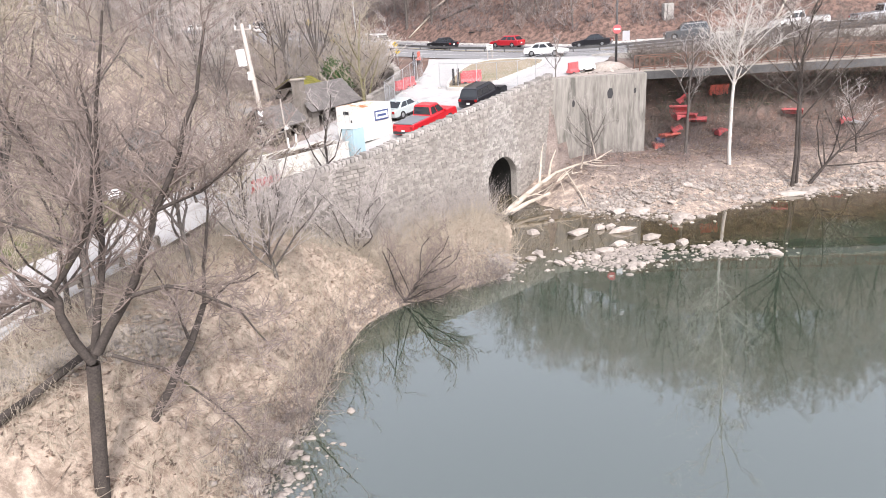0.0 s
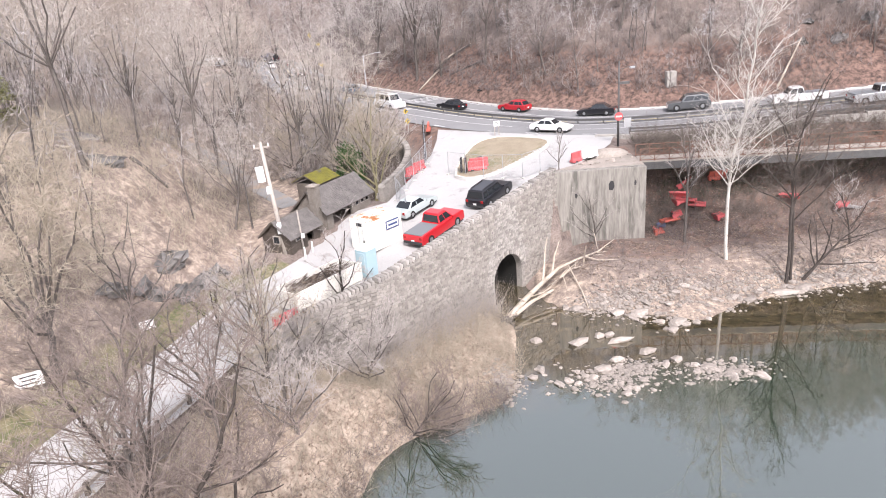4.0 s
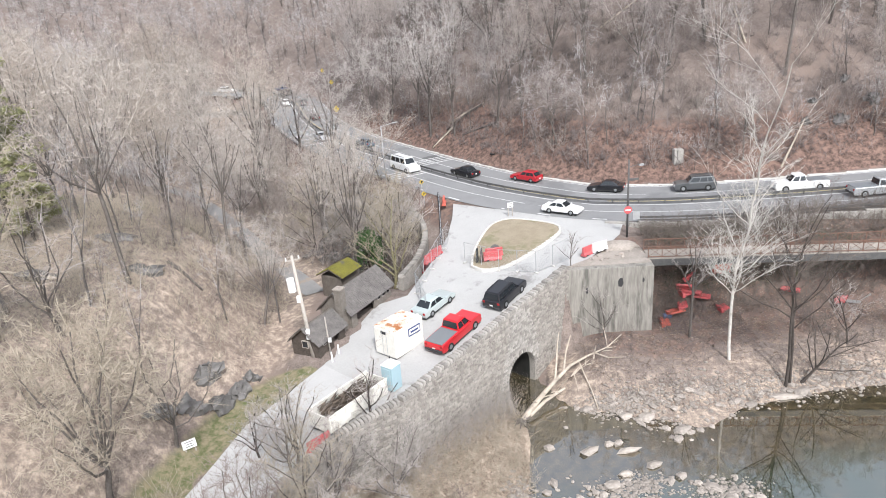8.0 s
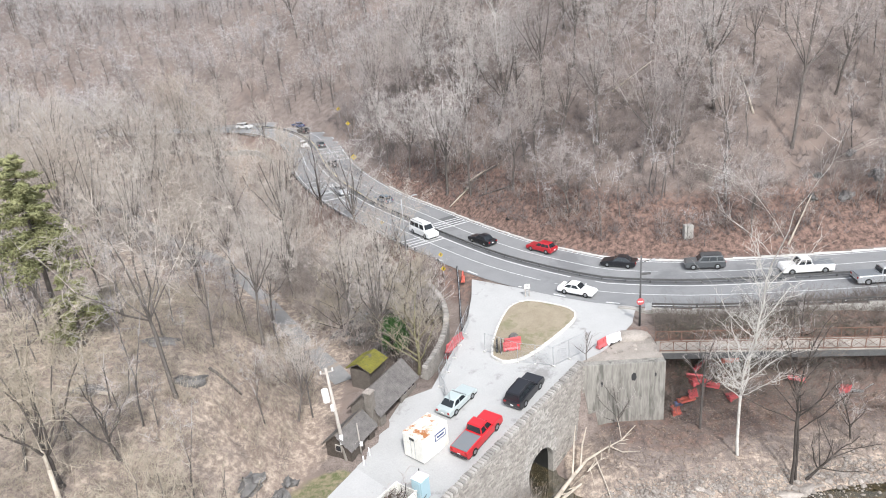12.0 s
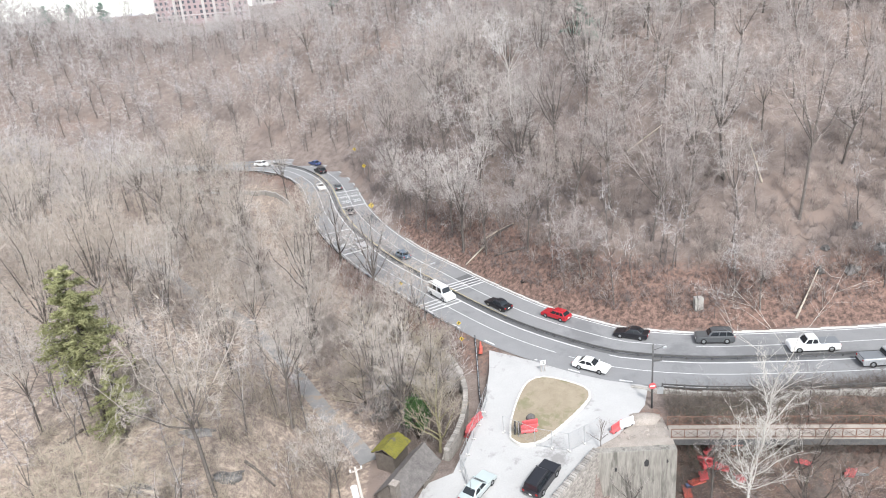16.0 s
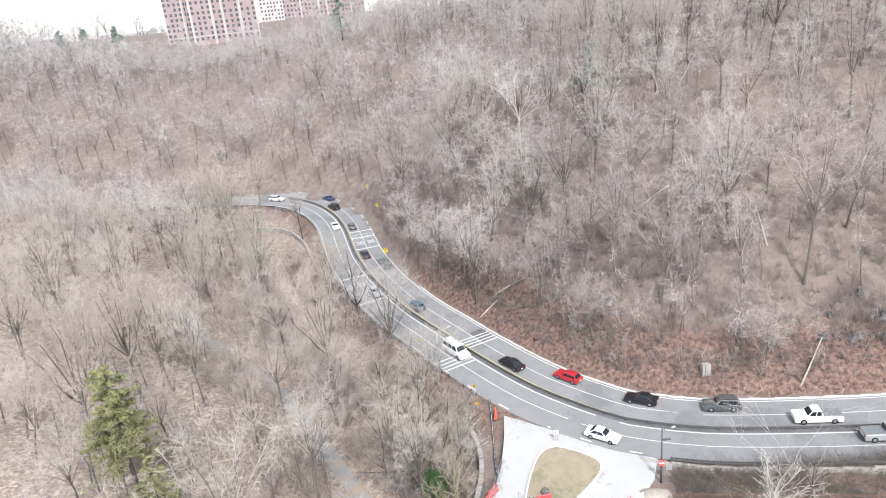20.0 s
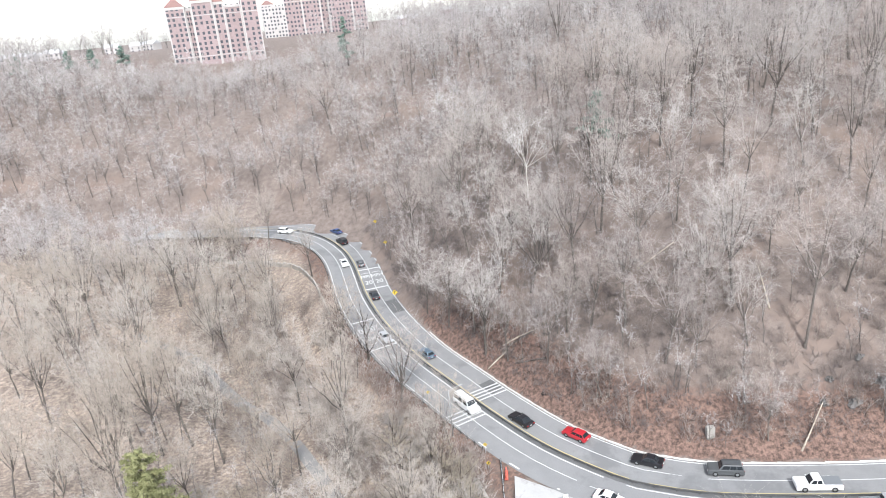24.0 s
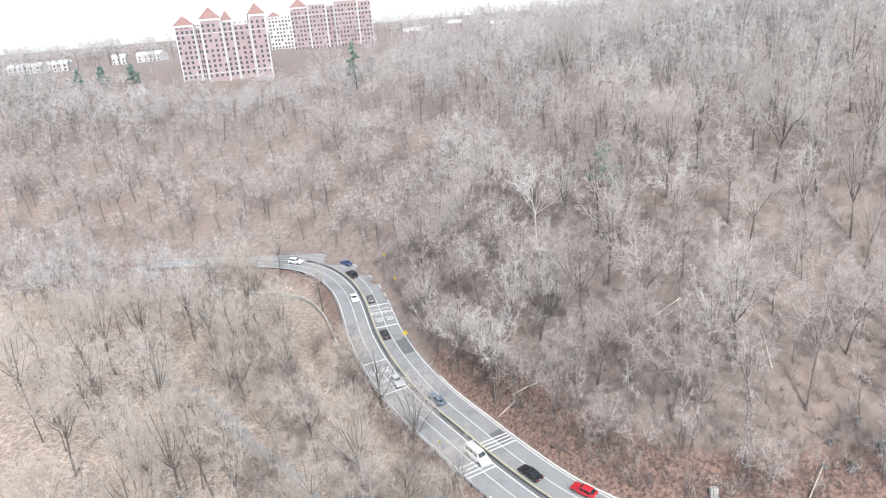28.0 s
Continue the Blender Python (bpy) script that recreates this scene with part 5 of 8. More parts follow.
# low woods on the saddle before the towers
for _ in range(150):
    x, y = tr_rng.uniform(-235, -45), tr_rng.uniform(315, 388)
    far_list.append((x, y, zat(x, y) - 0.2, tr_rng.uniform(0, 6.28), tr_rng.uniform(0.3, 0.48)))
# wider, sparser woods to the skyline
for _ in range(850):
    a = tr_rng.uniform(-0.72, 0.72)
    d = 330 + 1130 * tr_rng.random() ** 1.5
    x, y = -5 + d * math.sin(a), d * math.cos(a)
    if -235 < x < -50 and 330 < y < 520:
        continue
    far_list.append((x, y, zat(x, y) - 0.2, tr_rng.uniform(0, 6.28), tr_rng.uniform(0.7, 1.05) * (1 + d / 2500)))


def woodland(name, rows, label, bank, crown_mat, trunk_mat):
    va, fa, ka, vb, fb, kb = [], [], 0, [], [], 0
    for n, (x, y, z, a, s) in enumerate(rows):
        v1, f1, v2, f2 = bank[n % len(bank)]
        R = np.array([[math.cos(a), -math.sin(a), 0], [math.sin(a), math.cos(a), 0], [0, 0, 1]], np.float32) * s
        o = np.array([x, y, z], np.float32)
        va.append(v1 @ R.T + o)
        fa.append(f1 + ka)
        ka += len(v1)
        vb.append(v2 @ R.T + o)
        fb.append(f2 + kb)
        kb += len(v2)
    t = tagged(part(name, array_mesh(name, np.concatenate(vb), np.concatenate(fb), crown_mat), crown_mat), label, "woodland", kind="stuff")
    part("trunks", array_mesh("trunks", np.concatenate(va), np.concatenate(fa), trunk_mat, True), trunk_mat, t)
    return t


mid = [q for q in far_list if math.hypot(q[0], q[1]) < 330]
skyline = [q for q in far_list if math.hypot(q[0], q[1]) >= 330]
woodland("woodland", mid, "bare grey-brown woodland in winter beyond the bend", FAR, M_farcrown, M_trunkfar)
woodland("woodland", skyline, "distant bare woodland hazing to the skyline", FARTHEST, M_farcrown, M_trunkfar)
# slim saplings between the big trees
px = tr_rng.uniform(-150, 150, 5200)
py = tr_rng.uniform(40, 215, 5200)
ps = side_distance(ROAD, px, py)
ok = clear_of(px, py) & (px < 0.74 * py + 8) & (px > -0.76 * py - 8) & ~((ps > 0) & (px > -10)) & ~((ps > 0) & (py < 52) & (px > -22)) & ~((ps > 0) & (py > 138) & (ps < 18))
ok &= tr_rng.random(5200) < np.where(ps > 0, 0.3, 0.34)
saplings = [(x, y, zat(x, y) - 0.1, tr_rng.uniform(0, 6.28), tr_rng.uniform(0.6, 1.1)) for x, y in zip(px[ok], py[ok])]
woodland("saplings", saplings, "slim bare understorey saplings between the trees", SAPLING, M_farcrown, M_trunkfar)
# multi-stemmed thickets along the stream, the path and the foot of the hill
px = tr_rng.uniform(-75, 70, 4200)
py = tr_rng.uniform(58, 150, 4200)
ps = side_distance(ROAD, px, py)
pp = side_distance(PATH, px, py)
ok = clear_of(px, py) & (((ps > 0) & (pp < 0) & (px < -5) & (tr_rng.random(4200) < 0.62)) | ((ps > 0) & (pp > 0) & (pp < 12) & (tr_rng.random(4200) < 0.22)) | ((ps < 0) & (ps > -34) & (tr_rng.random(4200) < 0.32)))
shrubs = [(x, y, zat(x, y) - 0.1, tr_rng.uniform(0, 6.28), tr_rng.uniform(0.55, 1.1) * (1.0 if d > 0 else 0.75)) for x, y, d in zip(px[ok], py[ok], ps[ok])]
woodland("thicket", shrubs, "dense grey-brown thicket of bare shrubs along stream and bank", SHRUB, M_thicket, M_thicket)


# ---- traffic on the road ----
def on_road(name, x, y, kind, mat, label, category):
    i, d, n = road_frame(x, y)
    off = float((np.array([x, y]) - ROAD[i]) @ n)
    lane = (-1 if off < 0 else 1) * (2.05 if abs(off) < 3.4 else 5.0)
    f = float((np.array([x, y]) - ROAD[i]) @ d)
    c = ROAD[i] + d * f + n * lane
    h = d if lane < 0 else -d
    z0, z1 = float(z_road(*(c - h))), float(z_road(*(c + h)))
    m = Matrix.Translation((c[0], c[1], float(z_road(*c)) + 0.012)) @ Matrix.Rotation(math.atan2(h[1], h[0]), 4, "Z") @ Matrix.Rotation(-math.atan2(z1 - z0, 2), 4, "Y")
    return vehicle(name, m, kind, mat, label, category, "cars on the road")


P_white, P_black = paint("white", (0.72, 0.72, 0.71), 0.0), paint("black", (0.012, 0.012, 0.016))
P_grey, P_bluegrey = paint("dark_grey", (0.09, 0.095, 0.1)), paint("slate_blue", (0.09, 0.14, 0.19))
P_redcar, P_silver = paint("crimson", (0.42, 0.015, 0.025), 0.1), paint("silver", (0.5, 0.51, 0.52), 0.5)
P_blue = paint("deep_blue", (0.03, 0.07, 0.2))
on_road("hatchback", -15.5, 118.7, "hatch", P_bluegrey, "slate blue hatchback driving on the wooded road", "car")
on_road("minibus", -8.6, 99.6, "van", P_white, "white minibus van with dark windows on the road", "van")
on_road("sedan", 1.4, 95.3, "sedan", P_black, "black sedan driving round the bend", "sedan")
on_road("hatchback", 9.8, 90.6, "hatch", P_redcar, "red hatchback driving beside the leafy bank", "car")
on_road("sedan", 19.3, 83.4, "sedan", P_black, "black sedan driving near the hillside kerb", "sedan")
on_road("sedan", 13.1, 76.9, "sedan", P_white, "white sedan passing the traffic island", "sedan")
on_road("pickup_truck", 40.4, 77.1, "pickup", P_white, "white pickup with dark bed on the road", "pickup truck")
on_road("pickup_truck", 46.5, 71.9, "pickup", P_silver, "silver pickup driving along the road", "pickup truck")
on_road("suv", 29.5, 79.6, "suv", P_grey, "dark grey suv in the inner lane", "suv")
on_road("sedan", -24.2, 126.5, "sedan", P_silver, "silver sedan on the far stretch of road", "sedan")
on_road("sedan", -30.6, 147.0, "sedan", P_black, "black sedan on the far bend", "sedan")
on_road("hatchback", -36.0, 167.9, "hatch", P_grey, "dark grey hatchback near the painted boxes", "car")
on_road("suv", -44.1, 186.0, "suv", P_black, "black suv on the far bend", "suv")
on_road("sedan", -49.7, 193.7, "sedan", P_blue, "deep blue sedan on the far bend", "sedan")
on_road("sedan", -42.0, 168.5, "sedan", P_white, "white sedan coming round the far bend", "sedan")
on_road("suv", -66.0, 197.0, "suv", P_white, "white suv at the end of the road", "suv")
on_road("suv", 62.0, 75.5, "suv", P_black, "black suv on the eastern stretch of road", "suv")

# ---- painted bars and speed boxes ----
bars_at(-5.5, 102.5, -6.5, -0.8, 4, 0.28, 0.75, 0.12)
bars_at(-5.8, 98.6, 0.8, 6.5, 4, 0.28, 0.75, 0.12)


def speed_box(x0, y0, x1, y1, o0, o1, flip):
    i, _, _ = road_frame(x0, y0)
    j, _, _ = road_frame(x1, y1)
    for k in (i, j):
        road_patch("box_bar", k, 0, o0, o1, 0.45, M_white, "white painted bar")
    for lane in (0, 1):
        oc = o0 + (o1 - o0) * (0.26 + 0.48 * lane)
        for text, u, size in (("20", 0.32, 3.2), ("MPH", 0.62, 2.5)):
            k = i + (j - i) * (u if not flip else 1 - u)
            c = ROAD[int(k)] + (ROAD[int(k) + 1] - ROAD[int(k)]) * (k - int(k))
            _, d, n = road_frame(*c)
            p = c + n * oc
            cu = bpy.data.curves.new("speed_text", "FONT")
            cu.body, cu.size, cu.align_x, cu.align_y, cu.extrude = text, size, "CENTER", "CENTER", 0.004
            cu.materials.append(M_white)
            ob = new("speed_marking", cu)
            ang = math.atan2(d[1], d[0]) - math.pi / 2 + (math.pi if flip else 0)
            slope = math.atan2(float(z_road(*(c + d)) - z_road(*(c - d))), 2) * (-1 if flip else 1)
            ob.matrix_basis = Matrix.Translation((p[0], p[1], float(z_road(*p)) + 0.02)) @ Matrix.Rotation(ang, 4, "Z") @ Matrix.Rotation(slope, 4, "X") @ Matrix.Diagonal((0.62, 1.0, 1, 1))
            ob.parent = road
        c = ROAD[i + (1 if flip else 1)]
        k = j - 1 if not flip else i + 1
        _, d, n = road_frame(*ROAD[k])
        g = Geo()
        for s in range(6):
            a0, a1 = math.pi * (0.1 + s * 0.13), math.pi * (0.1 + (s + 1) * 0.13)
            q = [ROAD[k] + n * (oc + 1.2 * math.cos(a)) + d * (0.9 * math.sin(a) * (1 if not flip else -1) + w) for a, w in ((a0, -0.12), (a1, -0.12), (a1, 0.12), (a0, 0.12))]
            g.add([(v[0], v[1], float(z_road(*v)) + 0.016) for v in q], [(0, 1, 2, 3)])
        part("curved_mark", g, M_white, road, "white curved mark")


speed_box(-30.5, 152, -33.5, 164.5, -6.5, -0.8, False)
speed_box(-24.5, 121.5, -31, 133.5, 0.8, 6.5, True)
for off, x, y, ln in ((-5.2, -1.5, 104, 4), (-5.2, -25, 139, 7), (2.2, -22, 124.5, 3)):
    i, _, _ = road_frame(x, y)
    road_patch("asphalt_patch", i, 0, off - 1.5, off + 1.5, ln, M_patch, "dark asphalt patch", 0, 0.006)
pw = curve_points([(-85, 187), (-73, 183), (-63.6, 179.8), (-55, 171.5), (-48.5, 160.5), (-44, 150), (-40, 140)], 2.5)
fw = thing("retaining_wall", pose(0, 0, 0), "pale concrete retaining wall below the road bend", "retaining wall")
for a, b in zip(pw[:-1], pw[1:]):
    c, d = (a + b) / 2, b - a
    part("wall_panel", Geo().box((c[0], c[1], zat(*c) + 0.1), (float(np.linalg.norm(d)) + 0.03, 0.4, 2.2), math.atan2(d[1], d[0]), 0.04), M_concrete, fw)


# ---- poles and signs ----
def bar_text(parent, c, w, h, m, rows):
    for k in range(rows):
        part("plain_bar", Geo().box(c, (w * (0.9 - 0.2 * (k % 2)), 0.006, h / rows * 0.35), m=m @ Matrix.Translation((c[0], c[1], c[2] + h * (0.5 - (k + 0.5) / rows)))), M_black, parent)


def pole(name, x, y, z, h, label, r=0.09, top=(0, 0), mat=None, category="pole"):
    t = thing(name, pose(x, y, z), label, category)
    part("shaft", Geo().tube((0, 0, -0.4), (top[0], top[1], h), r * 1.25, r * 0.8, 12), mat or M_galv, t, "", True)
    return t


up = pole("utility_pole", -12.9, 50.6, zat(-12.9, 50.6), 8.9, "leaning grey wooden utility pole with a transformer", 0.16, (-1.0, 1.4), M_timber, "utility pole")
part("transformer", Geo().tube((-1.15, 0.7, 5.9), (-1.25, 0.75, 7.1), 0.32, n=14), M_signwhite, up, "white transformer can")
part("cutout", Geo().box((-0.75, 0.75, 5.2), (0.3, 0.3, 0.6), 0, 0.04), M_signwhite, up, "pale equipment box")
part("crossarm", Geo().box((-0.95, 1.35, 8.5), (1.3, 0.1, 0.1), 0.5), M_timber, up)
for dx in (-0.55, 0, 0.55):
    part("insulator", Geo().tube((-0.95 + dx * 0.88, 1.35 + dx * 0.48, 8.55), (-0.95 + dx * 0.88, 1.35 + dx * 0.48, 8.8), 0.06, n=8), M_signwhite, up, "pale insulator")
part("meter_box", Geo().box((-0.22, 0.05, 2.2), (0.3, 0.35, 0.9), 0, 0.04), M_signwhite, up, "white meter box")
sp = pole("service_post", -11.6, 51.3, zat(-11.6, 51.3), 3.4, "slim grey timber service post beside the hut", 0.07, (-0.1, 0.1), M_timber, "post")
part("junction_box", Geo().box((0.12, -0.1, 1.3), (0.25, 0.25, 0.35), 0, 0.03), M_signwhite, sp, "white junction box")
for k, (x, y) in enumerate(((-11.3, 50.3), (-10.9, 51.4))):
    b = pole("bollard", x, y, zat(x, y), 1.0, "short pale timber bollard by the hut", 0.08, (0, 0), M_signwhite, "bollard")

lp = pole("lamp_post", 18.0, 67.3, float(z_road(18, 67.3)) - 0.1, 8.1, "tall dark steel post with a no-entry sign", 0.1, (0, 0), M_steel, "lamp post")
part("camera_arm", Geo().tube((0, 0, 7.3), (1.3, 0.4, 7.5), 0.04, 0.03), M_steel, lp)
part("camera_head", Geo().box((1.4, 0.4, 7.4), (0.5, 0.22, 0.2), 0.3, 0.04), M_galv, lp, "pale camera head")
part("bracket", Geo().box((0.5, 0.0, 6.0), (1.1, 0.12, 0.25), 0.1, 0.03), M_steel, lp)
s = part("no_entry_sign", Geo().tube((0, -0.14, 2.75), (0, -0.17, 2.75), 0.42, n=24), M_red, lp, "round red no-entry sign")
part("sign_bar", Geo().box((0, -0.18, 2.75), (0.58, 0.015, 0.14)), M_signwhite, s, "white bar")
part("sign_plate", Geo().box((0.9, -0.15, 2.1), (0.7, 0.03, 0.9), 0, 0.0), M_galv, lp, "grey back of a sign")
ls = pole("street_lamp", -9.9, 92.9, float(z_road(-9.9, 92.9)) - 0.1, 8.6, "slim grey street lamp at the guardrail", 0.09, (0, 0), M_galv, "street lamp")
part("arm", Geo().tube((0, 0, 8.5), (1.7, 1.1, 8.8), 0.05, 0.04), M_galv, ls)
part("lamp_head", Geo().box((1.9, 1.25, 8.78), (0.7, 0.28, 0.12), 0.58, 0.03), M_galv, ls)


def diamond(x, y, z, h, size, label, face=0.0):
    t = pole("warning_sign", x, y, z, h, label, 0.04, (0, 0), M_galv, "road sign")
    m = Matrix.Translation((0, 0, h)) @ Matrix.Rotation(face, 4, "Z") @ Matrix.Translation((0, -0.06, 0)) @ Matrix.Rotation(math.pi / 4, 4, "Y")
    part("sign_face", Geo().box((0, 0, 0), (size, 0.02, size), m=m), M_yellow, t, "yellow diamond sign face")
    m2 = Matrix.Translation((0, 0, h)) @ Matrix.Rotation(face, 4, "Z") @ Matrix.Translation((0, -0.08, 0))
    part("symbol", Geo().box((0, 0, 0), (0.12, 0.01, size * 0.7), m=m2), M_black, t, "black symbol")
    part("symbol", Geo().box((0, 0, 0), (size * 0.45, 0.01, 0.12), m=m2 @ Matrix.Translation((0.1, 0, size * 0.18))), M_black, t, "black symbol")
    return t


diamond(-24.6, 143.5, zat(-24.6, 143.5), 2.7, 1.0, "yellow diamond warning sign on the leafy bank")
diamond(-30.0, 172.0, zat(-30, 172), 2.4, 0.8, "yellow diamond warning sign beside the far bend")
diamond(-34.5, 186.0, zat(-34.5, 186), 2.4, 0.8, "yellow warning sign far along the road")
for x, y in ((-4.6, 88.2), (-14.5, 103.4), (-4.2, 84.6)):
    diamond(x, y, zat(x, y), 1.6, 0.5, "small yellow marker sign on the guardrail")


def board_sign(name, x, y, deg, w, h, up_, label, tilt=0.0):
    t = thing(name, Matrix.Translation((x, y, zat(x, y))) @ Matrix.Rotation(radians(deg), 4, "Z") @ Matrix.Rotation(tilt, 4, "X"), label, "sign")
    part("board", Geo().box((0, 0, up_ + h / 2), (w, 0.05, h), 0, 0), M_signwhite, t)
    for sx in (-1, 1):
        part("post", Geo().box((sx * w * 0.35, 0.06, (up_ + h) / 2 - 0.2), (0.09, 0.07, up_ + h + 0.3)), M_timber, t)
    bar_text(t, (0, -0.03, up_ + h / 2), w * 0.7, h * 0.8, Matrix.Identity(4), 3)
    return t


board_sign("notice_board", -23.0, 32.0, 28, 1.4, 0.8, 0.5, "white notice board on timber posts by the driveway", -0.15)
board_sign("notice_sign", -19.7, 39.5, 35, 0.95, 0.6, 0.25, "small white sign in the grass verge", -0.5)
board_sign("notice_sign", 6.4, 76.2, 10, 0.7, 0.6, 1.2, "small white road sign near the island")

# ---- hut beside the stream ----
HUT = Matrix.Translation((-12.5, 49.9, 6.6)) @ Matrix.Rotation(radians(64), 4, "Z") @ Matrix.Diagonal((0.88, 0.86, 0.88, 1)) @ Matrix.Translation((0, 0, -6.6))     # local x along the front, +y to the back
M_hutstone = material("dark_weathered_rubble", (0.11, 0.098, 0.085), (0.27, 0.24, 0.21), 1.8, 0.95, 0.6, 6, spread=0.6)
M_hutboard = material("brown_black_boards", (0.045, 0.036, 0.03), (0.12, 0.1, 0.085), 1.6, 0.95, 0.4, 8)
hut = thing("stone_hut", HUT, "old grey shingled stone hut with a tall chimney", "hut")
GZ0 = 6.6


def gable(x0, x1, w, eave, ridge, wall_mat, roof_mat, front_open=(), over=0.35, y0=0.0):
    b = Geo()
    t_ = 0.25
    segs = [(x0, x1)]
    for a, c in front_open:
        segs = [q for s_ in segs for q in ((s_[0], a), (c, s_[1]))]
    for a, c in segs:
        b.box(((a + c) / 2, y0 + t_ / 2, (GZ0 + eave) / 2), (c - a, t_, eave - GZ0))
    for a, c in front_open:
        b.box(((a + c) / 2, y0 + t_ / 2, eave - 0.15), (c - a, t_, 0.3))
    b.box(((x0 + x1) / 2, y0 + w - t_ / 2, (GZ0 + eave) / 2), (x1 - x0, t_, eave - GZ0))
    part("wall", b, wall_mat, hut)
    for x in (x0 + t_ / 2, x1 - t_ / 2):
        m = Matrix(((0, 0, 1, 0), (1, 0, 0, 0), (0, 1, 0, 0), (0, 0, 0, 1)))
        part("gable_wall", Geo().prism([(y0 + t_, GZ0), (y0 + w - t_, GZ0), (y0 + w - t_, eave - 0.02), (y0 + w / 2, ridge - 0.12), (y0 + t_, eave - 0.02)], x - t_ / 2, x + t_ / 2, m), wall_mat, hut)
    for sy in (-1, 1):
        run = w / 2 + over
        rise = (ridge - eave) * run / (w / 2)
        ang = math.atan2(rise, run)
        L = math.hypot(run, rise)
        m = Matrix.Translation(((x0 + x1) / 2, y0 + w / 2, ridge)) @ Matrix.Rotation(0 if sy < 0 else math.pi, 4, "Z") @ Matrix.Rotation(ang, 4, "X")
        rf = part("roof_slope", Geo().box((0, -L / 2, -0.06), (x1 - x0 + 2 * over, L, 0.1), m=m @ Matrix.Translation((0, -L / 2, -0.06))), M_darktimber, hut)
        g = Geo()
        r = random.Random(int(x0 * 10) + sy)
        n_rows = int(L / 0.24)
        for q in range(n_rows):
            x = -(x1 - x0) / 2 - over - r.random() * 0.2
            while x < (x1 - x0) / 2 + over - 0.1:
                wd = r.uniform(0.2, 0.42)
                mm = m @ Matrix.Translation((min(x + wd / 2, (x1 - x0) / 2 + over - wd / 2), -L + 0.16 + q * 0.24, 0.035 + r.uniform(0, 0.025))) @ Matrix.Rotation(-0.07 + r.uniform(-0.04, 0.04), 4, "X")
                g.box((0, 0, 0), (wd - 0.02, 0.32, 0.025), m=mm)
                x += wd
        sh = part("shingles", g, roof_mat, rf)
        sh["kind"] = "stuff"


gable(0.5, 4.9, 3.3, 8.35, 9.75, M_hutboard, M_shingle, ((2.9, 3.9),))
gable(6.3, 14.3, 4.0, 9.0, 10.9, M_hutstone, M_shingle, ((7.3, 10.7),))
part("chimney", Geo().box((5.9, 0.9, 9.0), (0.85, 0.85, 5.2), 0, 0.05), M_hutstone, hut, "rubble stone chimney")
part("chimney_cap", Geo().box((5.9, 0.9, 11.66), (1.0, 1.0, 0.14), 0, 0.03), M_dirt, hut, "brown chimney cap")
part("porch_floor", Geo().box((9.0, 1.6, 7.0), (3.4, 2.9, 0.1)), M_darktimber, hut)
part("porch_back", Geo().box((9.0, 3.0, 8.2), (3.4, 0.1, 2.4)), M_darktimber, hut, "dark timber back of the open porch")
for x in (11.6, 12.6, 13.5):
    w = part("window", Geo().box((x, -0.03, 8.55), (0.62, 0.08, 0.85), 0), M_timber, hut, "small timber window")
    part("pane", Geo().box((x, -0.08, 8.55), (0.48, 0.02, 0.7)), M_glass, w, "dark pane")
w = part("window", Geo().box((1.6, -0.03, 8.0), (0.8, 0.08, 0.75)), M_timber, hut, "small timber window")
part("pane", Geo().box((1.6, -0.08, 8.0), (0.64, 0.02, 0.6)), M_glass, w, "dark pane")
w = part("window", Geo().box((0.46, 1.6, 7.9), (0.08, 0.8, 0.8)), M_timber, hut, "gable window")
part("pane", Geo().box((0.41, 1.6, 7.9), (0.02, 0.62, 0.62)), M_glass, w, "dark pane")
shed = thing("mossy_shed", Matrix.Translation((-12.2, 62.6, 0.6)) @ Matrix.Rotation(radians(64), 4, "Z") @ Matrix.Diagonal((0.8, 0.8, 0.92, 1)), "small timber shed under a bright mossy roof", "shed")
part("wall", Geo().box((0, 0, 8.1), (3.6, 3.0, 3.6)), M_darktimber, shed)
for sy, a in ((-1, 0.42), (1, 0.42)):
    m = Matrix.Translation((0, 0, 10.8)) @ Matrix.Rotation(0 if sy < 0 else math.pi, 4, "Z") @ Matrix.Rotation(a, 4, "X") @ Matrix.Translation((0, -1.05, 0))
    rf = part("roof_slope", Geo().box((0, 0, 0), (4.3, 2.2, 0.1), m=m), M_darktimber, shed)
    g = Geo()
    r = random.Random(5 + sy)
    for q in range(9):
        for k in range(13):
            g.box((0, 0, 0), (0.32, 0.3, 0.03), m=m @ Matrix.Translation((-2.0 + k * 0.335 + r.uniform(-0.03, 0.03), -0.98 + q * 0.24, 0.08 + r.uniform(0, 0.03))) @ Matrix.Rotation(-0.08, 4, "X"))
    sh = part("shingles", g, M_moss if sy < 0 else M_moss, rf, "green moss over shingles")
    sh["kind"] = "stuff"

# ---- container, dumpster, cabin, barriers ----
CON = Matrix.Translation((-5.5, 51.6, float(z_deck(-5.5, 51.6)) - 0.05)) @ Matrix.Rotation(radians(51), 4, "Z")
con = thing("storage_container", CON, "dull white storage container with a rust-streaked roof", "container")
part("body", Geo().box((0, 0, 1.27), (3.5, 2.4, 2.5)), M_offwhite, con, bevel=0.02)
for k in range(17):
    for sy in (-1, 1):
        part("rib", Geo().box((-1.6 + k * 0.2, sy * 1.215, 1.27), (0.09, 0.03, 2.2)), M_offwhite, con)
part("roof", Geo().box((0, 0, 2.56), (3.5, 2.4, 0.07), 0, 0.02), M_rusttop, con, "rust-streaked roof sheet")
for k in range(11):
    part("roof_rib", Geo().box((-1.55 + k * 0.31, 0, 2.61), (0.1, 2.2, 0.03)), M_rusttop, con)
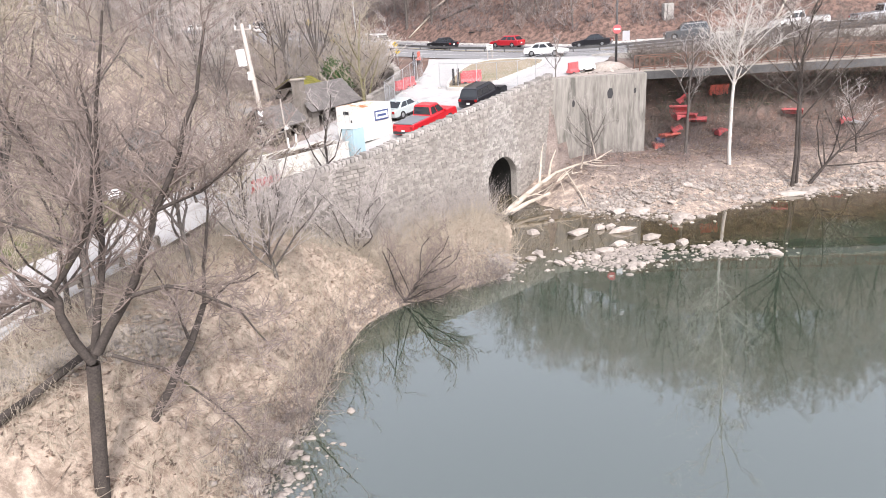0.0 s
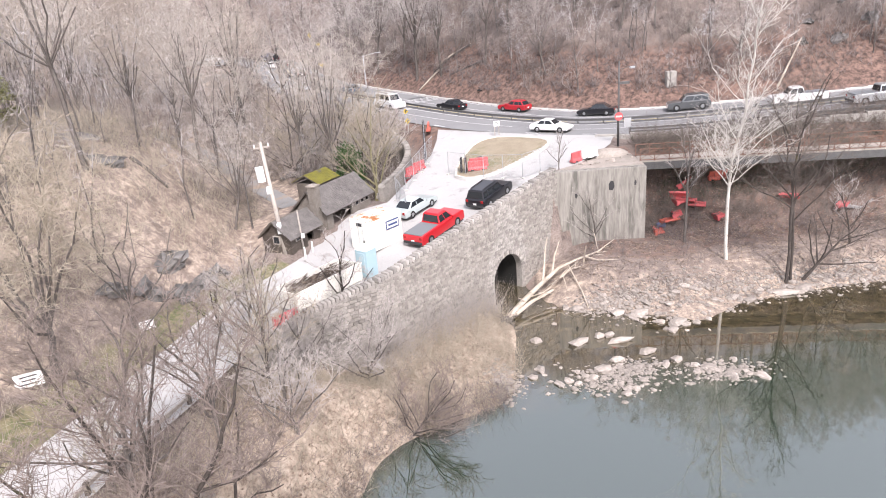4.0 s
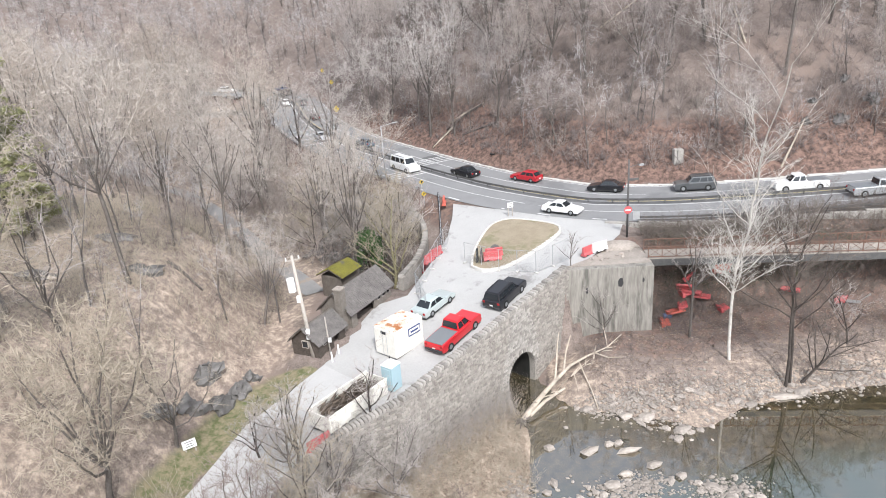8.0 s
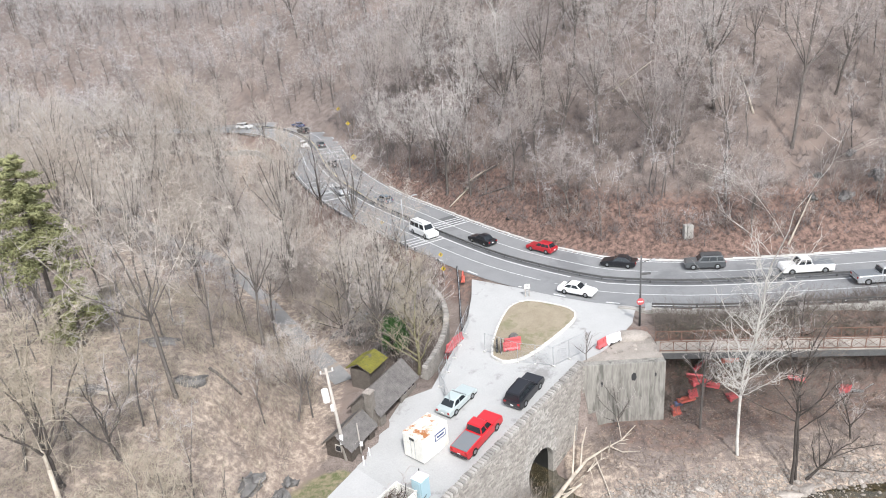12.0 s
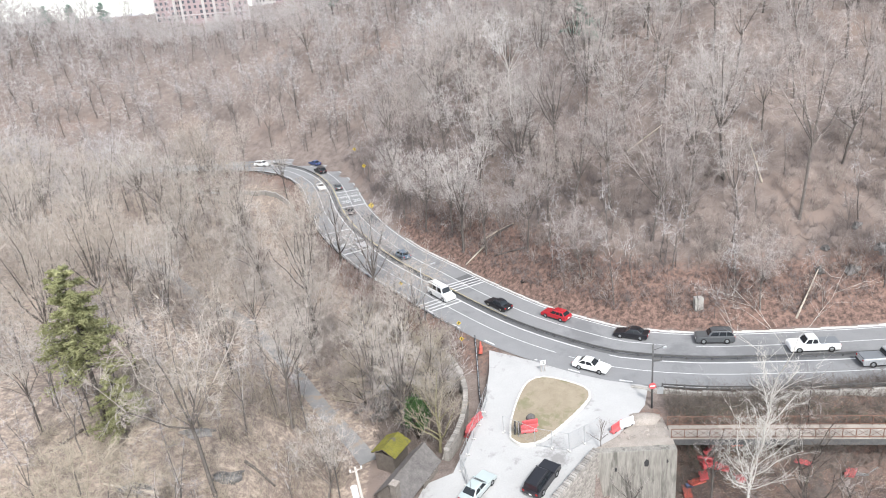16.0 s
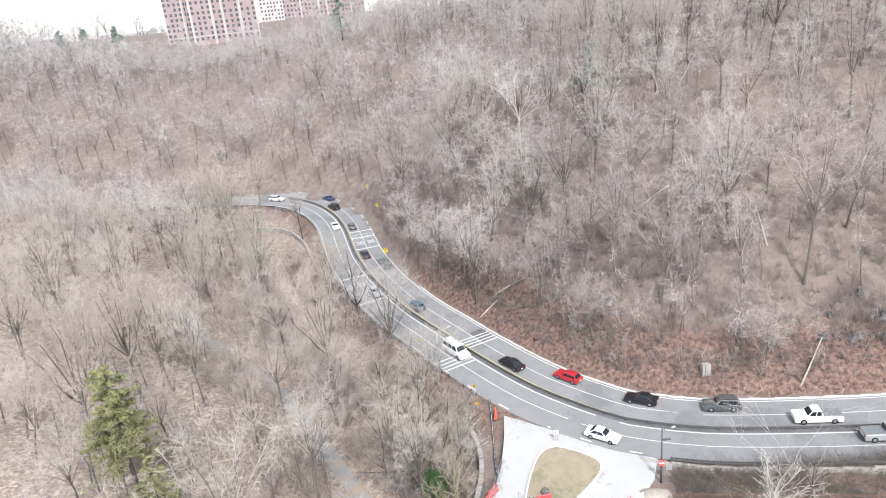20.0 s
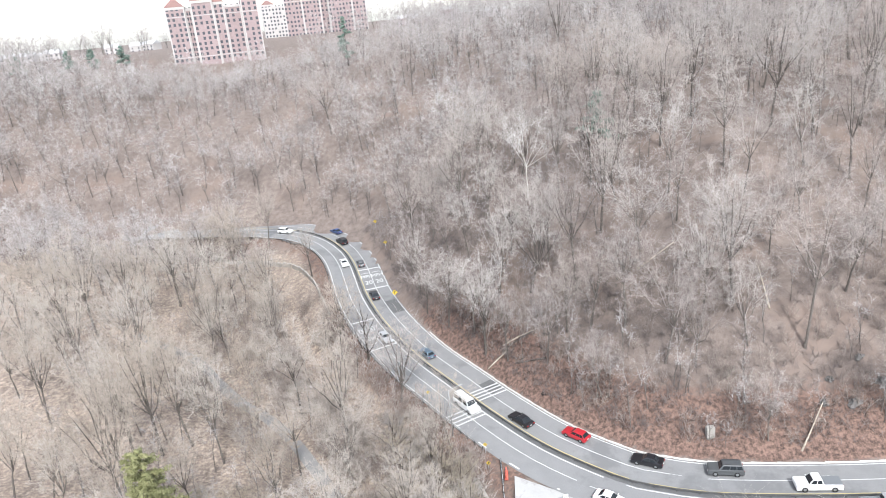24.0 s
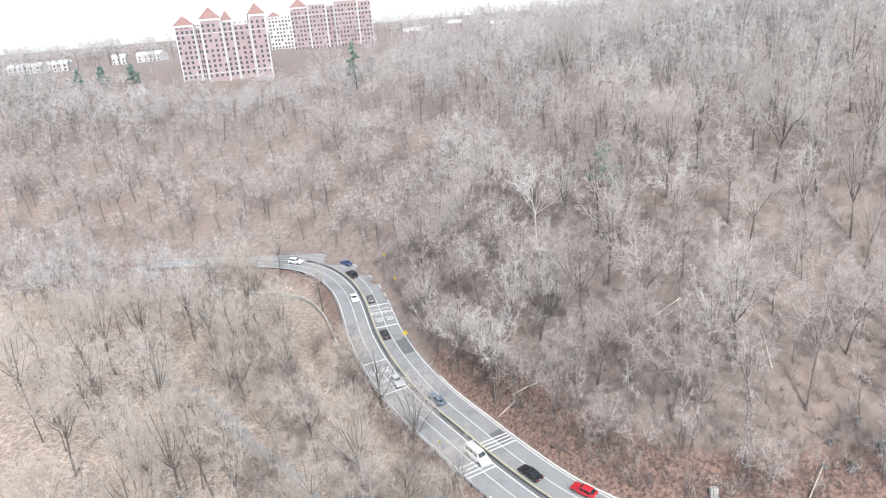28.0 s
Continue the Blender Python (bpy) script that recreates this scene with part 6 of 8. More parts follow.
sg = part("side_sign", Geo().box((0.6, -1.25, 1.75), (1.5, 0.03, 0.75)), M_signblue, con, "dark blue sign panel")
part("sign_bar", Geo().box((0.6, -1.27, 1.75), (1.3, 0.02, 0.5)), M_signwhite, sg, "white panel")
part("sign_bar", Geo().box((0.6, -1.285, 1.75), (1.0, 0.015, 0.18)), M_signblue, sg, "plain blue bar")
for sy in (-0.6, 0.6):
    d = part("door", Geo().box((-1.77, sy, 1.25), (0.05, 1.12, 2.3)), M_offwhite, con)
    part("lock_rod", Geo().tube((-1.81, sy * 0.4, 0.2), (-1.81, sy * 0.4, 2.4), 0.02, n=6), M_galv, d)
part("vent_grille", Geo().box((-1.8, 0.1, 2.15), (0.04, 0.55, 0.25)), M_black, con, "dark vent bars")

DUM = Matrix.Translation((-8.75, 43.0, float(z_deck(-8.75, 43.0)))) @ Matrix.Rotation(radians(54), 4, "Z")
dum = thing("rolloff_dumpster", DUM, "long white open dumpster heaped with cut branches", "dumpster")
part("floor", Geo().box((0, 0, 0.25), (6.2, 2.1, 0.12)), M_offwhite, dum)
for sy in (-1, 1):
    part("side_panel", Geo().box((0, sy * 1.05, 0.85), (6.2, 0.08, 1.25)), M_offwhite, dum, bevel=0.02)
    for k in range(9):
        part("side_rib", Geo().box((-2.9 + k * 0.72, sy * 1.12, 0.8), (0.1, 0.08, 1.2)), M_offwhite, dum)
    part("top_rail", Geo().box((0, sy * 1.07, 1.5), (6.25, 0.14, 0.1)), M_offwhite, dum)
    part("skid", Geo().box((0, sy * 0.7, 0.1), (6.2, 0.15, 0.2)), M_steel, dum)
for sx in (-1, 1):
    part("end_panel", Geo().box((sx * 3.08, 0, 0.85), (0.08, 2.05, 1.25)), M_offwhite, dum)
r = random.Random(9)
sticks = []
M_cut = material("cut_brown_branches", (0.06, 0.045, 0.036), (0.27, 0.215, 0.17), 1.2, 0.95, 0.3, 6, spread=0.5)
for k in range(420):
    p = Vector((r.uniform(-2.8, 2.0), r.uniform(-0.8, 0.8), r.uniform(0.8, 1.45)))
    d = Vector((r.uniform(0.4, 1), r.uniform(-0.4, 0.4), r.uniform(-0.12, 0.2))).normalized() * r.uniform(0.5, 1.6)
    q = p + d
    q = Vector((max(-3, min(3, q.x)), max(-1.0, min(1.0, q.y)), max(0.8, q.z)))
    sticks.append((p, q, r.uniform(0.02, 0.085), 0.0))
v, f = spikes(sticks, 5)
br = tagged(part("cut_branches", array_mesh("cut_branches", v, f, M_cut), M_cut), "tangled heap of cut brown branches in the dumpster", "branches", kind="stuff")
br.matrix_basis = DUM
cab = thing("portable_toilet", Matrix.Translation((-5.75, 45.6, float(z_deck(-5.75, 45.6)))) @ Matrix.Rotation(radians(54), 4, "Z"), "pale blue portable toilet cabin by the wall", "portable toilet")
part("cabin", Geo().box((0, 0, 1.05), (1.1, 1.1, 2.1)), M_blue, cab, bevel=0.04)
part("roof", Geo().loft([[(-0.58, -0.58, 2.1), (0.58, -0.58, 2.1), (0.58, 0.58, 2.1), (-0.58, 0.58, 2.1)], [(-0.4, -0.4, 2.3), (0.4, -0.4, 2.3), (0.4, 0.4, 2.3), (-0.4, 0.4, 2.3)]]), M_signwhite, cab, "translucent white roof")
part("door", Geo().box((-0.57, 0, 1.0), (0.04, 0.75, 1.8)), M_blue, cab)
part("vent_pipe", Geo().tube((0.4, 0.4, 0.2), (0.4, 0.4, 2.5), 0.05, n=8), M_black, cab)


def barricade(name, m, mat, label, L=1.9):
    """A plastic traffic barrier with a wide foot, slots and a ribbed face."""
    t = thing(name, m, label, "barrier", "plastic barriers")
    prof = [(-0.28, 0), (0.28, 0), (0.26, 0.2), (0.12, 0.36), (0.09, 0.95), (-0.09, 0.95), (-0.12, 0.36), (-0.26, 0.2)]
    part("shell", Geo().loft([[(x, y, z) for y, z in prof] for x in (-L / 2, -L / 2 + 0.1, L / 2 - 0.1, L / 2)]), mat, t, bevel=0.03)
    for k in range(3):
        part("rib", Geo().box((-L / 2 + (k + 0.5) * L / 3, 0, 0.66), (0.16, 0.26, 0.5), 0, 0.03), mat, t)
    for sx in (-1, 1):
        part("foot_slot", Geo().box((sx * L * 0.28, 0, 0.06), (0.3, 0.6, 0.1)), M_black, t)
    return t


def deck_m(x, y, deg, tilt=0.0):
    return Matrix.Translation((x, y, float(z_deck(x, y)))) @ Matrix.Rotation(radians(deg), 4, "Z") @ Matrix.Rotation(tilt, 4, "X")


def land_m(x, y, deg, tilt=0.0, up_=0.0):
    return Matrix.Translation((x, y, zat(x, y) + up_)) @ Matrix.Rotation(radians(deg), 4, "Z") @ Matrix.Rotation(tilt, 4, "X")


isz = Matrix.Translation((0, 0, 0.25))
barricade("plastic_barrier", isz @ deck_m(3.5, 65.2, 5), M_red, "red plastic barrier standing on the island")
barricade("plastic_barrier", isz @ deck_m(3.7, 66.0, 12), M_red, "red plastic barrier standing on the island")
bp = thing("black_panel", isz @ deck_m(2.35, 65.1, 80), "upright black signal panel on the island", "panel")
part("panel", Geo().box((0, 0, 0.75), (0.5, 0.16, 1.5), 0, 0.03), M_black, bp)
part("panel", Geo().box((0, 0.45, 0.75), (0.5, 0.16, 1.5), 0, 0.03), M_black, bp)
st = thing("tree_stump_rock", isz @ deck_m(3.9, 67.4, 20), "dark rubble heap on the island grass", "rubble")
part("rubble", Geo().loft([[(0.6 * math.cos(a) * k, 0.45 * math.sin(a) * k, z) for a in np.linspace(0, 5.6, 9)] for k, z in ((1, 0), (0.9, 0.3), (0.5, 0.55), (0.2, 0.62))]), M_ledge, st)
for k, (x, y, d) in enumerate(((-3.2, 67.0, 60), (-2.5, 68.2, 55), (-3.5, 68.3, 62))):
    barricade("plastic_barrier", land_m(x, y, d, 0, 0.0) if k == 2 else deck_m(x, y, d), M_red, "faded red plastic barrier at the deck edge")
for x, y, d, m_ in ((13.3, 64.1, 40, M_red), (14.5, 64.6, 28, M_signwhite)):
    barricade("plastic_barrier", deck_m(x, y, d), m_, "faded plastic barrier beside the abutment")
barricade("plastic_barrier", deck_m(-10.4, 38.9, 48), M_red, "red plastic barrier at the end of the dumpster")
for x, y, d in ((-1.6, 82.6, 88),):
    barricade("plastic_barrier", deck_m(x, y, d), M_orange, "orange plastic barrier by the guardrail")
# fallen and crumpled ones on the bank
for x, y, d, tl, up_, mt in ((22.3, 62.9, 78, 1.2, 0.35, M_red), (22.5, 63.5, 100, 1.45, 0.4, M_red), (23.2, 63.7, -20, 0.9, 0.4, M_red), (24.0, 63.5, -38, 1.2, 0.3, M_red), (21.7, 62.6, 20, 1.3, 0.25, M_orange), (23.5, 64.1, 50, 0.7, 0.4, M_red), (24.8, 63.3, -25, 1.4, 0.3, M_red), (27.0, 64.2, 6, 0.35, 0.3, M_orange), (26.2, 62.6, 100, 1.3, 0.2, M_red), (33.8, 63.1, -30, 1.2, 0.3, M_red), (38.2, 62.4, 50, 1.4, 0.2, M_red), (20.1, 61.6, 85, 1.5, 0.2, M_orange)):
    barricade("plastic_barrier", land_m(x, y, d, tl, up_), mt, "crumpled red-orange plastic barrier thrown down the bank", 1.8)
dr = thing("drum", land_m(21.0, 62.2, 0), "dark blue plastic drum among the debris", "drum")
part("shell", Geo().tube((-0.4, 0, 0.3), (0.4, 0.1, 0.35), 0.3, n=14), M_signblue, dr)
fl = thing("bent_guardrail", land_m(39.5, 62.0, 10, 0, 0.6), "bent grey length of guardrail on the bank", "guardrail")
part("rail", Geo().box((0, 0, 0.3), (2.2, 0.1, 0.3), m=Matrix.Rotation(0.25, 4, "Y")), M_galv, fl)
part("rail", Geo().box((0, 0, 0), (1.4, 0.1, 0.3), m=Matrix.Translation((1.6, 0.1, 0.05)) @ Matrix.Rotation(-0.5, 4, "Y")), M_galv, fl)
for x, y, s in ((-12.5, 39.4, 0.8),):
    cb = thing("concrete_block", deck_m(x, y, 40), "pale concrete block at the driveway edge", "concrete block")
    part("block", Geo().box((0, 0, 0.3 * s), (1.6 * s, 0.9 * s, 0.6 * s), 0, 0.04), M_kerb, cb)


# ---- temporary fence ----
def fence(line, label, h=2.3):
    t = thing("chain_link_fence", pose(0, 0, 0), label, "fence")
    for a, b in zip(line[:-1], line[1:]):
        n = max(1, int(round(math.dist(a, b) / 2.5)))
        for i in range(n):
            p = Vector((a[0] + (b[0] - a[0]) * i / n, a[1] + (b[1] - a[1]) * i / n, 0))
            q = Vector((a[0] + (b[0] - a[0]) * (i + 1) / n, a[1] + (b[1] - a[1]) * (i + 1) / n, 0))
            p.z, q.z = float(z_deck(p.x, p.y)), float(z_deck(q.x, q.y))
            up_ = Vector((0, 0, 1))
            part("post", Geo().tube(p, p + up_ * h, 0.035, n=6), M_galv, t)
            part("rail", Geo().tube(p + up_ * h, q + up_ * h, 0.022, n=5), M_galv, t)
            part("rail", Geo().tube(p + up_ * 0.12, q + up_ * 0.12, 0.022, n=5), M_galv, t)
            part("foot", Geo().box(p + up_ * 0.06, (0.5, 0.22, 0.12), math.atan2(b[1] - a[1], b[0] - a[0]) + 1.57), M_kerb, t)
            wires = []
            for k in range(1, 14):
                u0, u1 = k / 14, k / 14 + 0.35
                wires.append((p.lerp(q, u0) + up_ * 0.12, p.lerp(q, min(1, u1)) + up_ * (0.12 + (h - 0.12) * (min(1, u1) - u0) / 0.35), 0.004, 0.004))
                wires.append((p.lerp(q, u0) + up_ * 0.12, p.lerp(q, max(0, u0 - 0.35)) + up_ * (0.12 + (h - 0.12) * min(0.35, u0) / 0.35), 0.004, 0.004))
            v, f = tubes(wires, 3)
            part("mesh_wire", array_mesh("mesh_wire", v, f, M_galv), M_galv, t)
    return t


fence([(0.6, 65.9), (4.0, 63.2), (7.6, 61.7), (11.2, 63.5)], "temporary chain-link fence panels across the deck")
fence([(-3.3, 56.4), (-4.4, 60.4), (-2.9, 65.2), (-1.0, 72.0)], "temporary chain-link fence panels along the deck edge")

# ---- trail bridge ----
M_deckp = material("dusty_bridge_planks", (0.27, 0.24, 0.21), (0.4, 0.36, 0.315), 1.5, 0.9, 0.2, 10, rand=0.12)
br0, br1 = Vector((18.8, 62.1, 9.3)), Vector((75, 57.4, 9.6))
tb = thing("trail_bridge", Matrix.Translation(br0) @ Matrix.Rotation(math.atan2(br1.y - br0.y, br1.x - br0.x), 4, "Z"), "narrow trail bridge with brown cross-braced railings", "footbridge")
BL = (br1 - br0).length
nb = 42
bs = BL / nb
for k in range(nb):
    part("deck_plank", Geo().box((bs * (k + 0.5), 1.2, -0.05), (bs - 0.02, 2.5, 0.12), 0, 0.01), M_deckp, tb)
for yy in (0.05, 2.35):
    part("girder", Geo().box((BL / 2, yy, -0.45), (BL, 0.3, 0.7)), M_steel, tb)
    for k in range(nb + 1):
        part("post", Geo().box((bs * k, yy, 0.55), (0.07, 0.07, 1.2)), M_rust, tb)
    for z_ in (1.15, 0.12):
        part("rail", Geo().box((BL / 2, yy, z_), (BL, 0.08, 0.07)), M_rust, tb)
    for k in range(nb):
        for s_ in (1, -1):
            a, b = Vector((bs * k, yy, 0.63 - s_ * 0.48)), Vector((bs * (k + 1), yy, 0.63 + s_ * 0.48))
            part("brace", Geo().tube(a, b, 0.022, n=4), M_rust, tb)
for k in (20, 34):
    x = bs * k
    w_ = tb.matrix_basis @ Vector((x, 1.2, 0))
    zb = zat(w_.x, w_.y)
    part("pier", Geo().box((x, 1.2, (zb - br0.z - 0.8) / 2 - 0.2), (0.5, 2.2, br0.z - zb - 0.6)), M_concrete, tb)

# ---- rocks ----
rock_bank = []
for k in range(10):
    r = random.Random(100 + k)
    bm = bmesh.new()
    bmesh.ops.create_icosphere(bm, subdivisions=1, radius=0.5)
    for v in bm.verts:
        v.co = Vector((v.co.x * r.uniform(0.8, 1.2), v.co.y * r.uniform(0.8, 1.2), v.co.z * r.uniform(0.5, 0.8)))
        v.co += Vector((r.uniform(-0.1, 0.1), r.uniform(-0.1, 0.1), r.uniform(-0.08, 0.08)))
    me = bpy.data.meshes.new("rock")
    bm.to_mesh(me)
    bm.free()
    me.materials.append(M_rock)
    rock_bank.append(me)


def rock(x, y, z, sx, sy, sz, turn, label, mat_i, group="creek rocks"):
    ob = new("rock", rock_bank[mat_i % 10])
    ob.matrix_basis = Matrix.Translation((x, y, z)) @ Matrix.Rotation(turn, 4, "Z") @ Matrix.Diagonal((sx, sy, sz, 1))
    return tagged(ob, label, "rock", group)


r = random.Random(31)
for x, y, sx, sy, a in ((9.4, 44.4, 1.9, 0.8, 0.5), (12.6, 44.3, 1.9, 0.7, 0.2), (12.0, 45.3, 1.0, 0.7, 0.8), (6.4, 45.2, 0.9, 0.8, 0.3), (11.2, 45.2, 0.8, 0.6, 0), (15.6, 41.0, 0.9, 0.7, 0.4), (14.0, 42.4, 1.3, 0.7, 0.2), (10.4, 40.4, 1.5, 1.1, 0.4), (11.7, 41.6, 1.2, 0.7, 0.1), (16.8, 45.4, 1.0, 0.8, 0.6), (17.6, 46.6, 1.5, 1.0, 0.3), (15.2, 48.6, 1.6, 1.2, 0.4), (13.4, 48.9, 1.3, 0.9, 0.2), (27.5, 50.6, 2.6, 0.9, -0.1), (29.6, 51.2, 2.0, 1.1, 0.5), (24.4, 49.6, 1.2, 0.8, 0.1), (10.4, 50.3, 1.2, 0.9, 0.5), (-6.9, 20.3, 1.0, 0.7, 0.4), (-6.6, 21.6, 0.9, 0.8, 0.8), (-7.4, 19.4, 1.2, 0.9, 0.1)):
    rock(x, y, 0.12, sx, sy, 0.8, a, "large pale flat rock in the shallow creek", r.randrange(10))
n = 0
while n < 250:
    c = r.choice(((10.3, 38.6, 2.6, 1.5), (12.6, 40.2, 1.8, 1.0), (18.3, 39.2, 2.6, 1.2), (17.5, 46.6, 1.6, 1.2), (16.5, 48.6, 3.6, 1.0), (22.5, 49.8, 3.5, 1.0), (28.5, 51.5, 3.5, 0.9), (34, 52.2, 4, 1.0), (13.5, 50.0, 3, 1.0), (8.2, 40.2, 2.4, 1.2), (19.5, 50.2, 4, 1.2)))
    x, y = c[0] + r.gauss(0, c[2] * 0.6), c[1] + r.gauss(0, c[3] * 0.6)
    s_ = 0.18 + 0.62 * r.random() ** 2
    rock(x, y, max(0.0, zat(x, y)) + 0.06 * s_, s_ * r.uniform(0.9, 1.7), s_, s_ * r.uniform(0.6, 1.0), r.uniform(0, 3), "small pale rock on the creek gravel bar", r.randrange(10))
    n += 1
# gravel
gv, gf_, k = [], [], 0
cobble = bmesh.new()
bmesh.ops.create_icosphere(cobble, subdivisions=1, radius=0.5)
base = np.array([v.co for v in cobble.verts], np.float32)
bf = np.array([[v.index for v in p.verts] for p in cobble.faces], np.int32)
cobble.free()
chip = np.random.default_rng(31)
for _ in range(5200):
    c = r.choice(((22, 51.2, 9, 0.9), (32, 52.4, 9, 0.8), (15, 50.2, 4, 0.9), (10.5, 39, 2.4, 1.4), (18.3, 39.2, 2.4, 1.2), (12.4, 40.4, 1.8, 0.9), (17, 49, 5, 1.6), (26, 51.2, 6, 1.5), (36, 53, 5, 1.5), (3.6, 39.5, 1.0, 1.8), (13, 50.5, 3, 1.2), (-6.8, 20, 1.5, 2.5)))
    x, y = c[0] + r.gauss(0, c[2] * 0.6), c[1] + r.gauss(0, c[3] * 0.6)
    s_ = r.uniform(0.06, 0.2) if r.random() < 0.75 else r.uniform(0.2, 0.42)
    a_ = r.uniform(0, 3)
    turned = (base * chip.uniform(0.65, 1.25, base.shape)) @ np.array([[math.cos(a_), math.sin(a_), 0], [-math.sin(a_), math.cos(a_), 0], [0, 0, 1]])
    gv.append(turned * np.array([s_ * r.uniform(0.8, 1.6), s_, s_ * 0.8], np.float32) + np.array([x, y, max(-0.03, zat(x, y)) + 0.02], np.float32))
    gf_.append(bf + k)
    k += len(base)
tagged(part("gravel", array_mesh("gravel", np.concatenate(gv), np.concatenate(gf_), M_rock), M_rock), "loose pale gravel and cobbles along the creek", "gravel", kind="stuff")
rv, rf_, k = [], [], 0
for _ in range(700):
    u = r.random()
    x, y = -15.2 + 4.6 * u + r.gauss(0, 0.5), 18.6 + 4.8 * u + r.gauss(0, 0.6)
    s_ = r.uniform(0.15, 0.42)
    a_ = r.uniform(0, 3)
    turned = (base * chip.uniform(0.6, 1.3, base.shape)) @ np.array([[math.cos(a_), math.sin(a_), 0], [-math.sin(a_), math.cos(a_), 0], [0, 0, 1]])
    rv.append(turned * np.array([s_ * r.uniform(0.9, 1.6), s_, s_ * 0.7], np.float32) + np.array([x, y, zat(x, y) + 0.04], np.float32))
    rf_.append(bf + k)
    k += len(base)
tagged(part("riprap", array_mesh("riprap", np.concatenate(rv), np.concatenate(rf_), M_rock), M_rock), "tumbled grey riprap stones below the driveway", "riprap", kind="stuff")
# rock ledges beside the drive
ledge_bank = []
for k in range(5):
    bm = bmesh.new()
    bmesh.ops.create_icosphere(bm, subdivisions=3, radius=0.5)
    for v in bm.verts:
        p = v.co.copy()
        c_ = Vector([round(u * 4 + noise.noise(p * 2.5 + Vector((k * 7, 9, 0))) * 1.6) / 4 for u in p])
        q = noise.noise(p * 2.0 + Vector((k * 7, 0, 0))) * 0.35 + noise.noise(p * 6.0 + Vector((k * 3, 5, 0))) * 0.12
        v.co = p.lerp(c_, 0.75) * (1 + q)
    me = bpy.data.meshes.new("rock_ledge")
    bm.to_mesh(me)
    bm.free()
    me.materials.append(M_ledge)
    ledge_bank.append(me)
for k, (x, y, sx, sy, sz, a) in enumerate(((-20.6, 42.6, 3.6, 2.0, 2.2, 1.0), (-19.0, 44.4, 3.6, 1.9, 2.2, 0.9), (-18.0, 46.2, 2.8, 1.6, 2.0, 1.1), (-21.8, 40.8, 3.0, 1.7, 1.5, 0.9), (-20.2, 45.8, 3.2, 2.2, 2.2, 0.7), (-17.6, 48.0, 2.2, 1.4, 1.3, 1.0), (-26.5, 52.0, 4.2, 1.8, 1.3, 0.3), (-31.0, 58.0, 4.4, 1.7, 1.1, 0.2), (-34, 50, 3.6, 1.7, 1.1, 0.2), (50, 86.5, 2.6, 2, 2.0, 0.0), (46, 87.0, 2.0, 1.6, 1.4, 0.3), (55, 88.5, 3.0, 2, 2.2, 0.1), (48, 90.0, 1.6, 1.4, 1.2, 0.2), (60, 91, 3, 2, 2.0, 0.3), (53, 92, 2, 1.4, 1.5, 0.2))):
    ob = new("rock_ledge", ledge_bank[k % 5])
    ob.matrix_basis = Matrix.Translation((x, y, zat(x, y) + 0.05)) @ Matrix.Rotation(a, 4, "Z") @ Matrix.Rotation(0.25, 4, "Y") @ Matrix.Diagonal((sx * 0.7, sy * 0.7, sz * 0.85, 1))
    tagged(ob, "dark layered rock ledge cropping out of the leaf litter", "rock ledge", "rock ledges")
cu = thing("culvert_block", Matrix.Translation((29.2, 85.9, zat(29.2, 85.9))) @ Matrix.Rotation(0.1, 4, "Z"), "pale weathered concrete block on the hillside", "concrete block")
part("block", Geo().box((0, 0, 0.7), (1.2, 0.8, 2.0), 0, 0.1), M_concrete, cu)
ty = thing("tyre", Matrix.Translation((5.9, 100.9, zat(5.9, 100.9) + 0.12)), "old black tyre lying beside the kerb", "tyre")
part("tread", Geo().loft([[((0.33 + 0.1 * math.cos(b)) * math.cos(a), (0.33 + 0.1 * math.cos(b)) * math.sin(a), 0.1 * math.sin(b)) for b in np.linspace(0, 2 * math.pi, 8, endpoint=False)] for a in np.linspace(0, 2 * math.pi, 17)], True, False), M_tyre, ty)

# ---- fallen log at the culvert ----
def branch_mesh(paths, n=8):
    g = Geo()
    for pts, r0, r1 in paths:
        k = len(pts) - 1
        for i in range(k):
            a, b = r0 + (r1 - r0) * i / k, r0 + (r1 - r0) * (i + 1) / k
            g.tube(pts[i], pts[i + 1], a, b, n)
    return g


M_log = material("pale_dead_wood", (0.36, 0.305, 0.245), (0.56, 0.495, 0.415), 1.2, 0.9, 0.3, 6)
lg = thing("fallen_log", pose(0, 0, 0), "pale bark-stripped fallen tree jammed at the culvert", "fallen tree")
part("trunk", branch_mesh([([(4.7, 48.7, 0.45), (5.7, 50.0, 0.85), (6.8, 51.3, 1.25), (8.3, 53.0, 1.7), (9.8, 54.6, 2.1)], 0.26, 0.15)]), M_log, lg, "", True)
part("branch", branch_mesh([([(8.0, 52.6, 1.6), (8.4, 54.2, 2.6), (8.8, 56.2, 3.4), (9.2, 57.6, 4.0)], 0.12, 0.03)], 6), M_log, lg)
part("branch", branch_mesh([([(9.6, 54.4, 2.1), (11.6, 55.6, 2.4), (13.6, 56.8, 2.5), (15.5, 58.6, 2.9)], 0.13, 0.03)], 6), M_log, lg)
part("branch", branch_mesh([([(9.0, 53.8, 1.9), (9.6, 56.2, 2.6), (10.4, 58.2, 3.3)], 0.12, 0.04)], 6), M_log, lg)
part("branch", branch_mesh([([(12.4, 56.0, 2.4), (13.4, 55.2, 2.3), (15.2, 55.3, 2.2)], 0.08, 0.02)], 5), M_log, lg)
part("branch", branch_mesh([([(10.6, 55.2, 2.2), (11.2, 51.6, 1.0), (11.4, 50.0, 0.2)], 0.07, 0.04)], 5), M_log, lg)
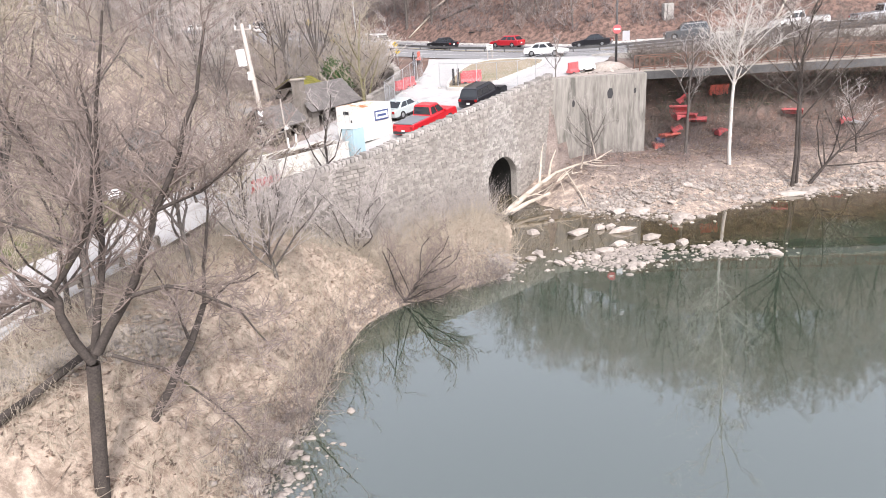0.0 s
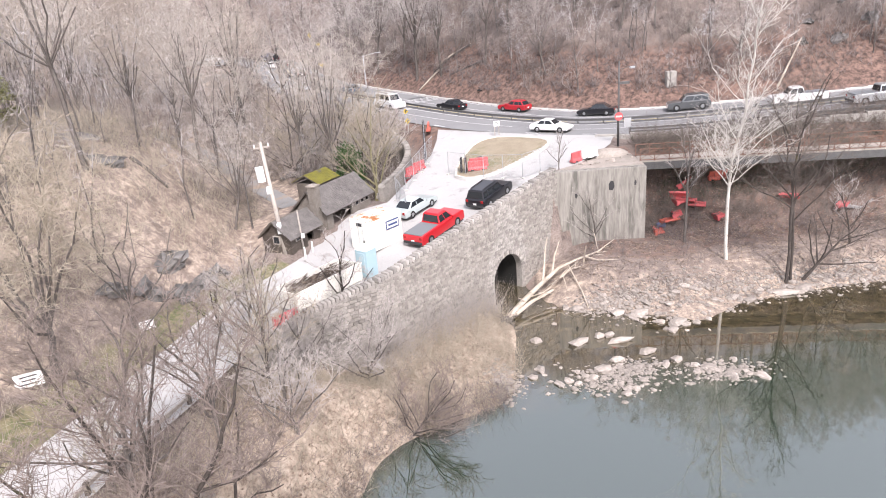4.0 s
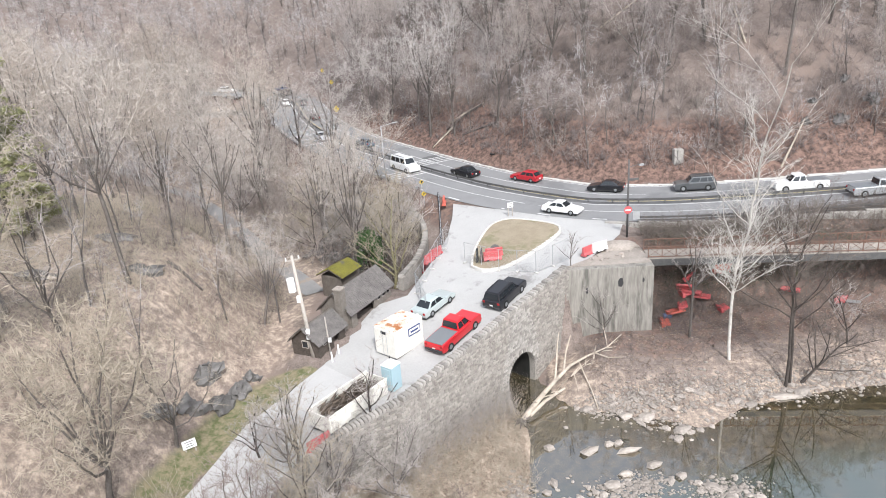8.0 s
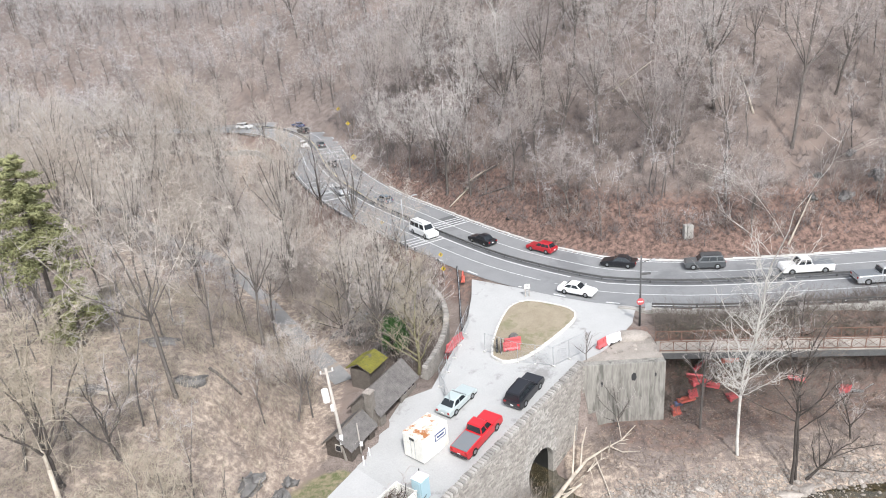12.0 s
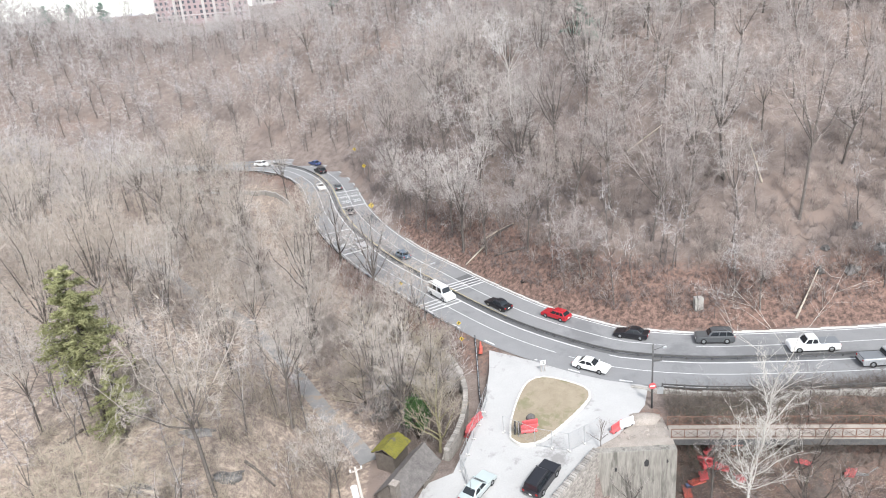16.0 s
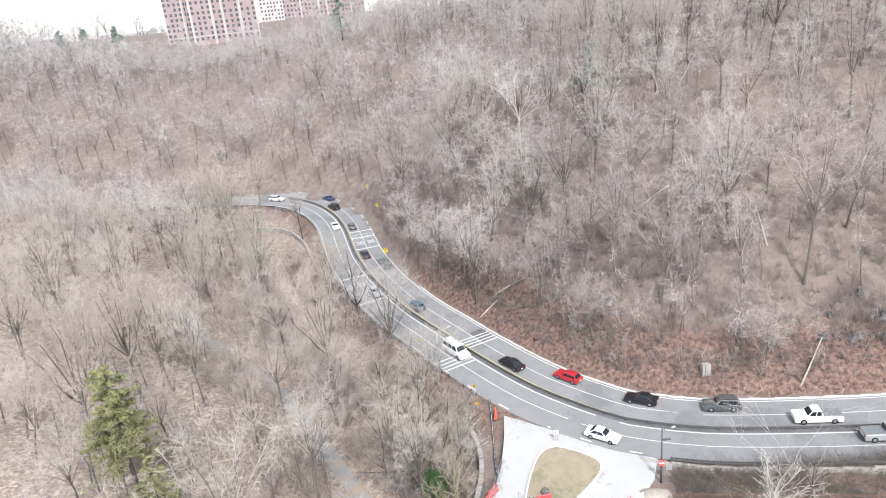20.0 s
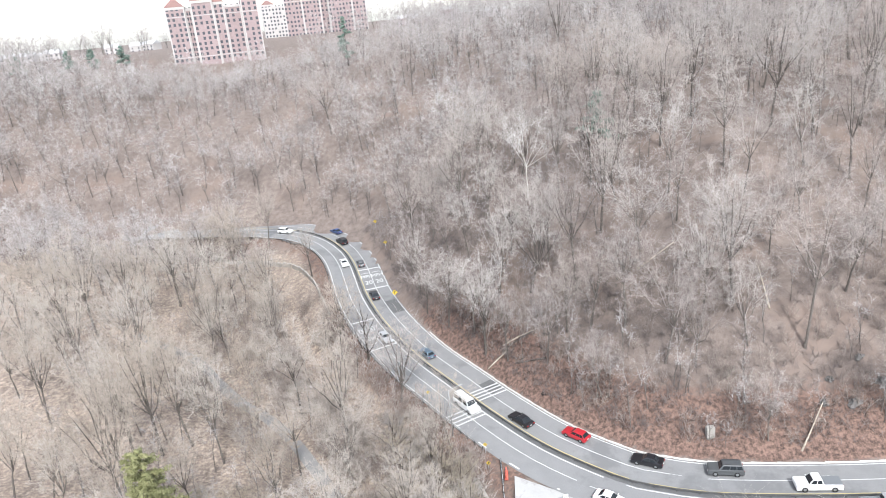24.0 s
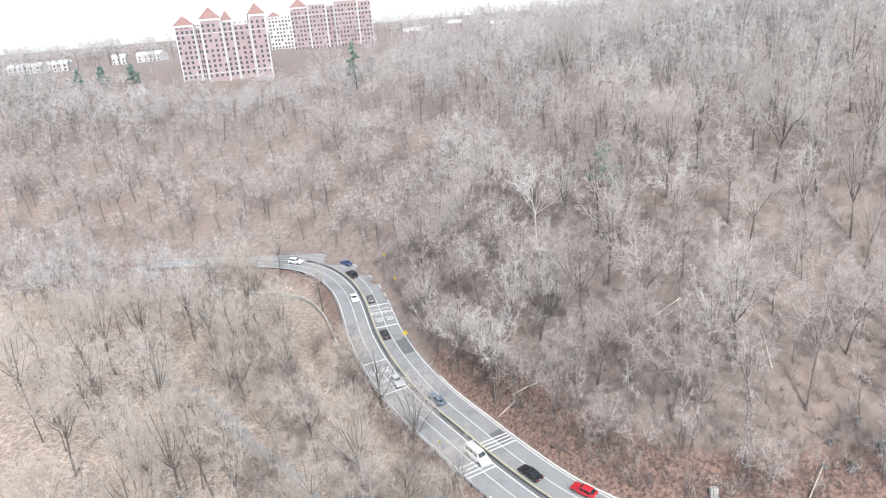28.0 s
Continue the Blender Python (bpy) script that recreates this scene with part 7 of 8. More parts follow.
part("branch", branch_mesh([([(6.4, 50.9, 1.1), (7.6, 50.9, 1.4), (8.6, 51.4, 1.7)], 0.06, 0.02)], 5), M_log, lg)
rl_ = random.Random(61)
for k in range(18):
    p = Vector((5.6, 49.9, 0.8)).lerp(Vector((14.5, 57.6, 2.6)), rl_.random())
    d = Vector((rl_.uniform(-0.3, 1), rl_.uniform(-0.6, 1), rl_.uniform(-0.3, 0.9))).normalized() * rl_.uniform(1.0, 2.6)
    part("branch", branch_mesh([([tuple(p), tuple(p + d * 0.5 + Vector((0, 0, 0.1))), tuple(p + d)], rl_.uniform(0.035, 0.08), 0.012)], 5), M_log, lg)
part("branch", branch_mesh([([(5.3, 49.2, 0.5), (6.9, 51.0, 0.7), (8.9, 52.6, 0.9)], 0.2, 0.1)], 7), M_log, lg)
rr_ = random.Random(6)
roots = []
for k in range(46):
    p = Vector((4.6 + rr_.uniform(-0.3, 0.3), 48.6 + rr_.uniform(-0.3, 0.3), 0.45))
    d = Vector((rr_.uniform(-1, 0.7), rr_.uniform(-1, 0.5), rr_.uniform(-0.6, 0.6))).normalized() * rr_.uniform(0.6, 1.5)
    roots.append((p, p + d, 0.06, 0.0))
v, f = spikes(roots, 4)
part("root_plate", array_mesh("root_plate", v, f, M_bark), M_bark, lg, "tangled brown roots")


# earth heap and rubble on the abutment
hp = thing("earth_heap", pose(16.6, 65.8, 9.2), "heap of brown earth and broken rubble by the pole", "earth heap")
hr = random.Random(44)
part("mound", Geo().loft([[(2.3 * k * math.cos(a) * (1 + 0.2 * math.sin(3 * a + z)), 1.5 * k * math.sin(a) * (1 + 0.2 * math.cos(2 * a)), z) for a in np.linspace(0, 2 * math.pi, 14, endpoint=False)] for k, z in ((1, -0.3), (0.85, 0.25), (0.55, 0.62), (0.2, 0.8))]), M_dirt, hp, "", True)
for k in range(16):
    rk = rock(16.6 + hr.uniform(-3.6, 2.0), 64.6 + hr.uniform(-2.2, 2.2), 9.32, hr.uniform(0.25, 0.7), hr.uniform(0.2, 0.5), 0.35, hr.uniform(0, 3), "broken pale rubble on the abutment top", k, "abutment rubble")
rail_along("edge_guardrail", np.array([(-1.95, 73.0), (-2.1, 76.0), (-2.15, 79.5), (-2.2, 82.5), (-2.35, 85.7)]), "low guardrail on black posts beside the driveway mouth", M_galv, 0.2, 0.75, [(0.6, 0.25, 0.08)], 0.9, M_black)
cas = thing("cascade", pose(-15.3, 78.5, zat(-15.3, 78.5)), "white water tumbling over dark rocks in the gully", "waterfall")
M_foam = material("white_water", (0.35, 0.38, 0.4), (0.72, 0.75, 0.77), 2.0, 0.3, 0.4, 6, spread=0.4)
part("water_sheet", Geo().loft([[(-0.9 + 0.3 * math.sin(z * 3), 0.5 * z, z), (0.0, 0.5 * z - 0.15, z + 0.05), (0.9 + 0.2 * math.cos(z * 4), 0.5 * z, z), (0.0, 0.5 * z + 0.4, z - 0.1)] for z in (-0.3, 0.2, 0.6, 1.0, 1.3)]), M_foam, cas, "", True)
# big dark rocks, most added to stand in for the deep gully's shade
for k in range(26):
    ob = new("rock_ledge", ledge_bank[k % 5])
    x_, y_ = -12.5 + hr.uniform(-5.0, 5.0), 77.0 + hr.uniform(-6.0, 6.0)
    ob.matrix_basis = Matrix.Translation((x_, y_, zat(x_, y_) + 0.1)) @ Matrix.Rotation(k, 4, "Z") @ Matrix.Diagonal((2.6, 1.9, 1.3, 1))
    tagged(ob, "dark gully rock, most of them added to darken the gully", "rock", "gully rocks")


# ---- single trees ----
def hero(name, x, y, label, turn=0.0, scale=1.0, bark=None, twig=None, tilt=(0, 0), sides=8, **kw):
    wood, fine = tree_parts(**kw)
    return plant(name, tree_meshes(name, wood, fine, bark or M_bark, twig or M_twig, sides), x, y, zat(x, y) - 0.1, turn, (scale, scale), label, tilt=tilt)


M_mossbark = material("mossy_green_bark", (0.17, 0.155, 0.08), (0.29, 0.265, 0.165), 1.5, 0.95, 0.4, 6)


def limbed(name, base, label, bark, twig, given, **kw):
    """A tree of hand-laid limbs, in metres from its base."""
    wood, fine = tree_parts(given=given, **kw)
    return plant(name, tree_meshes(name, wood, fine, bark, twig, 8), base[0], base[1], base[2], 0, (1, 1), label)


M_near = material("brown_near_twigs", (0.13, 0.103, 0.09), (0.33, 0.27, 0.24), 0.7, 0.95, 0, 6)
M_syc = material("pale_sycamore_twigs", (0.46, 0.43, 0.39), (0.62, 0.59, 0.55), 0.6, 0.9, 0, 6)
hero("sycamore_tree", 24.3, 54.3, "tall white-barked sycamore on the creek bank", 0.6, 1.0, M_white_bark, M_syc, gnarl=1.3, seed=71, height=31.0, spread=4.2, bole=0.3, limbs=20, branches=7, subs=4, twigs=4, r0=0.135, lean=0.02, open_=0.72, twig_r=0.012, segs=6, lift=0.1, limb_r=0.42)
hero("dark_tree", 28.3, 51.7, "dark twin-limbed tree at the water's edge", 0.9, 1.0, M_darkbark, M_twigdark, gnarl=1.4, seed=72, height=19.5, spread=4.6, bole=0.42, limbs=8, branches=7, subs=4, twigs=4, r0=0.125, lean=0.03, open_=0.6, twig_r=0.013)
hero("dark_tree", 28.9, 52.0, "dark slender twin trunk at the water's edge", 2.4, 1.0, M_darkbark, M_twigdark, (-0.02, 0.07), gnarl=1.4, seed=78, height=17.5, spread=4.2, bole=0.45, limbs=7, branches=6, subs=4, twigs=4, r0=0.105, lean=0.05, open_=0.6, twig_r=0.013)
hero("dark_tree", 29.9, 52.2, "low dark leaning tree beside the creek", 0.2, 1.0, M_darkbark, M_twigdark, (0.1, 0.55), gnarl=1.4, seed=73, height=7.5, spread=3.6, bole=0.35, limbs=7, branches=6, subs=4, twigs=3, r0=0.13, lean=0.1, open_=0.9, twig_r=0.013)
hero("young_tree", 22.1, 58.6, "slender grey young tree near the bank", 0.4, 1.0, M_bark, M_twig, seed=74, height=12, spread=2.8, bole=0.5, limbs=6, branches=5, subs=3, twigs=3, r0=0.12, lean=0.02, open_=0.6, twig_r=0.013)
hero("young_tree", 13.9, 59.3, "small grey sapling in front of the abutment", 0.4, 1.0, M_bark, M_twig, seed=75, height=5.6, spread=2.2, bole=0.3, limbs=6, branches=4, subs=3, twigs=2, r0=0.09, lean=0.05, open_=0.7, twig_r=0.011)
hero("young_tree", 11.0, 61.4, "thin sapling on top of the wall end", 0.2, 1.0, M_bark, M_twig, seed=76, height=5.0, spread=1.6, bole=0.4, limbs=5, branches=4, subs=3, twigs=2, r0=0.06, lean=0.05, open_=0.6, twig_r=0.01)
hero("bank_tree", -7.0, 42.6, "slender dark tree growing below the stone wall", 1.4, 1.0, M_darkbark, M_twig, gnarl=1.9, seed=77, height=11.0, spread=3.2, bole=0.42, limbs=6, branches=5, subs=4, twigs=3, r0=0.13, lean=0.05, open_=0.65, twig_r=0.013)
limbed("near_tree", (-10.75, 16.5, 2.5), "dark many-limbed bare tree beside the creek", M_darkbark, M_near, [
    ([(-0.1, 0, -1.2), (0.4, 0, 1.8), (0.8, 0, 4.2)], 0.23, 0.19, 0),
    ([(0.8, 0, 4.2), (0.4, -0.2, 5.8), (0.4, -0.3, 6.5), (1.3, -0.3, 7.5), (1.9, -0.4, 8.4), (2.4, -0.5, 9.9), (2.6, -0.6, 11.7)], 0.13, 0.03, 5.2),
    ([(0.8, 0.1, 4.3), (1.2, 0.3, 5.8), (1.6, 0.5, 7.6), (1.8, 0.6, 8.9), (2.2, 0.6, 11.0), (2.9, 0.6, 13.3)], 0.12, 0.03, 5.4),
    ([(1.0, 0, 4.5), (2.0, 0.2, 5.9), (2.7, 0.3, 7.2), (3.2, 0.4, 8.3), (4.1, 0.5, 9.7), (4.8, 0.6, 11.2), (5.3, 0.6, 12.9)], 0.14, 0.03, 5.2),
    ([(1.8, 0, 5.7), (2.4, -0.1, 6.2), (3.4, -0.2, 6.4), (4.3, -0.2, 6.1), (5.2, -0.2, 5.6), (5.8, -0.2, 4.5)], 0.075, 0.02, 3.4),
    ([(1.4, 0, 4.4), (2.8, -0.2, 4.0), (3.9, -0.2, 2.9), (4.9, -0.3, 1.6)], 0.055, 0.015, 2.4),
    ([(0.5, -0.3, 6.5), (-0.4, -0.3, 6.2), (-1.2, -0.3, 5.8)], 0.06, 0.02, 2.2),
    ([(1.6, 0.5, 7.6), (0.4, 1.0, 9.4), (-0.6, 1.2, 11.6), (-1.2, 1.3, 13.4)], 0.08, 0.02, 4.8),
    ([(0.4, -0.2, 6.0), (-0.9, -0.4, 8.0), (-2.0, -0.5, 10.0), (-2.6, -0.5, 12.4)], 0.07, 0.02, 4.8),
    ([(3.2, 0.4, 8.3), (4.6, 0.2, 8.8), (6.0, 0.1, 9.8)], 0.06, 0.02, 3.4)], seed=81, gnarl=1.7, branches=18, subs=6, twigs=6, twig_r=0.013)
limbed("leaning_tree", (-10.4, 19.6, 2.8), "dark trunk leaning over the bank with upright shoots", M_darkbark, M_near, [
    ([(-0.1, 0, -0.4), (0.6, 0.6, 0.8), (1.3, 1.4, 2.1), (1.8, 2.0, 3.3)], 0.17, 0.1, 0),
    ([(1.8, 2.0, 3.3), (1.9, 2.4, 4.6), (2.2, 2.6, 6.0), (2.3, 2.8, 7.4)], 0.08, 0.03, 2.4),
    ([(1.8, 2.0, 3.3), (2.8, 2.0, 4.0), (3.9, 1.9, 4.4)], 0.06, 0.02, 2.0),
    ([(1.3, 1.4, 2.1), (1.1, 1.3, 3.6), (0.7, 1.2, 5.0)], 0.06, 0.02, 2.4)], seed=82, gnarl=1.7, branches=10, subs=5, twigs=5, twig_r=0.012)
mt = thing("leaning_log", pose(0, 0, 0), "mossy fallen trunk leaning up the bank", "log")
part("trunk", branch_mesh([([(-13.6, 15.6, zat(-13.6, 15.6) + 0.1), (-12.9, 17.6, 5.0), (-12.2, 19.8, 5.3), (-11.8, 21.0, 5.5)], 0.16, 0.11)]), M_darkbark, mt, "", True)
hero("near_tree", -13.2, 22.5, "grey upright bare tree near the driveway", 2.1, 1.0, M_bark, M_near, gnarl=1.9, seed=83, height=11.5, spread=4.4, bole=0.34, limbs=9, branches=7, subs=4, twigs=6, r0=0.13, lean=0.05, open_=0.7, twig_r=0.012, segs=7)
hero("near_tree", -11.2, 27.5, "slim grey tree between driveway and creek", 0.8, 1.0, M_bark, M_near, gnarl=1.9, seed=84, height=9.0, spread=3.6, bole=0.35, limbs=8, branches=7, subs=4, twigs=6, r0=0.11, lean=0.06, open_=0.7, twig_r=0.012, segs=7)
hero("shore_tree", -2.6, 34.2, "low many-stemmed tree overhanging the water", 0.5, 1.0, M_darkbark, M_near, (-0.2, 0.5), gnarl=1.9, seed=86, height=5.0, spread=2.8, bole=0.14, limbs=12, branches=6, subs=4, twigs=6, r0=0.07, lean=0.1, open_=0.8, twig_r=0.011)
for x, y, h_, rad_, kind_, bark_, tint_, txt in ((-22.6, 33.7, 14.5, 6.2, 601, M_bark, M_straw, "broad straw-twigged bare tree beside the driveway notice board"), (-20.6, 39.5, 9.0, 3.6, 602, M_bark, M_straw, "pale low tree leaning over the driveway edge"), (-30.5, 38.5, 15.0, 5.4, 603, M_bark, M_straw, "pale bare tree on the slope above the driveway"), (-28.0, 42.0, 11.0, 4.2, 604, M_bark, M_twig, "small bare tree on the slope above the driveway"), (-11.8, 37.4, 7.5, 2.6, 605, M_bark, M_straw, "pale twin-limbed tree at the driveway edge"), (-19.6, 104.2, 17.0, 6.4, 609, M_bark, M_twig, "broad pale-crowned tree beside the road")):
    fine_ = h_ > 12
    v1, f1, v2, f2 = big_tree(kind_, h_, rad_, 0.2, 10 if fine_ else 7, 9 if fine_ else 5, 6 if fine_ else 4, 7 if fine_ else 4, 0.021 if fine_ else 0.012, 0.019 if fine_ else 0.01, 7, 0.012 * h_ + 0.03)
    plant("roadside_tree", (array_mesh("trunk", v1, f1, bark_, True), array_mesh("crown", v2, f2, tint_)), x, y, zat(x, y) - 0.1, 0.5, (1, 1), txt)
hero("roadside_tree", -27.5, 117.5, "dark twin-trunked tree above the stream", 1.2, 1.0, M_darkbark, M_twig, gnarl=1.4, seed=90, height=16.0, spread=5.0, bole=0.2, limbs=7, branches=7, subs=4, twigs=4, r0=0.25, lean=0.1, open_=0.6, twig_r=0.02, segs=5)
hero("mossy_tree", -7.2, 67.2, "twin-stemmed tree with green mossy bark by the hut", 0.4, 1.0, M_mossbark, M_straw, seed=91, height=12.0, spread=4.6, bole=0.22, limbs=7, branches=7, subs=5, twigs=4, r0=0.2, lean=0.05, open_=0.7, twig_r=0.016)
for k, (x, y, h) in enumerate(((-9.5, 74, 11), (-12.5, 77, 10), (-8.5, 79.5, 9), (-16.5, 86, 11), (-11.5, 85.5, 9), (-20.5, 95, 11), (-17, 74, 10), (-6.8, 75.5, 8), (-18.5, 90.5, 9))):
    hero("thicket_tree", x, y, "dense grey-brown thicket tree over the stream", k, 1.0, M_darkbark, M_twig if k % 2 else M_straw, seed=110 + k, height=h, spread=4.0, bole=0.15, limbs=9, branches=7, subs=4, twigs=4, r0=0.12, lean=0.08, open_=0.9, twig_r=0.018)
for k, (x, y, h) in enumerate(((48, 65.0, 8), (30.5, 65.2, 6), (36, 56, 7), (-14.5, 38.5, 4.5), (-9.5, 47.5, 0), (34.5, 64.5, 7), (42, 55.5, 8))):
    if h:
        hero("young_tree", x, y, "thin dark sapling beside the bank", k, 1.0, M_darkbark, M_twig, seed=130 + k, height=h, spread=2.4, bole=0.3, limbs=6, branches=5, subs=3, twigs=3, r0=0.09, lean=0.08, open_=0.7, twig_r=0.012)


# ---- evergreens ----
def conifer(name, x, y, z, h, w, mat, label, seed, n, size, bare=0.2, tiers=26, fall=0.75):
    r = random.Random(seed)
    t = thing(name, pose(x, y, z), label, "conifer")
    part("trunk", Geo().tube((0, 0, -0.5), (0, 0, h * 0.96), 0.018 * h, 0.02, 8), M_bark, t, "", True)
    boughs, leaf = [], []
    for k in range(tiers):
        f = bare + (1 - bare) * (k + r.random()) / tiers
        ln = w * (1 - f) ** fall * r.uniform(0.5, 1.15) + 0.3
        a = r.uniform(0, 6.3)
        p = Vector((0, 0, h * f))
        q = p + Vector((math.cos(a) * ln, math.sin(a) * ln, ln * r.uniform(-0.25, 0.15)))
        boughs.append((p, q, 0.06, 0.015))
        for m in range(n):
            u = r.uniform(0.15, 1.0) ** 0.8
            s = p.lerp(q, u) + Vector((r.gauss(0, 0.28), r.gauss(0, 0.28), r.gauss(0.0, 0.2))) * ln * 0.28
            d = Vector((r.uniform(-1, 1), r.uniform(-1, 1), r.uniform(-0.8, 0.4))).normalized() * size * r.uniform(0.6, 1.4)
            leaf.append((s, s + d, size * 0.22, 0.0))
    v, f = tubes(boughs, 4)
    part("bough_frame", array_mesh("bough_frame", v, f, M_bark), M_bark, t)
    v, f = spikes(leaf, 3)
    part("crown", array_mesh("crown", v, f, mat), mat, t, "needle foliage")
    return t


M_pine = material("olive_needles", (0.15, 0.165, 0.07), (0.38, 0.37, 0.2), 0.5, 0.8, 0, 5, rand=0.1)
M_pinefar = material("blue_green_needles", (0.13, 0.2, 0.165), (0.24, 0.32, 0.27), 0.3, 0.85, 0, 5)
conifer("conifer", -41.0, 58.2, zat(-41, 58.2), 35.5 - zat(-41, 58.2), 5.6, M_pine, "tall olive-green conifer among bare trees", 3, 120, 0.34, 0.4, 100, 0.5)
conifer("conifer", -38.4, 57.0, zat(-38.4, 57), 9.0, 3.6, M_pine, "bushy olive-green young conifer", 4, 170, 0.3, 0.1, 40)
for k, (x, y, h) in enumerate(((-59, 310, 0), (-239, 348, 0), (-219, 360, 0), (-212, 372, 0), (-199, 380, 0), (24.7, 152.5, 11))):
    z = zat(x, y)
    conifer("far_conifer", x, y, z, h or (75 - z if k else 79 - z), 5.0, M_pinefar, "distant blue-green conifer above the bare woods", 20 + k, 40, 1.1, 0.15, 24)
bush = thing("evergreen_shrub", pose(-9.9, 69.5, zat(-9.9, 69.5)), "rounded dark green ivy-clad shrub behind the hut", "shrub")
r = random.Random(12)
leaf, stems = [], []
for k in range(30):
    d = Vector((r.gauss(0, 1), r.gauss(0, 1), abs(r.gauss(0, 1)) + 0.3)).normalized()
    c = Vector((0, 0, 1.4)) + Vector((d.x * 1.2, d.y * 1.2, d.z * 4.2))
    stems.append((Vector((0, 0, -0.2)), c, 0.06, 0.02))
    for m in range(70):
        s = c + Vector((r.gauss(0, 0.32), r.gauss(0, 0.32), r.gauss(0, 0.32)))
        e = Vector((r.uniform(-1, 1), r.uniform(-1, 1), r.uniform(-0.5, 0.8))).normalized() * 0.22
        leaf.append((s, s + e, 0.08, 0.0))
v, f = tubes(stems, 4)
part("stem_frame", array_mesh("stem_frame", v, f, M_darkbark), M_darkbark, bush)
v, f = spikes(leaf, 3)
part("leaves", array_mesh("leaves", v, f, M_ivy), M_ivy, bush)


# ---- undergrowth ----
def brush(label, n, place, lo, hi, rad, mat, seed, spread=0.7, clump=7):
    rg = np.random.default_rng(seed)
    segs = []
    tries = 0
    while len(segs) < n and tries < n:
        tries += 1
        x, y = place(rg)
        z = zat(x, y)
        for _ in range(clump):
            a, b = rg.normal(0, 0.35, 2)
            d = np.array([rg.normal(0, spread), rg.normal(0, spread), 1.0])
            d *= rg.uniform(lo, hi) / np.linalg.norm(d)
            p = np.array([x + a, y + b, z - 0.05])
            segs.append((p, p + d, rad, 0.0))
            if rg.random() < 0.7:
                q = p + d * rg.uniform(0.35, 0.8)
                e = d * 0.5 + rg.normal(0, 0.35, 3) * np.linalg.norm(d) * 0.6
                segs.append((q, q + e, rad * 0.7, 0.0))
    v, f = spikes(segs, 3)
    return tagged(part("undergrowth", array_mesh("undergrowth", v, f, mat), mat), label, "undergrowth", kind="stuff")


M_mauve = material("mauve_grey_brush", (0.08, 0.067, 0.065), (0.25, 0.213, 0.203), 0.4, 0.95, 0, 5)


VALLEY_LINES = [offset_line(ROAD, ROAD_HALF + 2.2 + 1.6 * k) for k in range(11)]


def valley_place(rg):
    while True:
        p = VALLEY_LINES[rg.integers(0, 11)][rg.integers(30, 64)]
        x, y = p[0] + rg.uniform(-2, 2), p[1] + rg.uniform(-2, 2)
        if y > 68 and x < -4.5:
            return x, y


def pool(seed, n, box, test):
    """Places for undergrowth that pass a test, picked once."""
    rg = np.random.default_rng(seed)
    x, y = rg.uniform(box[0], box[1], n), rg.uniform(box[2], box[3], n)
    ok = test(x, y, rg)
    return np.stack([x[ok], y[ok]], 1)


WEST = pool(41, 9000, (-48, -14, 24, 78), lambda x, y, rg: (x < -17.5 - np.maximum(0, 38 - y) * 0.28) & ~((x > -22) & (x < -15) & (y > 36) & (y < 48)) & (np.abs(side_distance(PATH, x, y)) > 2.4))
BANK_SPOTS = pool(42, 30000, (-17, 4.5, 16, 51), lambda x, y, rg: ~inside(SHORE, x, y) & (side_distance(DRIVE_R, x, y) < -0.6))
EAST = pool(43, 40000, (11.5, 62, 49, 68), lambda x, y, rg: ~inside(SHORE, x, y) & ~((x < 19.5) & (y > 59.5)) & (rg.random(len(x)) < 0.25 + smooth01(56, 64, y)))


HILLSIDE = pool(44, 60000, (-45, 75, 72, 190), lambda x, y, rg: (lambda d: (d > 2.2) & (rg.random(len(x)) < np.clip(1.05 - d / 42, 0, 1)) & (d < 40))(-side_distance(ROAD, x, y) - ROAD_HALF))


def hill_place(rg):
    return HILLSIDE[rg.integers(0, len(HILLSIDE))]


def west_place(rg):
    return WEST[rg.integers(0, len(WEST))]


def bank_place(rg):
    return BANK_SPOTS[rg.integers(0, len(BANK_SPOTS))]


def east_place(rg):
    return EAST[rg.integers(0, len(EAST))]


def wall_foot(rg):
    s = rg.uniform(-4, 12.6)
    p = WALL @ Vector((s, -0.3 - abs(rg.normal(0, 1.1)), 0))
    return p.x, p.y


def shore_place(rg):
    line = np.array(SHORE[2:12])
    i = rg.integers(0, len(line) - 1)
    p = line[i] + (line[i + 1] - line[i]) * rg.random()
    return p[0] - abs(rg.normal(0, 0.9)), p[1] + rg.normal(0, 0.6)


brush("tangled mauve-grey brush on the leafy hillside", 34000, hill_place, 0.5, 2.6, 0.036, M_mauve, 1)
brush("dense grey-brown thicket between road and stream", 11000, valley_place, 0.8, 3.0, 0.022, M_twig, 2)
brush("pale tangled brush on the wooded slope", 22000, west_place, 0.5, 2.8, 0.018, M_straw, 3)
brush("pale thicket of saplings and briars below the driveway", 10000, bank_place, 0.6, 2.2, 0.011, M_straw, 14, 0.5)
brush("straw-coloured dead stems on the creek bank", 15000, bank_place, 0.25, 1.2, 0.012, M_straw, 4)
brush("brown brush and debris below the trail bridge", 13000, east_place, 0.4, 2.2, 0.014, M_mauve, 5)
brush("grey dead vines at the foot of the stone wall", 3000, wall_foot, 0.5, 3.4, 0.009, M_twig, 6, 0.5)
brush("brown brambles overhanging the water's edge", 4200, shore_place, 0.4, 1.7, 0.012, M_mauve, 7, 1.0)

EAST_LINES = [offset_line(ROAD, ROAD_HALF + 2.6 + 1.1 * k) for k in range(6)]


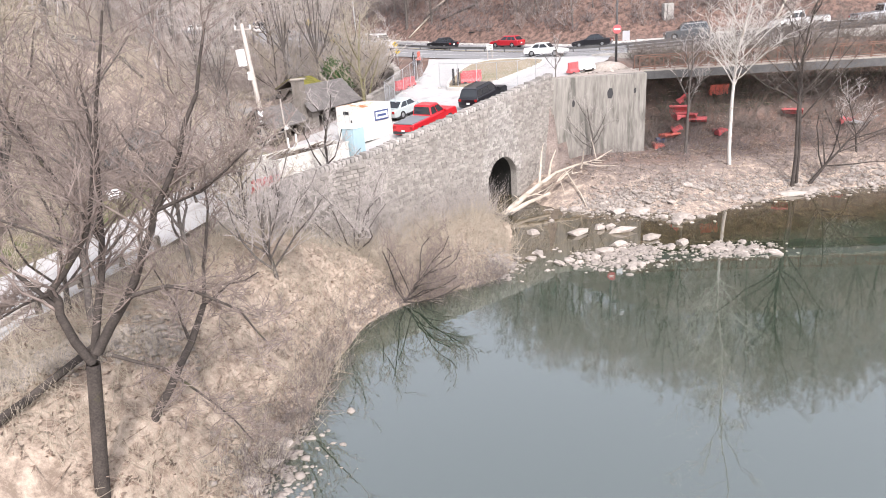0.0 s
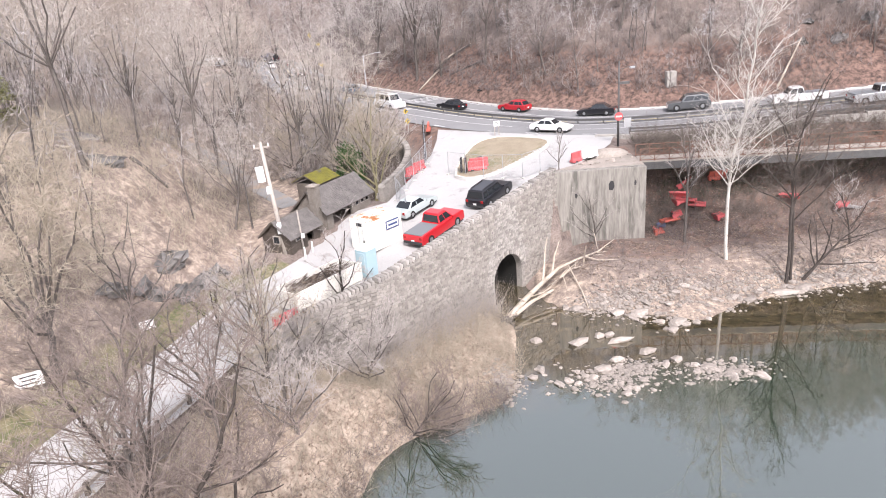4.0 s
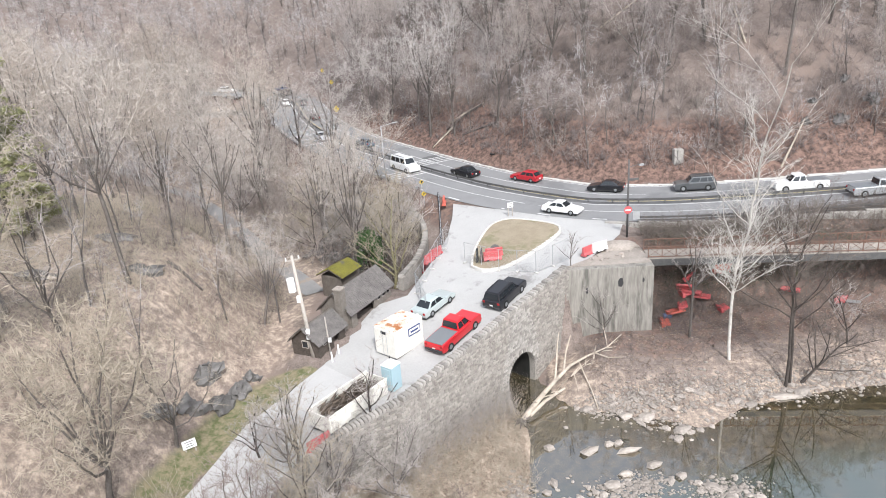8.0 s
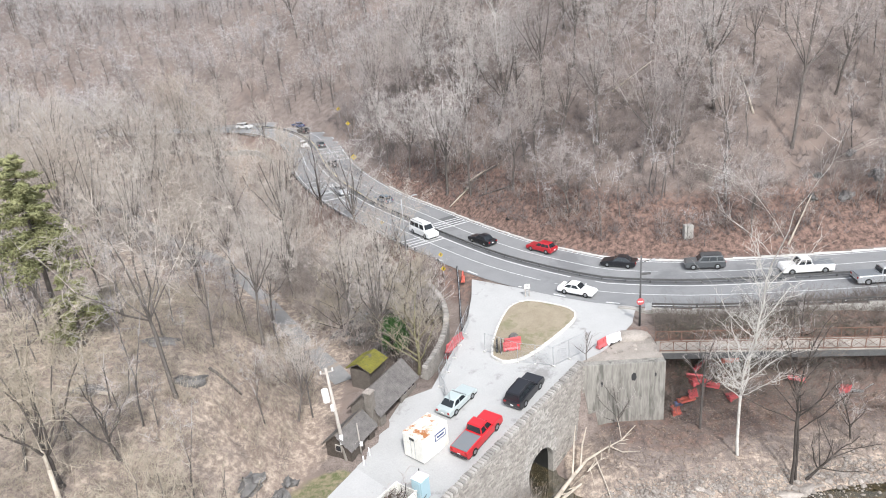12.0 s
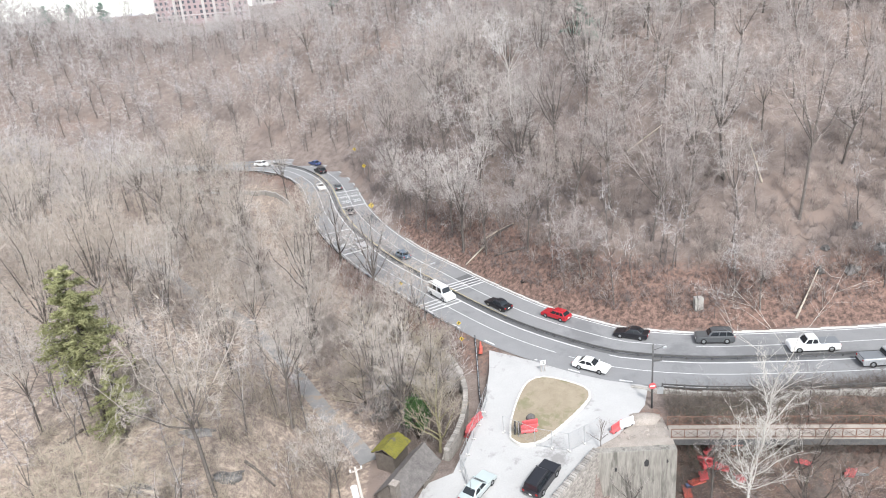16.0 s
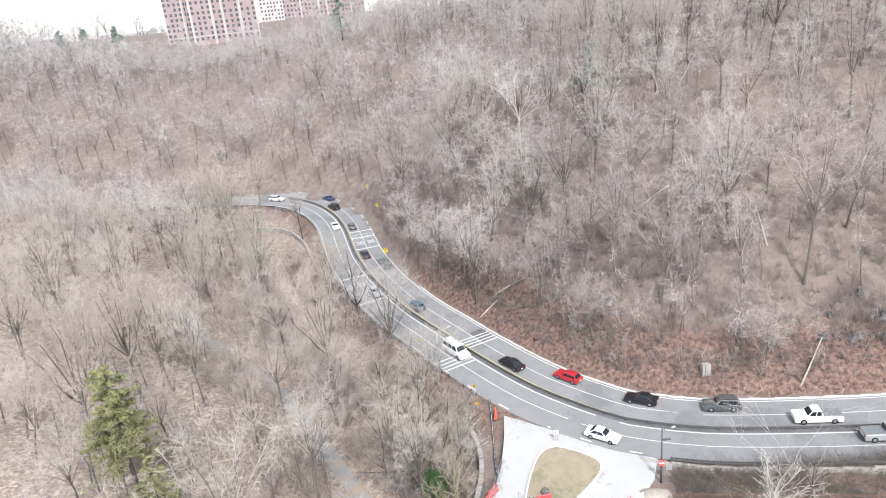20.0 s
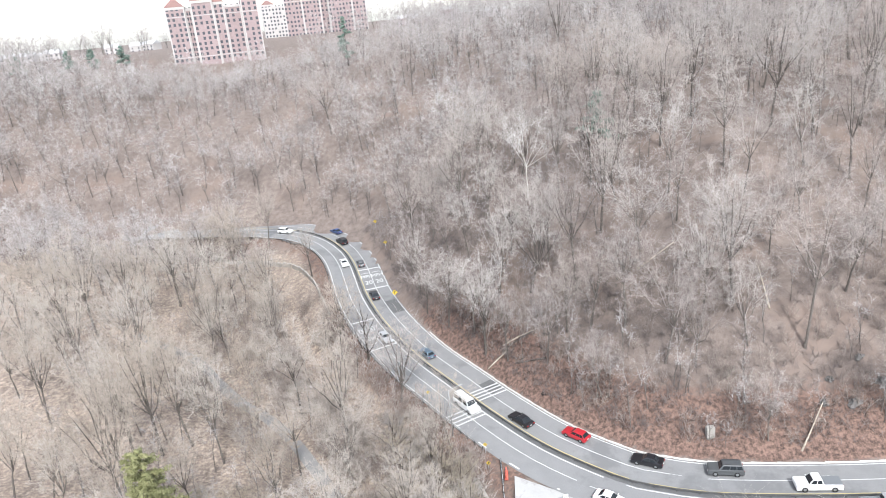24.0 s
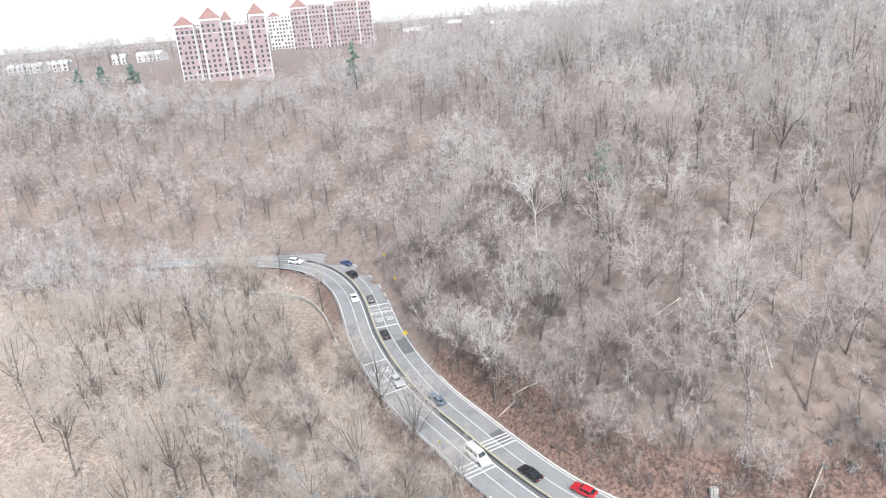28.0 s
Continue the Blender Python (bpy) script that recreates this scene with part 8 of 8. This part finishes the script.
def road_foot(rg):
    while True:
        p = EAST_LINES[rg.integers(0, 6)][rg.integers(0, 60)]
        x, y = p[0] + rg.uniform(-2, 2), p[1] + rg.uniform(-1, 1)
        if 20.5 < x < 64 and y > 63.6:
            return x, y


M_vine = material("dark_evergreen_vines", (0.05, 0.052, 0.035), (0.16, 0.155, 0.11), 0.6, 0.9, 0, 6)
brush("dark tangled vines and brush below the road", 11000, road_foot, 0.25, 1.0, 0.028, M_vine, 18, 0.9)


def gully(rg):
    return rg.uniform(-15, -5.2), rg.uniform(66.5, 84)


# thicket coloured dark so that its twigs carry the gully's shade
brush("gully thicket in dark twigs that stand in for the gully's shade", 7000, gully, 0.5, 2.2, 0.022, M_twigdark, 19, 0.8)


brush("dark brown brush scattered on the wooded slope", 9000, west_place, 0.4, 2.2, 0.016, M_mauve, 23)


def under_bridge(rg):
    return rg.uniform(19.5, 62), rg.uniform(62.6, 68.4) - 0.03 * rg.uniform(0, 30)


# real brush, thickened in dark twigs to add the shade under the bridge
brush("dark dense brush under and behind the trail bridge", 14000, under_bridge, 0.6, 3.0, 0.026, M_twigdark, 8)
# fallen leaves and sticks on the near bank
rg = np.random.default_rng(15)
segs = []
while len(segs) < 26000:
    x, y = bank_place(rg) if rg.random() < 0.45 else east_place(rg)
    a, l_ = rg.uniform(0, 6.3), rg.uniform(0.1, 0.26) if rg.random() < 0.82 else rg.uniform(0.5, 1.8)
    p = np.array([x, y, zat(x, y) + 0.03])
    segs.append((p, p + np.array([math.cos(a) * l_, math.sin(a) * l_, rg.uniform(-0.02, 0.06)]), 0.05 if l_ < 0.3 else 0.025, 0.0))
M_leaf = material("fallen_oak_leaves", (0.13, 0.085, 0.065), (0.5, 0.4, 0.32), 0.9, 0.9, 0, 9, spread=0.5)
v, f = spikes(segs, 3)
tagged(part("fallen_leaves", array_mesh("fallen_leaves", v, f, M_leaf), M_leaf), "scattered brown fallen leaves and sticks", "leaves", kind="stuff")
for k, (x, y, h, m) in enumerate(((-12.0, 37.0, 6, 0), (-10.0, 32.5, 6, 1), (-9.2, 37.2, 6.5, 0), (-8.2, 30.0, 5, 0), (-15.2, 24.5, 7, 1), (-5.6, 38.5, 4.5, 0))):
    hero("young_tree", x, y, "thin pale-twigged tree below the driveway", k * 1.3, 1.0, M_bark, M_straw if m else M_twig, gnarl=1.5, seed=150 + k, height=h, spread=3.4, bole=0.25, limbs=8, branches=7, subs=5, twigs=4, r0=0.11, lean=0.08, open_=0.75, twig_r=0.012)

# fallen timber on the slopes
r = random.Random(77)
for k in range(22):
    if k < 12:
        x, y = r.uniform(-5, 55), r.uniform(92, 118)
        if side_distance(ROAD, np.array([x]), np.array([y]))[0] > -ROAD_HALF - 3:
            continue
    else:
        x, y = r.uniform(-45, -20), r.uniform(42, 76)
        if abs(side_distance(PATH, np.array([x]), np.array([y]))[0]) < 5:
            continue
    a, L = r.uniform(0, 6.3), r.uniform(3, 7)
    e = (x + L * math.cos(a), y + L * math.sin(a))
    if k >= 12 and e[0] > -22.5:
        continue
    t = thing("fallen_log", pose(0, 0, 0), "weathered fallen log lying in leaf litter", "log", "fallen logs")
    part("trunk", branch_mesh([([(x, y, zat(x, y) + 0.12), ((x + e[0]) / 2, (y + e[1]) / 2, zat((x + e[0]) / 2, (y + e[1]) / 2) + 0.2), (*e, zat(*e) + 0.15)], 0.18, 0.09)]), M_bark if k % 3 else M_log, t, "", True)
t = thing("fallen_log", pose(0, 0, 0), "long pale dead trunk leaning down the bank", "log", "fallen logs")
part("trunk", branch_mesh([([(41.0, 82.3, zat(41, 82.3)), (42.6, 83.6, zat(42.6, 83.6) + 0.8), (45.4, 86.4, zat(45.4, 86.4) + 1.2)], 0.16, 0.07)]), M_log, t, "", True)
t = thing("dead_trunk", pose(0, 0, 0), "bleached bare dead trunk leaning on the slope", "dead tree")
part("trunk", branch_mesh([([(-29.5, 36.5, zat(-29.5, 36.5) - 0.2), (-30.4, 37.6, zat(-29.5, 36.5) + 2.8), (-31.8, 39.2, zat(-29.5, 36.5) + 6.2)], 0.2, 0.08)]), M_log, t, "", True)

# ---- towers and houses on the skyline ----
M_brick = material("pink_brown_brick", (0.27, 0.208, 0.21), (0.35, 0.275, 0.277), 0.08, 0.9, 0, 10)
M_pale = material("pale_render_bands", (0.42, 0.395, 0.385), (0.5, 0.475, 0.465), 0.2, 0.9, 0, 6)
M_roofred = material("dull_red_roof", (0.2, 0.12, 0.11), (0.26, 0.165, 0.15), 0.3, 0.9, 0, 6)
M_win = plain("far_window_glass", (0.07, 0.075, 0.09), 0.25)


def tower(a, b, base, top, bays, label, floors=11, depth=20):
    """An apartment tower between two corners, in bays that step in and out."""
    a, b = Vector((*a, 0)), Vector((*b, 0))
    L = (b - a).length
    t = thing("apartment_tower", Matrix.Translation((a.x, a.y, 0)) @ Matrix.Rotation(math.atan2(b.y - a.y, b.x - a.x), 4, "Z"), label, "apartment tower")
    x = 0.0
    total = sum(q[0] for q in bays)
    fh = (top - base) / floors
    for w, out, dz, peak, mat in bays:
        w = w * L / total
        z1 = top + dz
        wl = part("wall", Geo().box((x + w / 2, depth / 2 - out, (base - 20 + z1) / 2), (w, depth, z1 - base + 20)), mat, t)
        if peak:
            part("roof", Geo().loft([[(x - 0.4, -out - 0.4, z1), (x + w + 0.4, -out - 0.4, z1), (x + w + 0.4, depth * 0.6 - out, z1), (x - 0.4, depth * 0.6 - out, z1)], [(x + w / 2 - 0.5, depth * 0.3 - out - 0.5, z1 + peak), (x + w / 2 + 0.5, depth * 0.3 - out - 0.5, z1 + peak), (x + w / 2 + 0.5, depth * 0.3 - out + 0.5, z1 + peak), (x + w / 2 - 0.5, depth * 0.3 - out + 0.5, z1 + peak)]]), M_roofred, t, "dull red pyramid roof")
        part("parapet", Geo().box((x + w / 2, -out + 0.2, z1 - 0.7), (w + 0.3, 1.0, 1.4)), M_pale, t, "pale parapet band")
        for sx in (x + 0.35, x + w - 0.35):
            part("pilaster", Geo().box((sx, -out - 0.12, (base - 4 + z1) / 2), (0.7, 0.35, z1 - base + 4)), M_pale, t, "pale vertical band")
        n = max(2, int(w / 2.6))
        for fl_ in range(floors):
            zc = base + (fl_ + 0.55) * fh
            if fl_ in (1, floors - 2):
                part("string_course", Geo().box((x + w / 2, -out - 0.06, zc - fh * 0.5), (w, 0.2, 0.4)), M_pale, t, "pale string course")
            for k in range(n):
                if (k + fl_ * 3) % 7 == 5:
                    continue
                part("window", win_mesh, M_win, t).location = (x + (k + 0.5) * w / n, -out - 0.04, zc)
        x += w
    return t


win_mesh = Geo().box((0, 0, 0), (1.35, 0.12, 1.6)).mesh("window")
win_mesh.materials.append(M_win)
tower((-175.5, 394), (-127, 411.8), 62, 93, [(9, 0, 0, 5, M_brick), (3, -2, -1, 0, M_brick), (10, 2.5, 2.5, 6, M_brick), (5, 0, 1, 5, M_brick), (8, -2, -1, 0, M_brick), (8, 2.5, 3, 6, M_brick)], "tall pink-brown brick apartment tower with hipped roofs", 11)
tower((-146, 541.5), (-84, 554.5), 62, 101, [(9, 0, 0, 6, M_brick), (9, 2, 2, 0, M_brick), (4, -2, 0, 0, M_brick), (12, 2, 3, 0, M_brick), (7, 0, 2, 0, M_brick)], "second pink-brown brick apartment tower behind the woods", 12)
tower((-188, 622), (-166, 629), 62, 97, [(8, 0, 0, 4, M_pale), (8, 1, -2, 0, M_pale)], "pale distant apartment tower", 11)


def house(x, y, w, d, h, turn, mat, label):
    z = zat(x, y)
    t = thing("house", Matrix.Translation((x, y, z)) @ Matrix.Rotation(turn, 4, "Z"), label, "house", "distant houses")
    part("wall", Geo().box((0, 0, h / 2 - 1), (w, d, h + 2)), mat, t)
    part("roof", Geo().loft([[(-w / 2 - 0.4, -d / 2 - 0.4, h), (w / 2 + 0.4, -d / 2 - 0.4, h), (w / 2 + 0.4, d / 2 + 0.4, h), (-w / 2 - 0.4, d / 2 + 0.4, h)], [(-w / 2 - 0.4, -0.1, h + 3), (w / 2 + 0.4, -0.1, h + 3), (w / 2 + 0.4, 0.1, h + 3), (-w / 2 - 0.4, 0.1, h + 3)]]), M_roofgrey, t, "grey pitched roof")
    for k in range(3):
        for z_ in (1.6, 4.4):
            if z_ < h - 1:
                part("window", win_mesh, M_win, t).location = (-w / 3 + k * w / 3, -d / 2 - 0.04, z_)
    return t


M_roofgrey = material("pale_grey_roof", (0.36, 0.36, 0.37), (0.5, 0.5, 0.5), 0.3, 0.9, 0, 6)
r = random.Random(8)
for x, y, w in ((-389, 584, 16), (-400, 576, 12), (-385, 620, 14), (-330, 619, 12), (-318, 650, 18), (-300, 634, 12), (-350, 560, 12), (-420, 640, 16), (-290, 700, 14), (-60, 640, 18), (20, 660, 20), (-20, 610, 12)):
    house(x, y, w, 12, r.choice((6, 6.5, 9)), r.uniform(-0.3, 0.6), M_pale if r.random() < 0.7 else M_brick, "distant pale house among bare trees")
